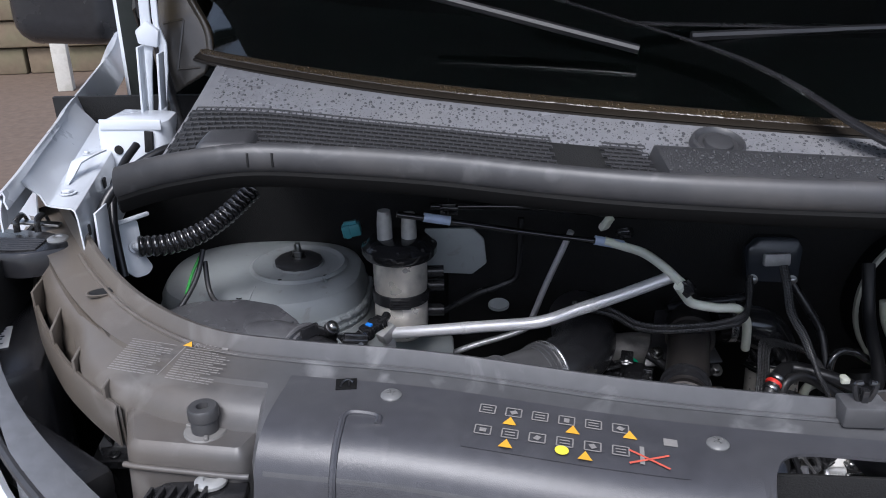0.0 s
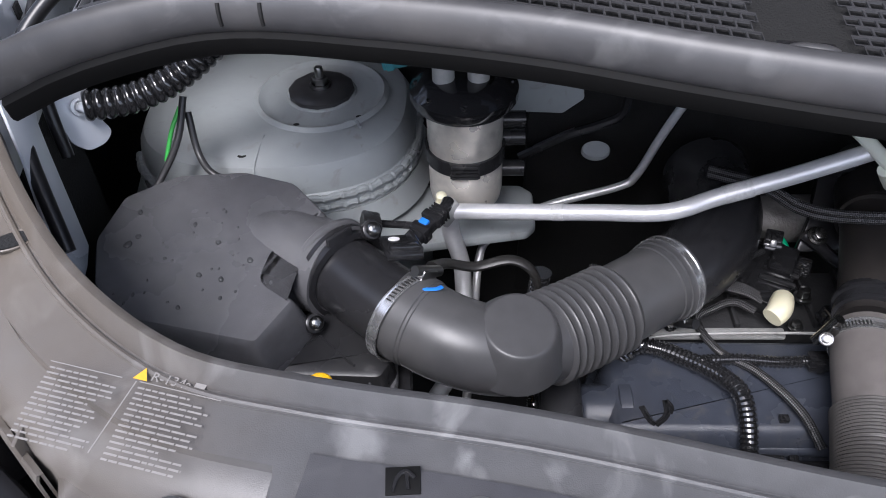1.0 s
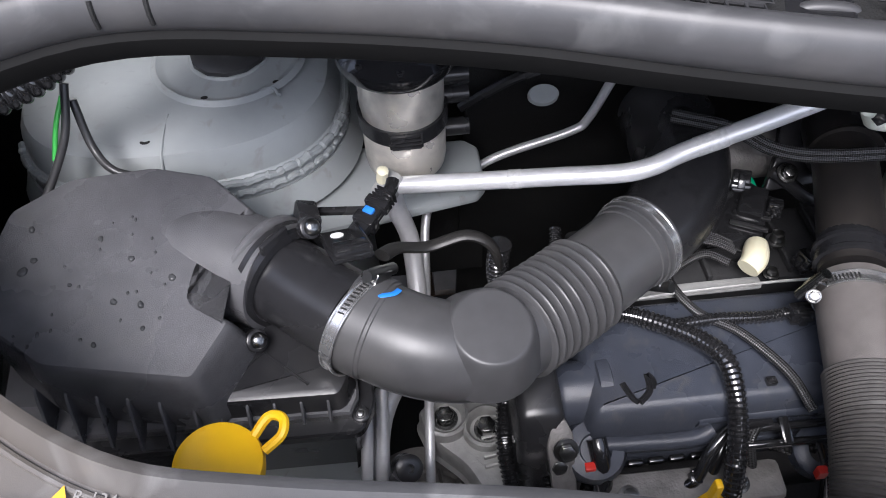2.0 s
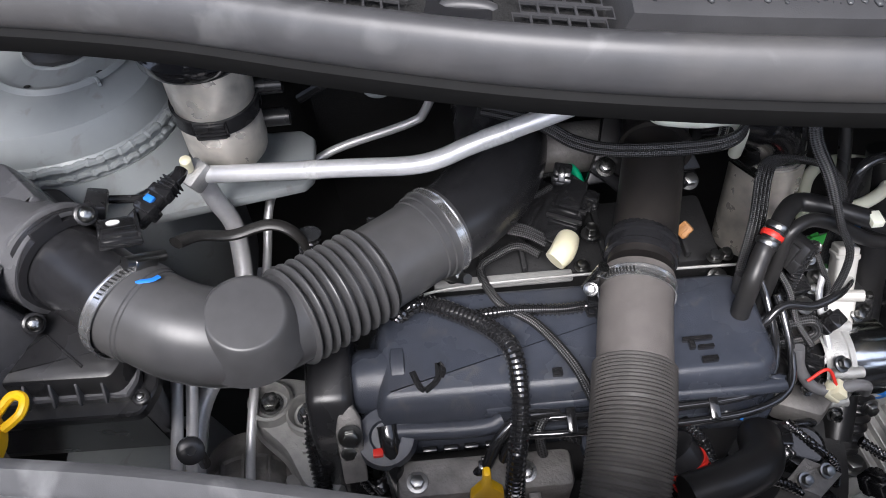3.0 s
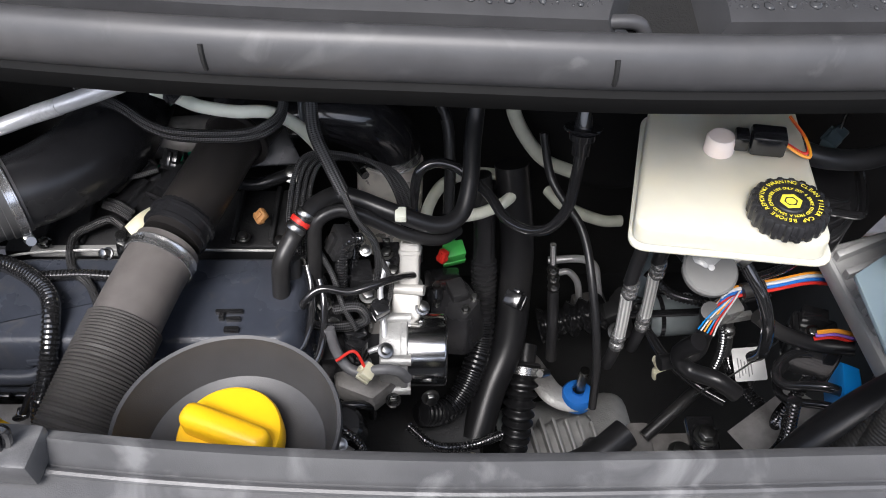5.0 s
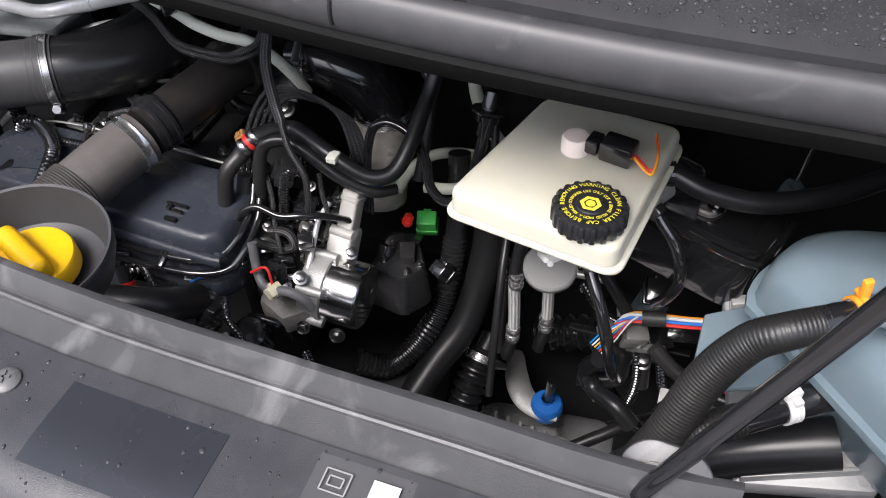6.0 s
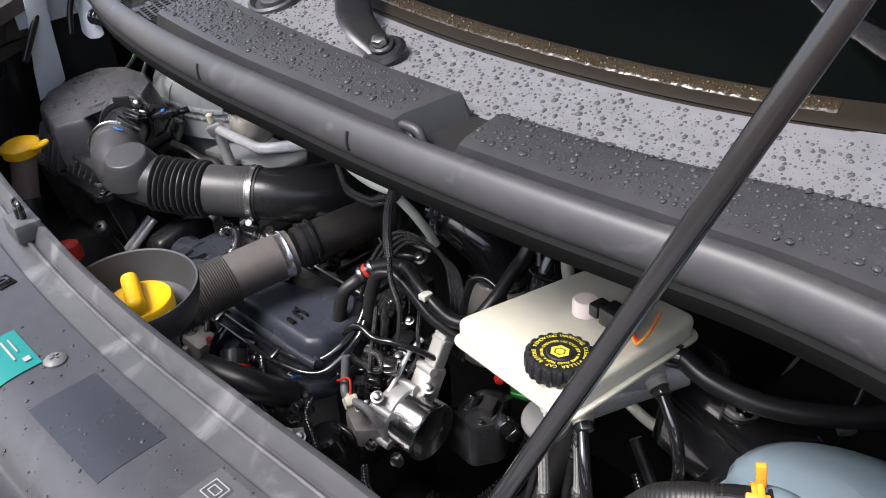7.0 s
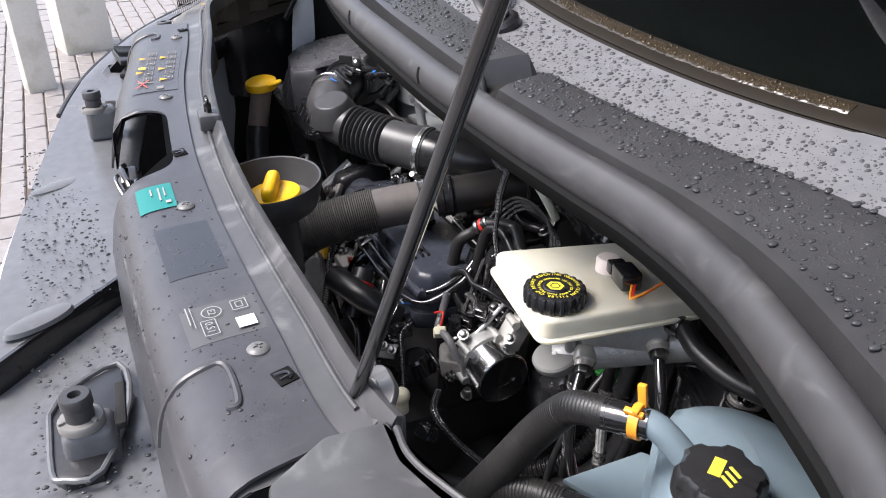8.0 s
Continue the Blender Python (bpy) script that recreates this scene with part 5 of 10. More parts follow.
def build_airbox():
    box = thing("air_filter_box", "black air filter housing speckled with water drops", "air filter box")
    tilt = AIRBOX_TILT
    top = [(-0.398, 1.085), (-0.382, 1.025), (-0.335, 0.985), (-0.210, 0.958), (-0.178, 1.010), (-0.212, 1.034), (-0.205, 1.066), (-0.160, 1.118), (-0.200, 1.163), (-0.255, 1.180), (-0.33, 1.176), (-0.382, 1.145)]
    soft = rounded(top, 0.008, 3)
    bm = B()
    stack(bm, soft, [(-0.010, 0.905), (-0.006, 0.945), (-0.001, 0.970), (0.001, 0.977), (0.003, 0.982), (0.005, 0.9845), (0.0075, 0.985)], tilt)
    part("lid", bm, M_AIRBOX, box)
    bm = B()
    flange = rounded([(-0.43, 0.945), (-0.088, 0.936), (-0.074, 0.962), (-0.076, 0.995), (-0.13, 1.06), (-0.14, 1.14), (-0.20, 1.20), (-0.43, 1.20)], 0.008, 3)
    stack(bm, flange, [(0.004, 0.868), (0, 0.872), (0, 0.884), (0.002, 0.886), (0.010, 0.886)], tilt)
    part("tray_flange", bm, M_PLASTIC, box)
    bm = B()
    stack(bm, flange, [(0.014, 0.886), (0.013, 0.898), (0.015, 0.901), (0.03, 0.902)], tilt)
    part("lid_flange", bm, M_AIRBOX, box)
    bm = B()
    stack(bm, flange, [(0.03, 0.70), (0.012, 0.868), (0.02, 0.870)], tilt)
    part("lower_body", bm, M_PLASTIC, box)
    # sloping step under the outlet, with a sharp front edge
    bm = B()
    stack(bm, rounded([(-0.222, 0.962), (-0.102, 0.957), (-0.092, 0.975), (-0.098, 0.992), (-0.150, 1.035), (-0.205, 1.03)], 0.006, 3), [(-0.004, 0.900), (0, 0.922), (0.002, 0.9255), (0.006, 0.927)], tilt)
    part("step", bm, M_PLASTIC, box)
    bm = B()
    bm2 = [tilt @ V(-0.19, 0.985, 0.927), tilt @ V(-0.165, 1.005, 0.9275), tilt @ V(-0.128, 0.97, 0.9275)]
    tube(bm, bm2, 0.0014, 6, 2, smooth=False)
    part("step_crease", bm, M_PLASTIC, box)
    # gusset ribs between the lid's wall and the flange
    for k in range(6):
        bm = B()
        x = -0.352 + 0.026 * k
        prism(bm, [(0.0, 0.900), (0.0, 0.950), (0.006, 0.945), (0.030, 0.905), (0.030, 0.900)], -0.0013, 0.0013, tilt @ Matrix(((0, 0, 1, x), (-1, 0, 0, 0.985 - 0.006 * k if k < 4 else 0.963), (0, 1, 0, 0), (0, 0, 0, 1))), bevel=0.0004)
        part("rib", bm, M_AIRBOX, box)
    for k in range(5):
        bm = B()
        x = -0.205 + 0.023 * k
        prism(bm, [(0.0, 0.900), (0.0, 0.921), (0.004, 0.918), (0.016, 0.903), (0.016, 0.900)], -0.0012, 0.0012, tilt @ Matrix(((0, 0, 1, x), (-1, 0, 0, 0.960), (0, 1, 0, 0), (0, 0, 0, 1))), bevel=0.0004)
        part("rib", bm, M_AIRBOX, box)
    # outlet neck swelling out of the lid, with two rims
    bm = B()
    tube(bm, [(-0.268, 1.112, 0.925), (-0.238, 1.112, 0.934), (-0.205, 1.102, 0.944), (-0.172, 1.082, 0.951), (-0.148, 1.066, 0.953)], 0.05, 36, 8, radius=lambda s, ln: 0.060 - 0.0125 * min(1, s / ln * 1.15) ** 1.3)
    part("neck", bm, M_AIRBOX, box)
    bm = B()
    for d, r in ((-0.022, 0.0512), (-0.010, 0.0505)):
        p = V(-0.142, 1.067, 0.953) + V(0.73, -0.68, 0).normalized() * d
        lathe(bm, [(0.044, -0.005), (r - 0.002, -0.004), (r, -0.002), (r, 0.002), (r - 0.002, 0.004), (0.044, 0.005)], frame_to(p, (0.73, -0.68, 0)), 44)
    part("neck_rim", bm, M_AIRBOX, box)
    bm = B()
    block(bm, (0.040, 0.020, 0.016), frame_to((-0.118, 1.118, 0.975), (0.3, 0.4, 1)) @ pose(0, 0, 0, 0, 0, -45), 0.003)
    block(bm, (0.060, 0.008, 0.006), pose(-0.095, 1.14, 0.955, 0, 0, -6), 0.002)
    part("lug", bm, M_PLASTIC, box)
    for x, y in ((-0.088, 0.952), (-0.40, 0.955)):
        bm = B()
        at = tilt @ pose(x, y, 0.886)
        lathe(bm, [(0.008, -0.004), (0.008, 0.004), (0.0065, 0.005), (0.0045, 0.005), (0.004, 0.003), (0, 0.003)], at, 18)
        part("screw_boss", bm, M_PLASTIC, box)
        bm = B()
        hexbolt(bm, at @ pose(0, 0, 0.003), 0.0032, 0.003)
        part("screw", bm, M_ZINC, box)
    return box


build_airbox()

TUBE_LINE = [(-0.165, 1.088, 0.952), (-0.135, 1.060, 0.953), (-0.085, 1.017, 0.951), (-0.03, 0.986, 0.944), (0.02, 0.984, 0.931), (0.075, 1.019, 0.917), (0.14, 1.063, 0.910), (0.204, 1.110, 0.905)]


def build_intake():
    intake = thing("intake_hose", "black rubber intake hose with bellows and steel clamps", "intake hose")
    bm = B()
    tube(bm, TUBE_LINE[0:3], 0.040, 32, 6)
    maf = part("airflow_meter", bm, M_PLASTIC, intake, "black plastic airflow meter body")
    way = V(0.73, -0.68, 0)
    bm = B()
    at = frame_to((-0.142, 1.067, 0.953), way)
    lathe(bm, [(0.044, -0.014), (0.051, -0.013), (0.051, -0.008), (0.046, -0.007), (0.046, -0.003), (0.049, -0.003), (0.049, 0.003), (0.042, 0.004)], at, 40)
    block(bm, (0.03, 0.115, 0.006), at @ pose(0, 0, 0.0), 0.002)
    part("flange", bm, M_PLASTIC, maf)
    for p in ((-0.110, 1.080, 1.002), (-0.166, 1.012, 0.940)):
        bm = B()
        at = frame_to(p, (0.5, -0.5, 0.6))
        lathe(bm, [(0.0, 0.0052), (0.003, 0.0052), (0.0055, 0.0042), (0.0075, 0.001), (0.0075, -0.001), (0.004, -0.002), (0.004, -0.010)], at, 22)
        block(bm, (0.006, 0.0012, 0.001), at @ pose(0, 0, 0.0052), 0)
        block(bm, (0.0012, 0.006, 0.001), at @ pose(0, 0, 0.0052), 0)
        part("screw", bm, M_ZINC, maf)
        bm = B()
        lathe(bm, [(0.010, -0.010), (0.010, -0.002), (0.0085, -0.001), (0, -0.001)], at, 20)
        part("ear", bm, M_PLASTIC, maf)
    # sensor lying on the meter, and its plug
    bm = B()
    m = frame_to((-0.083, 1.066, 0.990), (0.12, 0.30, 1)) @ pose(0, 0, 0, 0, 0, 40)
    block(bm, (0.036, 0.044, 0.007), m, 0.002)
    block(bm, (0.030, 0.012, 0.010), m @ pose(0, 0.012, 0.005), 0.002)
    block(bm, (0.003, 0.040, 0.012), m @ pose(-0.016, 0, 0.003), 0.001)
    part("sensor_plate", bm, M_PLASTIC_G, maf)
    bm = B()
    lathe(bm, [(0.0, 0.0042), (0.004, 0.0042), (0.004, 0.003)], m @ pose(0.004, -0.012, 0), 16, (1.5, 1))
    part("dot", bm, M_PRINT_W, maf, "white printed dot")
    bm = B()
    m = frame_to((-0.060, 1.104, 0.983), (0.60, 0.80, 0.12))
    block(bm, (0.017, 0.014, 0.052), m, 0.003)
    block(bm, (0.021, 0.018, 0.012), m @ pose(0, 0, -0.008), 0.002)
    block(bm, (0.023, 0.013, 0.010), m @ pose(0, 0.002, 0.012), 0.002)
    tube(bm, [m @ V(0, 0, 0.024), m @ V(0, 0, 0.034), m @ V(0.003, 0, 0.042)], 0.0065, 12, 3)
    for k in range(3):
        block(bm, (0.019, 0.0155, 0.0016), m @ pose(0, 0, 0.019 + 0.004 * k), 0.0006)
    part("plug", bm, M_PLASTIC_G, maf)
    bm = B()
    block(bm, (0.010, 0.004, 0.007), m @ pose(0, 0.0085, -0.001), 0.001)
    part("lock_tab", bm, M_BLUE, maf, "blue lock tab")
    # rubber elbow and bellows
    line = TUBE_LINE[2:]

    def radius(s, ln):
        if s < 0.030:
            return 0.0452 if s < 0.027 else 0.0440
        if 0.158 < s < 0.254:
            w = ((s - 0.158) / 0.0107) % 1.0
            return 0.0370 + (0.0112 * math.sin(math.pi * w / 0.66) ** 0.45 if 0.0 < w < 0.66 else 0.0)
        if s > ln - 0.022:
            return 0.0462 if s < ln - 0.004 else 0.0445
        if s > ln - 0.030:
            return 0.0445
        return 0.043
    bm = B()
    tube(bm, line, 0.043, 40, 10, radius=radius, step=0.0009)
    part("elbow", bm, M_ELBOW, intake, "ribbed black rubber elbow")
    bm = B()
    at = frame_to((0.028, 0.979, 0.9605), (0.13, -0.22, 0.97))
    lathe(bm, [(0.0520, -0.024), (0.0455, -0.008), (0.0400, 0.005), (0.0360, 0.0128), (0.0340, 0.0158), (0.0325, 0.0168), (0.031, 0.0170), (0.0, 0.0170)], at, 40)
    part("boss", bm, M_ELBOW, intake, "flat round moulding boss")
    # parting line of the moulding, low on the elbow's outer side
    bm = B()
    seam = spline(line, 10)
    pts = []
    for a, b in zip(seam[3:34], seam[4:35]):
        out = (b - a).cross(V(0, 0, 1)).normalized()
        pts.append(a + out * 0.0385 + V(0, 0, -0.0185))
    tube(bm, pts, 0.0012, 6, 2)
    part("parting_line", bm, M_ELBOW, intake)
    bm = B()
    mark = frame_to((-0.050, 1.012, 0.9905), (0.1, 0.25, 1))
    tube(bm, [mark @ V(-0.008, -0.004, 0), mark @ V(-0.005, 0.003, 0.0004), mark @ V(0.004, 0.008, 0), mark @ V(0.011, 0.010, -0.0008)], 0.0026, 8, 5, flat=0.3)
    part("paint_mark", bm, M_BLUE, intake, "blue paint mark")
    clamp(intake, (-0.078, 1.009, 0.9505), (0.74, -0.66, -0.04), 0.0445, 0.012, (0.013, 0.03, 0.042))
    clamp(intake, (0.196, 1.104, 0.9055), (0.8, 0.6, -0.07), 0.0455, 0.010, (0.3, -0.5, -0.8))
    bm = B()
    tube(bm, [(0.195, 1.103, 0.906), (0.23, 1.132, 0.902), (0.262, 1.178, 0.897), (0.28, 1.24, 0.89), (0.282, 1.31, 0.89)], 0.05, 32, 8, radius=lambda s, ln: 0.042 + 0.010 * min(1, s / (ln * 0.6)))
    part("rear_duct", bm, M_PLASTIC, intake, "glossy black plastic duct")
    return intake


build_intake()


# ---------------------------------------------------------------- fuel filter
def build_fuel_filter():
    f = thing("fuel_filter", "steel fuel filter canister in a black strap", "fuel filter")
    at = pose(-0.02, 1.256, 0.0)
    bm = B()
    lathe(bm, [(0, 0.892), (0.022, 0.892), (0.034, 0.896), (0.0415, 0.906), (0.0435, 0.918), (0.0435, 0.955), (0.0425, 0.957), (0.0425, 0.985), (0.0435, 0.987), (0.0435, 1.046)], at, 48)
    part("canister", bm, M_STEEL, f)
    bm = B()
    lathe(bm, [(0.0435, 0.962), (0.0465, 0.962), (0.0465, 0.980), (0.0435, 0.980)], at, 48)
    strap = part("strap", bm, M_PLASTIC, f)
    bm = B()
    for k in range(4):
        block(bm, (0.03, 0.006, 0.003), pose(-0.02, 1.208, 0.964 + 0.0048 * k), 0.001)
    block(bm, (0.034, 0.004, 0.020), pose(-0.02, 1.2105, 0.971), 0.001)
    part("buckle", bm, M_PLASTIC, strap)
    bm = B()
    lathe(bm, [(0.0435, 1.036), (0.056, 1.038), (0.060, 1.044), (0.060, 1.054), (0.054, 1.058), (0.046, 1.066), (0.030, 1.070), (0, 1.070)], at, 48)
    for k in range(8):
        a = math.tau * k / 8
        hexbolt(bm, at @ pose(0.052 * math.cos(a), 0.052 * math.sin(a), 1.055), 0.004, 0.005)
    part("head", bm, M_PLASTIC_G, f, "glossy black filter head")
    for dx, h in ((-0.022, 0.045), (0.016, 0.04)):
        bm = B()
        lathe(bm, [(0.012, 1.05), (0.012, 1.05 + h), (0.010, 1.070 + h), (0, 1.070 + h)], at @ pose(dx, -0.01, 0), 20)
        part("outlet", bm, M_CAST, f, "grey outlet stub")
    for dz in (0.975, 0.93, 1.0):
        bm = B()
        tube(bm, [(0.015, 1.27, dz), (0.05, 1.27, dz)], 0.010, 12, 2, smooth=False)
        part("stub", bm, M_PLASTIC, f)
    return f


build_fuel_filter()


def pipe(name, pts, r, mat, label, category, seg=12, n=8, group="", radius=None, step=None, flat=1.0):
    bm = B()
    tube(bm, pts, r, seg, n, radius=radius, step=step, flat=flat)
    return solid(name, bm, mat, label, category, group)


M_CLEAR_W = material("silver foil", (0.6, 0.6, 0.6), 0.35, metal=0.3, vary=0.35, scale=260)


def build_ac_pipe():
    p = thing("refrigerant_pipe", "bright aluminium refrigerant pipe with a crimped joint", "metal pipe")
    bm = B()
    tube(bm, [(-0.033, 1.19, 0.930), (0.04, 1.170, 0.945), (0.12, 1.149, 0.961), (0.175, 1.134, 0.972), (0.205, 1.132, 0.979), (0.24, 1.139, 0.988), (0.32, 1.144, 1.014), (0.392, 1.148, 1.040)], 0.0092, 16)
    part("pipe", bm, M_ALU, p)
    bm = B()
    tube(bm, [(0.075, 1.1607, 0.952), (0.087, 1.1575, 0.9545)], 0.0097, 16, 2, smooth=False)
    part("sleeve_label", bm, M_CLEAR_W, p, "printed foil sleeve")
    bm = B()
    tube(bm, [(0.247, 1.1395, 0.9905), (0.275, 1.141, 0.999)], 0.0096, 16, 2, smooth=False)
    part("sleeve_label", bm, M_CLEAR_W, p, "printed foil sleeve")
    bm = B()
    block(bm, (0.022, 0.022, 0.03), frame_to((-0.042, 1.188, 0.932), (0.6, 0.6, 0.4)), 0.004)
    part("joint", bm, M_CAST, p)
    bm = B()
    tube(bm, [(-0.04, 1.19, 0.925), (-0.037, 1.195, 0.89), (-0.025, 1.19, 0.83), (-0.03, 1.12, 0.76), (-0.075, 1.04, 0.73), (-0.085, 0.97, 0.70), (-0.09, 0.92, 0.62)], 0.0105, 16)
    part("pipe", bm, M_ALU, p)
    bm = B()
    lathe(bm, [(0.0, 0.0), (0.006, 0.0), (0.006, 0.016), (0.003, 0.018), (0, 0.018)], frame_to((-0.048, 1.185, 0.945), (0.1, -0.2, 1)), 12)
    part("service_cap", bm, M_CREAM, p, "small cream cap")


build_ac_pipe()
pipe("coolant_pipe", [(0.26, 1.294, 1.056), (0.225, 1.315, 0.95), (0.201, 1.323, 0.876), (0.18, 1.323, 0.856), (0.098, 1.322, 0.83), (0.06, 1.31, 0.82), (0.012, 1.285, 0.803), (-0.004, 1.27, 0.78), (-0.012, 1.2, 0.74), (-0.028, 1.018, 0.70), (-0.04, 0.93, 0.62)],
     0.0055, M_ALU, "thin bent aluminium coolant pipe", "metal pipe")


# ---------------------------------------------------------------- engine
engine = thing("engine", "dark diesel engine under a blue-black valve cover", "engine")


def build_engine():
    bm = B()
    block(bm, (0.42, 0.19, 0.30), pose(0.32, 1.065, 0.60), 0.02)
    part("block", bm, M_ENGINE, engine)
    bm = B()
    block(bm, (0.44, 0.26, 0.25), pose(0.32, 1.03, 0.45), 0.02)
    part("sump", bm, M_ENGINE, engine)
    bm = B()
    lathe(bm, [(0.0, -0.11), (0.10, -0.10), (0.12, -0.05), (0.125, 0.10), (0.0, 0.11)], frame_to((0.62, 1.07, 0.38), (1, 0, 0)), 32)
    part("bell_housing", bm, M_ENGINE, engine)
    # valve cover: flat top, rounded shoulders, a stepped front
    top = rounded([(0.130, 0.962), (0.500, 0.956), (0.516, 0.972), (0.516, 1.060), (0.500, 1.074), (0.20, 1.080), (0.148, 1.074), (0.130, 1.05)], 0.007, 3)
    bm = B()
    stack(bm, top, [(-0.012, 0.770), (-0.010, 0.790), (-0.007, 0.812), (-0.003, 0.824), (0.001, 0.8295), (0.005, 0.8325), (0.008, 0.8335)])
    part("valve_cover", bm, M_VALVE, engine, "smooth blue-black plastic valve cover")
    bm = B()
    low = rounded([(0.112, 0.945), (0.516, 0.938), (0.532, 0.965), (0.534, 1.078), (0.125, 1.092), (0.110, 1.06)], 0.008, 3)
    stack(bm, low, [(0.004, 0.742), (0, 0.748), (0, 0.768), (0.003, 0.772), (0.012, 0.773)])
    part("cover_flange", bm, M_VALVE, engine)
    bm = B()
    tube(bm, [(0.236, 0.956, 0.802), (0.252, 0.958, 0.806), (0.50, 0.950, 0.806), (0.516, 0.958, 0.806)], 0.008, 10, 6)
    tube(bm, [(0.135, 0.949, 0.790), (0.22, 0.945, 0.790), (0.244, 0.950, 0.794)], 0.009, 10, 6)
    part("front_rib", bm, M_VALVE, engine)
    # round end boss with a raised collar
    bm = B()
    lathe(bm, [(0.0, -0.002), (0.026, -0.002), (0.031, 0.001), (0.033, 0.006), (0.033, 0.038), (0.037, 0.040), (0.037, 0.052), (0.033, 0.054)], frame_to((0.100, 1.003, 0.800), (1, 0, 0)), 36)
    part("end_boss", bm, M_VALVE, engine)
    bm = B()
    lathe(bm, [(0.030, -0.02), (0.032, 0.004), (0.028, 0.012), (0.016, 0.014), (0.014, 0.010), (0, 0.010)], frame_to((0.128, 0.948, 0.782), (0, -0.35, 0.94)), 30)
    part("injector_boss", bm, M_VALVE, engine)
    # pockets moulded along the lower front edge
    for k in range(6):
        bm = B()
        block(bm, (0.015, 0.006, 0.010), pose(0.170 + 0.021 * k + (0.06 if k > 3 else 0), 0.9395, 0.762, 8, 0, 0), 0.0015)
        part("pocket", bm, M_PLASTIC_G, engine)
    # leak-off pipes sweeping along the front and round the corner
    for y0, z0, w in ((0.9425, 0.800, 0.0), (0.929, 0.792, 0.014)):
        bm = B()
        tube(bm, [(0.262, y0 + 0.004, z0 - 0.004), (0.30, y0, z0), (0.40, y0 - 0.002, z0), (0.485, y0 + 0.002, z0 + 0.002), (0.515 + w, y0 + 0.020, z0 + 0.004), (0.527 + w, y0 + 0.050, z0 + 0.016), (0.527 + w, y0 + 0.085, z0 + 0.032), (0.522 + w, y0 + 0.105, z0 + 0.048)], 0.0042, 10, 6)
        part("leak_pipe", bm, M_CONDUIT, engine)
    for x in (0.31, 0.45):
        bm = B()
        block(bm, (0.010, 0.026, 0.008), pose(x, 0.937, 0.801, 20, 0, 0), 0.002)
        part("pipe_clip", bm, M_PLASTIC_G, engine)
    # moulded nibs on top
    for x, y, w, d in ((0.443, 0.994, 0.030, 0.004), (0.436, 0.988, 0.006, 0.010), (0.449, 0.984, 0.016, 0.004), (0.449, 0.970, 0.016, 0.006), (0.300, 0.972, 0.010, 0.008)):
        bm = B()
        block(bm, (w, d, 0.008), pose(x, y, 0.835), 0.0012)
        part("nib", bm, M_PLASTIC_G, engine)
    bm = B()
    for a, b, c in (((0.160, 0.989), (0.166, 0.972), (0.171, 0.967)), ((0.186, 0.996), (0.184, 0.978), (0.171, 0.966)), ((0.186, 0.996), (0.190, 0.988), (0.187, 0.980))):
        tube(bm, [(*a, 0.8346), (*b, 0.8346), (*c, 0.8346)], 0.0032, 6, 4, flat=0.15)
    part("check_mark", bm, M_PLASTIC_G, engine, "black brushed check mark")
    bm = B()
    for a, b in (((0.470, 0.944), (0.474, 0.934)), ((0.474, 0.934), (0.482, 0.936))):
        tube(bm, [(*a, 0.7745), (*b, 0.7745)], 0.0012, 6, 2, smooth=False, flat=0.3)
    part("paint_mark", bm, M_PRINT_W, engine, "white paint tick")
    bm = B()
    tube(bm, [(0.482, 0.933, 0.7745), (0.492, 0.944, 0.7745)], 0.0018, 6, 2, smooth=False, flat=0.3)
    part("paint_mark", bm, M_BLUE, engine, "blue paint dash")
    for x, y, z in ((0.142, 1.090, 0.79), (0.487, 1.087, 0.842), (0.505, 1.098, 0.83), (0.21, 1.102, 0.83), (0.35, 1.10, 0.83), (0.13, 0.955, 0.774), (0.44, 1.106, 0.83), (0.525, 0.985, 0.774), (0.36, 0.945, 0.774)):
        bm = B()
        hexbolt(bm, pose(x, y, z), 0.0055, 0.007)
        part("bolt", bm, M_ZINC, engine)
    # thin gasket edge and the pale head casting behind the cover
    bm = B()
    tube(bm, [(0.165, 1.0765, 0.832), (0.19, 1.083, 0.834), (0.24, 1.0865, 0.8345), (0.34, 1.0865, 0.835), (0.40, 1.084, 0.835), (0.515, 1.081, 0.834)], 0.0016, 8, 6)
    part("gasket_edge", bm, M_CAST, engine)
    bm = B()
    block(bm, (0.15, 0.014, 0.008), pose(0.265, 1.099, 0.820, 0, 0, -0.6), 0.003)
    part("head_rim", bm, M_CAST, engine, "pale cast rim of the cylinder head")
    bm = B()
    block(bm, (0.36, 0.10, 0.06), pose(0.33, 1.155, 0.785), 0.008)
    part("head", bm, M_ENGINE, engine)
    for k in range(7):
        bm = B()
        block(bm, (0.006, 0.09, 0.010), pose(0.20 + 0.045 * k, 1.155, 0.8195), 0.002)
        part("rib", bm, M_ENGINE, engine)
    bm = B()
    tube(bm, [(0.30, 1.262, 0.845), (0.37, 1.262, 0.85), (0.43, 1.262, 0.85)], 0.030, 24, 4)
    part("rear_duct", bm, M_GRIME, engine, "dull grey metal duct behind the engine")
    # mount bracket at the end: cast arm with ribs and two sunk bolts
    bm = B()
    stack(bm, rounded([(-0.040, 1.065), (-0.028, 1.028), (0.008, 0.992), (0.030, 0.945), (0.068, 0.93), (0.095, 1.0), (0.062, 1.072), (0.0, 1.088)], 0.012, 4), [(-0.004, 0.655), (0, 0.660), (0, 0.684), (0.003, 0.689), (0.010, 0.690)])
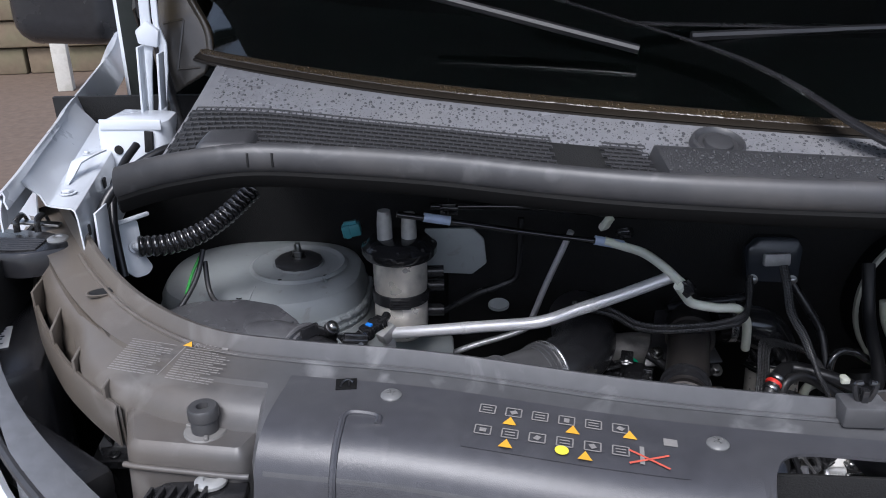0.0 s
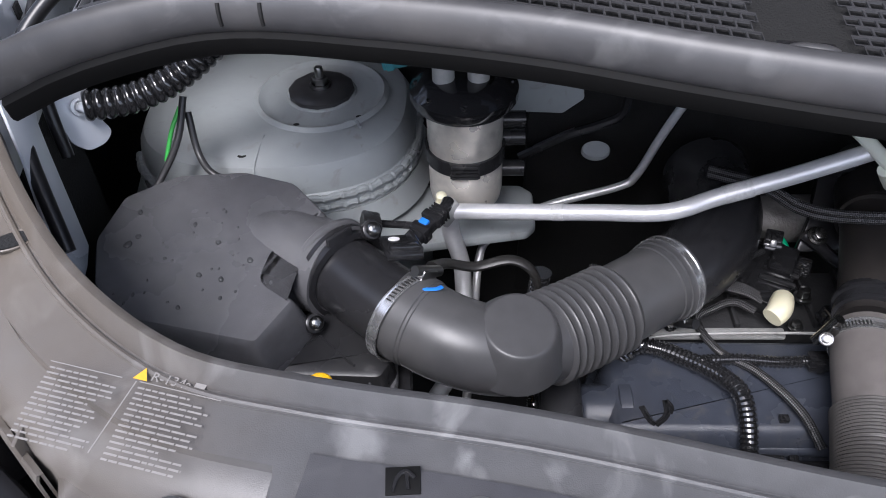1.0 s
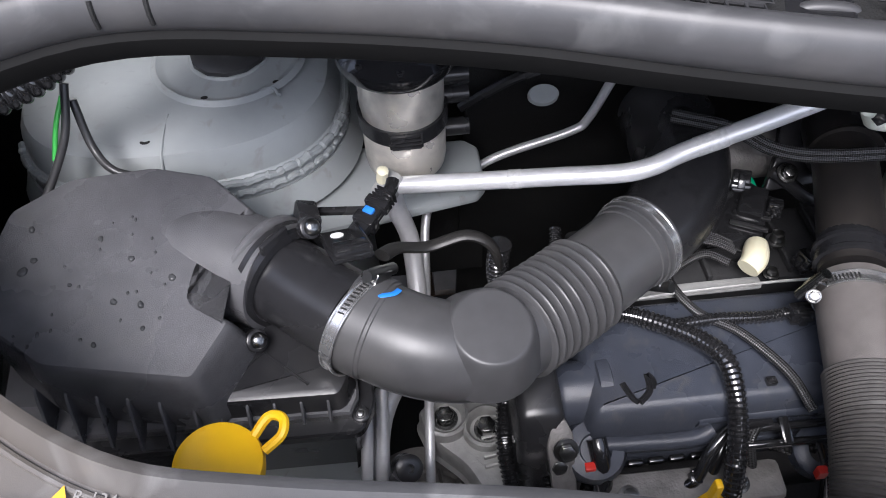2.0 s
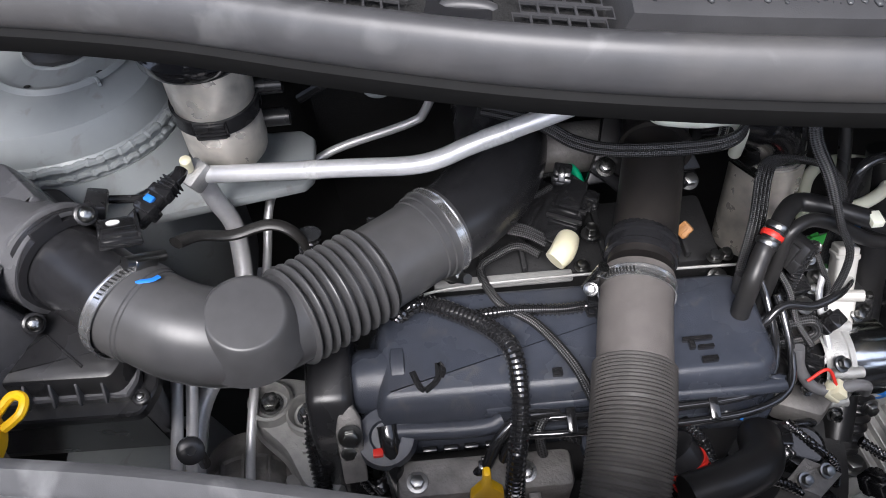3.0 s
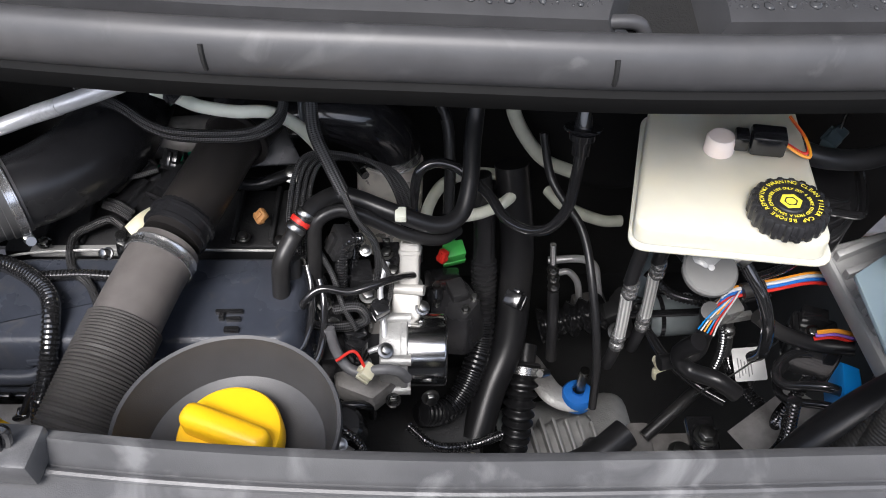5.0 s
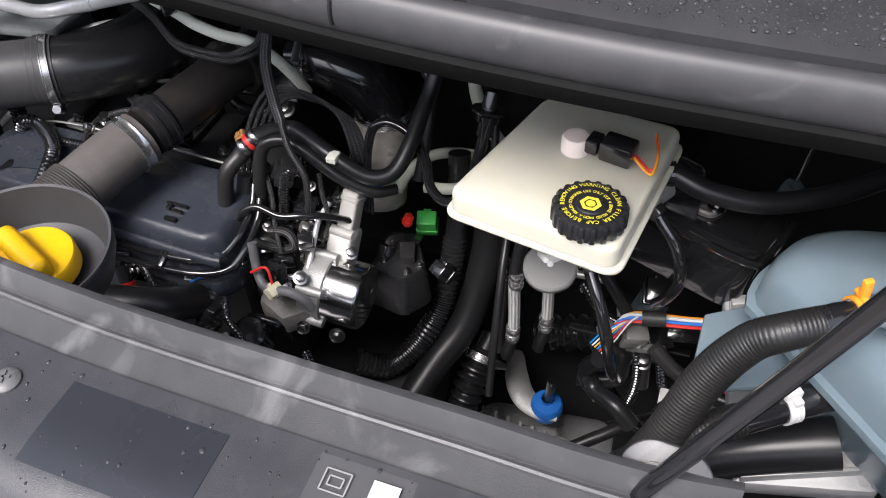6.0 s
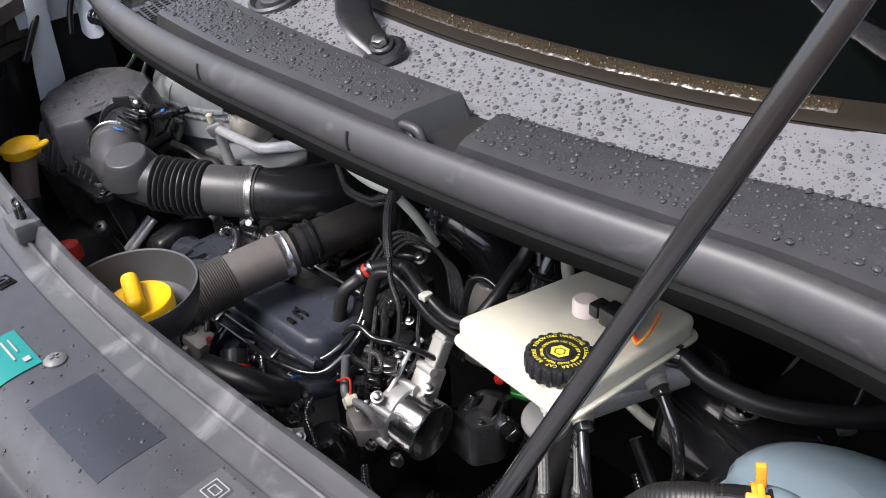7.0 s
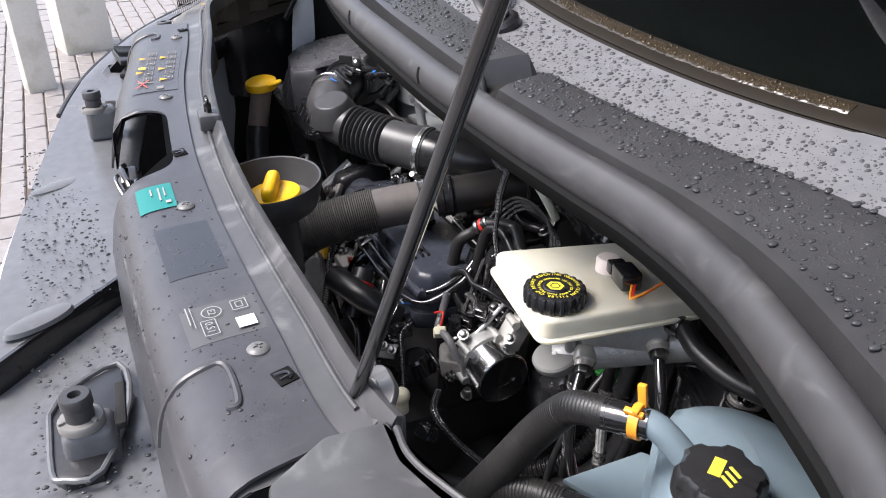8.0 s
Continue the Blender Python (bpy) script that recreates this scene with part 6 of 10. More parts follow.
    prism(bm, [(0.0, 0.98), (0.08, 0.98), (0.07, 0.86), (0.02, 0.86)], 0.52, 0.66, bevel=0.01)
    cast = part("mount_bracket", bm, M_CAST, engine, "ribbed cast aluminium mount bracket")
    for k in range(15):
        bm = B()
        if k < 7:
            block(bm, (0.060, 0.0045, 0.008), pose(0.058, 0.990 + 0.011 * k, 0.692, 0, 0, 8), 0.0015)
        else:
            block(bm, (0.045, 0.0035, 0.007), pose(0.044, 0.880 + 0.010 * (k - 7), 0.662, 0, 0, 4), 0.001)
        part("rib", bm, M_CAST, cast)
    for p in ((-0.008, 1.047, 0.690), (0.036, 1.030, 0.688)):
        bm = B()
        lathe(bm, [(0.027, -0.004), (0.026, 0.014), (0.023, 0.017), (0.020, 0.014), (0.018, 0.004), (0, 0.003)], pose(*p), 30)
        ring = part("bolt_seat", bm, M_CAST, engine)
        bm = B()
        hexbolt(bm, pose(p[0], p[1], p[2] + 0.004), 0.0105, 0.012, 1.35)
        part("bolt", bm, M_ZINC, ring)
    # pulley and belt edge below the bracket
    bm = B()
    lathe(bm, [(0.0, -0.02), (0.060, -0.02), (0.062, -0.012), (0.058, -0.008), (0.062, -0.004), (0.058, 0.0), (0.062, 0.004), (0.062, 0.016), (0.03, 0.02), (0.0, 0.02)], frame_to((0.015, 1.01, 0.50), (1, 0, 0)), 40)
    part("pulley", bm, M_GRIME, engine, "grimy grooved belt pulley")


build_engine()


def build_boost_hose():
    hose = thing("boost_hose", "brown-grey boost hose with a ribbed black sleeve", "boost hose")
    bm = B()
    tube(bm, [(0.470, 1.30, 0.90), (0.437, 1.19, 0.915), (0.415, 1.12, 0.91), (0.388, 1.04, 0.90)], 0.031, 28, 8, radius=lambda s, ln: 0.0355 if s < 0.125 else 0.0318)
    part("upper_duct", bm, M_DUCT, hose, "black plastic duct with a brownish bloom")
    bm = B()
    lathe(bm, [(0.0318, -0.004), (0.0385, -0.003), (0.0385, 0.001), (0.036, 0.004), (0.0355, 0.010)], frame_to((0.4375, 1.185, 0.9145), (0.29, 0.95, 0.0)), 40)
    part("shoulder", bm, M_DUCT, hose)
    bm = B()
    for k, w in enumerate((0.010, 0.006, 0.008, 0.007, 0.009)):
        block(bm, (0.010, w * 0.6, 0.0006), frame_to((0.446 + 0.0055 * k, 1.208 + 0.016 * k, 0.9500 - 0.0008 * k), (0.03, 0.0, 1)) @ pose(0, 0, 0, 0, 0, -18), 0)
    part("moulded_marks", bm, M_RUBBER, hose)
    bm = B()
    lathe(bm, [(0.030, -0.012), (0.0352, -0.011), (0.0352, -0.007), (0.0335, -0.005), (0.0335, 0.003), (0.0362, 0.004), (0.0362, 0.008), (0.0325, 0.011), (0.0312, 0.020)], frame_to((0.3935, 1.058, 0.9025), (0.33, 0.94, 0.1)), 44)
    part("collar", bm, M_PLASTIC, hose)
    bm = B()
    tube(bm, [(0.3845, 1.032, 0.897), (0.372, 0.99, 0.893), (0.358, 0.93, 0.886), (0.345, 0.87, 0.872)], 0.0345, 32, 8)
    part("hose", bm, M_HOSE_GREY, hose)
    bm = B()
    tube(bm, [(0.3602, 0.94, 0.887), (0.345, 0.88, 0.876), (0.326, 0.82, 0.852), (0.312, 0.78, 0.80), (0.305, 0.76, 0.70)], 0.0365, 32, 8,
         radius=lambda s, ln: 0.0372 + 0.0008 * math.sin(s / 0.0034 * math.tau), step=0.00085)
    part("ribbed_sleeve", bm, M_SLEEVE_H, hose, "finely ribbed black sleeve")
    clamp(hose, (0.380, 1.018, 0.8955), (0.28, 0.95, 0.09), 0.035, 0.013, (-1, -0.1, 0.25))
    bm = B()
    hexbolt(bm, frame_to((0.333, 1.012, 0.912), (-0.35, -0.55, 0.75)), 0.0052, 0.008, 1.3)
    part("clamp_bolt", bm, M_ZINC, hose, "zinc-plated clamp bolt")
    return hose


build_boost_hose()


def build_oil_filler():
    filler = thing("oil_filler", "black filler funnel with a yellow screw cap", "oil filler")
    c = (0.527, 0.737)
    at = frame_to((c[0], c[1], 1.005), (0.0, -0.06, 1))
    bm = B()
    prof = [(0.030, 0.0), (0.040, 0.002), (0.062, 0.012), (0.071, 0.030), (0.074, 0.046), (0.0765, 0.047), (0.0775, 0.044), (0.074, 0.028), (0.066, 0.008), (0.045, -0.006), (0.034, -0.012), (0.03, -0.10)]
    lathe(bm, prof, at, 56, (1.0, 0.92))
    part("funnel", bm, M_COWL_D, filler)
    bm = B()
    capm = frame_to((0.524, 0.742, 1.012), (0.0, -0.05, 1))
    lathe(bm, [(0.030, 0.0), (0.0365, 0.002), (0.0365, 0.016), (0.035, 0.0185), (0.031, 0.020), (0.0, 0.021)], capm, 48)
    cap = part("cap", bm, M_YELLOW, filler, "yellow plastic cap")
    bm = B()
    block(bm, (0.066, 0.019, 0.026), capm @ pose(0, -0.003, 0.026, 0, 0, -22), 0.008, 4)
    part("grip", bm, M_YELLOW, cap)
    return filler


build_oil_filler()


# ---------------------------------------------------------------- brake fluid reservoir
def build_reservoir():
    res = thing("brake_reservoir", "milky plastic brake fluid reservoir with a black cap", "fluid reservoir")
    plan = [(0.828, 0.914), (0.981, 0.887), (1.005, 1.070), (0.872, 1.082)]
    tilt = pose(0.91, 0.97, 1.04, -2, -1, 0) @ pose(-0.91, -0.97, -1.04)
    bm = B()
    prism(bm, rounded(plan, 0.016, 8), 1.017, 1.047, tilt, bevel=0.005, seg=3, rim=True)
    part("tank", bm, M_TANK, res)
    bm = B()
    wide = [(0.824, 0.909), (0.986, 0.882), (1.010, 1.075), (0.868, 1.087)]
    prism(bm, rounded(wide, 0.018, 8), 1.0225, 1.0265, tilt, bevel=0.0012, rim=True)
    part("weld_seam", bm, M_TANK, res)
    capm = tilt @ pose(0.951, 0.918, 1.046) @ Matrix.Scale(0.86, 4)
    bm = B()
    lathe(bm, [(0.026, 0.0), (0.0355, 0.002), (0.0365, 0.004), (0.0365, 0.018), (0.035, 0.021), (0.031, 0.022), (0.030, 0.0205), (0.014, 0.0205), (0.013, 0.022), (0.0, 0.022)], capm, 120, lobes=20, depth=0.0022)
    cap = part("cap", bm, M_PLASTIC, res, "black ribbed cap with yellow print")
    bm = B()
    lathe(bm, [(0.0105, 0.0222), (0.0065, 0.0222)], capm, 6)
    lathe(bm, [(0.0045, 0.0222), (0.0, 0.0222)], capm, 16)
    part("mark", bm, M_PRINT_Y, cap)
    ring_text("WARNING CLEAN FILLER CAP BEFORE REMOVING ", capm @ pose(0, 0, 0.0226), 0.0262, 0.0062, M_PRINT_Y, cap)
    ring_text("USE ONLY DOT 4 BRAKE FLUID FROM A SEALED CONTAINER ", capm @ pose(0, 0, 0.0212), 0.0186, 0.0045, M_PRINT_Y, cap)
    bm = B()
    lathe(bm, [(0.013, 0.0), (0.013, 0.014), (0.011, 0.017), (0, 0.017)], tilt @ pose(0.918, 1.005, 1.046), 24)
    part("sensor_neck", bm, M_PINK, res, "pinkish milky neck")
    bm = B()
    block(bm, (0.03, 0.022, 0.020), tilt @ pose(0.957, 1.000, 1.060, 0, 0, -12), 0.003)
    block(bm, (0.012, 0.018, 0.014), tilt @ pose(0.935, 1.003, 1.060, 0, 0, -12), 0.002)
    plug = part("sensor_plug", bm, M_PLASTIC_G, res, "black level sensor plug")
    for k, m in ((0, M_ORANGE), (1, M_RED)):
        bm = B()
        tube(bm, [(0.971, 0.997 + 0.004 * k, 1.058), (0.985, 0.985 + 0.004 * k, 1.055), (0.990, 0.985 + 0.006 * k, 1.057), (0.990, 1.005, 1.060), (0.984, 1.03, 1.062)], 0.0014, 6)
        part("wire", bm, m, plug)
    # smoky round coupling on the outlet below the tank
    bm = B()
    lathe(bm, [(0.010, -0.022), (0.022, -0.014), (0.0255, -0.006), (0.0255, -0.001), (0.0235, 0.0015), (0.0, 0.0025)], frame_to((0.919, 0.944, 0.954), (0.0, -0.30, 0.95)), 32)
    lathe(bm, [(0.007, -0.004), (0.007, 0.070)], pose(0.926, 0.960, 0.950), 16)
    outlet = part("outlet", bm, M_CLEAR, res, "smoky clear round outlet")
    bm = B()
    lathe(bm, [(0.0030, 0.0), (0.0030, 0.0012), (0.002, 0.002), (0, 0.002)], frame_to((0.919, 0.944, 0.9565), (0.0, -0.30, 0.95)), 14)
    part("pin", bm, M_PRINT_W, outlet)
    return res


M_PINK = material("pink nylon", (0.80, 0.69, 0.63), 0.4, vary=0.05, sss=0.3)


def glyph_mesh(text, size, extrude=0.0001):
    cu = bpy.data.curves.new("text", "FONT")
    cu.body, cu.size, cu.extrude, cu.align_x, cu.align_y, cu.resolution_u = text, size, extrude, "CENTER", "CENTER", 2
    ob = bpy.data.objects.new("text", cu)
    scene.collection.objects.link(ob)
    bpy.context.view_layer.update()
    me = bpy.data.meshes.new_from_object(ob.evaluated_get(bpy.context.evaluated_depsgraph_get()))
    bpy.data.objects.remove(ob)
    return me


def add_text(bm, text, size, m):
    me = glyph_mesh(text, size)
    me.transform(m)
    bm.from_mesh(me)
    bpy.data.meshes.remove(me)


def ring_text(text, m, r, size, mat, parent):
    bm = B()
    n = len(text)
    for i, c in enumerate(text):
        if c != " ":
            a = 120 - 360 * i / n
            add_text(bm, c, size, m @ pose(r * math.cos(radians(a)), r * math.sin(radians(a)), 0, 0, 0, a - 90))
    return part("lettering", bm, mat, parent)


build_reservoir()


# ---------------------------------------------------------------- throttle unit
def build_throttle():
    t = thing("throttle_unit", "cast metal throttle unit with a bright chrome drum", "throttle unit")
    at = frame_to((0.636, 1.019, 0.724), (1, 0.02, -0.05))
    bm = B()
    lathe(bm, [(0.040, -0.01), (0.0435, -0.008), (0.0435, 0.034), (0.0425, 0.037), (0.041, 0.038)], at, 64)
    part("drum", bm, M_CHROME, t, "bright chrome drum")
    bm = B()
    lathe(bm, [(0.041, 0.037), (0.0395, 0.0385), (0.012, 0.0385), (0.011, 0.0375), (0.0, 0.0375)], at, 48)
    part("drum_face", bm, M_PLASTIC_G, t, "black drum face")
    bm = B()
    block(bm, (0.005, 0.005, 0.0006), at @ pose(0.016, -0.004, 0.0388), 0)
    part("face_mark", bm, M_PRINT_G, t)
    bm = B()
    lathe(bm, [(0.042, -0.040), (0.045, -0.036), (0.045, -0.016), (0.047, -0.015), (0.047, -0.009), (0.043, -0.007), (0.040, -0.007)], at, 48)
    part("housing", bm, M_CAST, t)
    for a in (15, 75, 140, 205, 260, 320):
        c, s = 0.0475 * math.cos(radians(a)), 0.0475 * math.sin(radians(a))
        bm = B()
        tube(bm, [at @ V(c, s, -0.038), at @ V(c, s, -0.004)], 0.0062, 12, 2, smooth=False)
        part("lug", bm, M_CAST, t)
    bm = B()
    stack(bm, rounded([(-0.026, -0.034), (0.022, -0.034), (0.028, 0.0), (0.020, 0.036), (-0.024, 0.036)], 0.008, 3), [(-0.002, -0.05), (0, 0.02), (0.003, 0.028), (0.008, 0.030)], pose(0.602, 1.06, 0.735, 0, 10, 10))
    for k in range(4):
        block(bm, (0.004, 0.050, 0.012), pose(0.584 + 0.012 * k, 1.045, 0.767 - 0.004 * k, 12, 10, 10), 0.001)
    part("body", bm, M_GRIME, t)
    # pale inlet stub: square foot, narrower neck with a lip
    way = (0.05, 0.5, 0.86)
    bm = B()
    stack(bm, rounded([(-0.0165, -0.0155), (0.0165, -0.0155), (0.0165, 0.0155), (-0.0165, 0.0155)], 0.004, 3), [(-0.003, -0.034), (0, -0.030), (0, 0.026), (0.002, 0.030), (0.006, 0.031)], frame_to((0.629, 1.055, 0.762), way))
    tube(bm, [(0.612, 1.06, 0.79), (0.650, 1.052, 0.795)], 0.0065, 12, 2, smooth=False)
    part("stub_foot", bm, M_CREAMY, t, "pale cast stub foot")
    bm = B()
    stack(bm, rounded([(-0.0115, -0.0115), (0.0115, -0.0115), (0.0115, 0.0115), (-0.0115, 0.0115)], 0.004, 3), [(0, -0.028), (0, 0.012), (-0.0015, 0.013), (-0.0015, 0.017), (0, 0.018), (0, 0.024), (0.002, 0.026), (0.005, 0.026)], frame_to((0.634, 1.082, 0.810), way))
    part("inlet_stub", bm, M_CREAMY, t, "pale cast inlet stub")
    for p, way, r in (((0.606, 0.985, 0.772), (0.3, -0.4, 0.8), 0.006), ((0.647, 1.044, 0.772), (0.3, -0.4, 0.8), 0.006), ((0.580, 0.985, 0.748), (0.3, -0.4, 0.8), 0.006), ((0.585, 1.05, 0.79), (0.1, -0.3, 0.9), 0.007), ((0.612, 1.085, 0.79), (0, -0.3, 0.9), 0.007), ((0.655, 0.968, 0.700), (0.2, -0.9, 0.3), 0.007), ((0.612, 0.962, 0.705), (0, -0.9, 0.4), 0.006)):
        bm = B()
        hexbolt(bm, frame_to(p, way), r, 0.008)
        part("bolt", bm, M_ZINC, t)
    return t


M_CREAMY = material("pale cast metal", (0.52, 0.51, 0.48), 0.45, metal=0.3, vary=0.1, bump=0.3, bump_scale=400)
build_throttle()


# ---------------------------------------------------------------- coolant tank
def build_coolant_tank():
    tank = thing("coolant_tank", "pale blue translucent coolant expansion tank with a black cap", "coolant tank")
    bm = B()
    def ring(grow, z):
        out = []
        for k in range(56):
            a = math.tau * k / 56
            c, q = math.cos(a), math.sin(a)
            x, y = 1.262 + (0.166 + grow) * math.copysign(abs(c) ** 0.7, c) - 0.006 * q, 0.912 + (0.122 + grow) * math.copysign(abs(q) ** 0.7, q)
            cut = max(0.0, 2.042 - grow * 1.4 - x - y)  # sloping corner towards the hoses
            out.append(bm.verts.new((x + cut * 0.55, y + cut * 0.45, z)))
        return out
    prof = [(-0.06, 0.84), (-0.048, 0.86), (-0.044, 0.930), (-0.010, 0.958), (0.0, 0.962), (0.006, 0.964), (0.006, 0.972), (0.0, 0.974), (-0.002, 1.000), (-0.007, 1.014), (-0.018, 1.025), (-0.040, 1.034), (-0.075, 1.040)]
    rings = [ring(g, z) for g, z in prof]
    for a, b in zip(rings, rings[1:]):
        for k in range(56):
            bm.faces.new((a[k], a[(k + 1) % 56], b[(k + 1) % 56], b[k]))
    bm.faces.new(rings[-1])
    part("tank", bm, M_BLUE_TANK, tank)
    bm = B()
    prism(bm, [(1.062, 0.866), (1.148, 0.904), (1.17, 0.95), (1.11, 0.985), (1.064, 0.955)], 0.924, 0.931, bevel=0.002)
    part("web", bm, M_BLUE_TANK, tank, "flat pale web beside the tank")
    bm = B()
    lathe(bm, [(0.033, -0.02), (0.033, 0.008), (0.03, 0.010)], pose(1.226, 0.893, 1.032), 36)
    part("neck", bm, M_BLUE_TANK, tank)
    capm = pose(1.222, 0.889, 1.044) @ Matrix.Scale(0.86, 4)
    bm = B()
    lathe(bm, [(0.028, 0.0), (0.036, 0.002), (0.039, 0.006), (0.038, 0.026), (0.034, 0.031), (0.022, 0.0325), (0.0, 0.033)], capm, 96, lobes=6, depth=0.0045)
    cap = part("cap", bm, M_PLASTIC, tank, "black cap with a yellow symbol")
    bm = B()
    sym = capm @ pose(0.002, 0, 0.0332, 0, 0, -70)
    block(bm, (0.022, 0.010, 0.0006), sym @ pose(0, -0.006, 0, 0, 0, 12), 0)
    for k in range(3):
        tube(bm, [sym @ V(-0.007 + 0.007 * k + 0.002 * j % 2, 0.002 + 0.004 * j, 0.0002) for j in range(4)], 0.0014, 6, 2, flat=0.3)
    part("symbol", bm, M_PRINT_Y, cap)
    bm = B()
    tube(bm, [(1.140, 0.862, 1.0675), (1.165, 0.878, 1.069), (1.200, 0.896, 1.040)], 0.0112, 18)
    part("spigot", bm, M_BLUE_TANK, tank)
    return tank


build_coolant_tank()


def build_coolant_hose():
    h = thing("coolant_hose", "thick black rubber coolant hose with an orange clip", "coolant hose")
    bm = B()
    tube(bm, [(1.135, 0.858, 1.066), (1.108, 0.846, 1.058), (1.088, 0.842, 1.040), (1.067, 0.828, 1.003), (1.047, 0.800, 0.95), (1.015, 0.774, 0.885), (0.96, 0.757, 0.80), (0.90, 0.75, 0.72)], 0.0205, 24, 8, radius=lambda s, ln: 0.0130 + 0.0028 * min(1, s / 0.09) + 0.0002 * math.sin(s / 0.0030 * math.tau), step=0.00075)
    part("hose", bm, M_SLEEVE, h, "black fabric-covered hose")
    bm = B()
    tube(bm, [(1.160, 0.874, 1.070), (1.148, 0.866, 1.0685), (1.130, 0.855, 1.065)], 0.0125, 22, 5, radius=lambda s, ln: 0.0122 if s < 0.02 else 0.0130)
    part("hose_end", bm, M_PLASTIC_G, h, "glossy black hose end")
    bm = B()
    at = frame_to((1.152, 0.869, 1.069), (0.85, 0.5, 0.1))
    lathe(bm, [(0.0124, -0.004), (0.0143, -0.004), (0.0143, 0.004), (0.0124, 0.004)], at, 28)
    block(bm, (0.007, 0.005, 0.020), pose(1.150, 0.872, 1.092, 0, -8, 30), 0.0012)
    block(bm, (0.005, 0.022, 0.004), pose(1.152, 0.869, 1.0845, 0, 0, 30), 0.0012)
    block(bm, (0.016, 0.005, 0.005), pose(1.154, 0.862, 1.0815, 20, 0, 30), 0.0012)
    part("clip", bm, M_ORANGE, h, "orange spring clip")
    return h


build_coolant_hose()


def build_lower_hose():
    h = thing("tank_hose", "black tank hose with a ribbed sleeve and white spring clamp", "coolant hose")
    bm = B()
    tube(bm, [(1.175, 0.890, 0.950), (1.140, 0.866, 0.950), (1.100, 0.836, 0.950)], 0.0130, 22, 5)
    part("hose_end", bm, M_PLASTIC_G, h, "smooth black hose end")
    bm = B()
    tube(bm, [(1.104, 0.839, 0.950), (1.080, 0.822, 0.948), (1.052, 0.805, 0.935), (1.02, 0.79, 0.90), (0.98, 0.78, 0.85)], 0.0138, 22, 8, radius=lambda s, ln: 0.0138 + 0.0003 * math.sin(s / 0.0034 * math.tau), step=0.00085)
    part("sleeve", bm, M_SLEEVE, h)
    bm = B()
    at = frame_to((1.138, 0.8645, 0.950), (0.8, 0.6, 0))
    lathe(bm, [(0.0131, -0.006), (0.0146, -0.006), (0.0146, -0.002), (0.0137, -0.002), (0.0137, 0.002), (0.0146, 0.002), (0.0146, 0.006), (0.0131, 0.006)], at, 32)
    block(bm, (0.014, 0.007, 0.010), pose(1.138, 0.8645, 0.967, 0, 0, 36), 0.0015)
    block(bm, (0.008, 0.016, 0.005), pose(1.140, 0.8635, 0.9655, 0, 0, 36), 0.0015)
    part("spring_clamp", bm, M_PRINT_W, h, "white plastic spring clamp")
    return h


build_lower_hose()


# ---------------------------------------------------------------- washer filler at the other end
def build_washer():
    w = thing("washer_filler", "washer bottle neck with a yellow flip cap", "washer filler")
    at = frame_to((-0.187, 0.888, 0.962), (0.05, -0.1, 1))
    bm = B()
    lathe(bm, [(0.026, -0.012), (0.033, -0.010), (0.0345, 0.0), (0.033, 0.006), (0.026, 0.010), (0.0, 0.011)], at, 40)
    tube(bm, [at @ V(0.030, 0.006, 0.002), at @ V(0.048, 0.012, 0.010), at @ V(0.056, 0.004, 0.012), at @ V(0.050, -0.006, 0.010), at @ V(0.034, -0.008, 0.004)], 0.004, 8)
    part("cap", bm, M_YELLOW, w, "yellow flip cap")
    bm = B()
    tube(bm, [(-0.187, 0.888, 0.952), (-0.18, 0.87, 0.88), (-0.172, 0.86, 0.85)], 0.022, 20)
    part("neck", bm, M_NECK, w)
    # lower neck made black: the bay's deep shade is put into its colour
    bm = B()
    tube(bm, [(-0.178, 0.868, 0.872), (-0.165, 0.858, 0.83), (-0.14, 0.85, 0.77), (-0.10, 0.84, 0.70)], 0.0245, 20)
    part("lower_neck", bm, M_PLASTIC, w)
    return w


build_washer()
dipstick = thing("dipstick", "yellow plastic oil dipstick handle beside the engine", "dipstick")
bm = B()
prism(bm, [(0.2165, 0.832), (0.2235, 0.832), (0.2245, 0.806), (0.236, 0.787), (0.238, 0.745), (0.203, 0.745), (0.205, 0.787), (0.2155, 0.806)], -0.886, -0.876, Matrix(((1, 0, 0, 0), (0, 0, -1, 0), (0, 1, 0, 0), (0, 0, 0, 1))), bevel=0.0025)
part("handle", bm, M_YELLOW, dipstick)
bm = B()
tube(bm, [(0.220, 0.881, 0.748), (0.221, 0.884, 0.68), (0.224, 0.90, 0.60)], 0.006, 10, 4)
part("guide_tube", bm, M_PLASTIC, dipstick, "black guide tube")


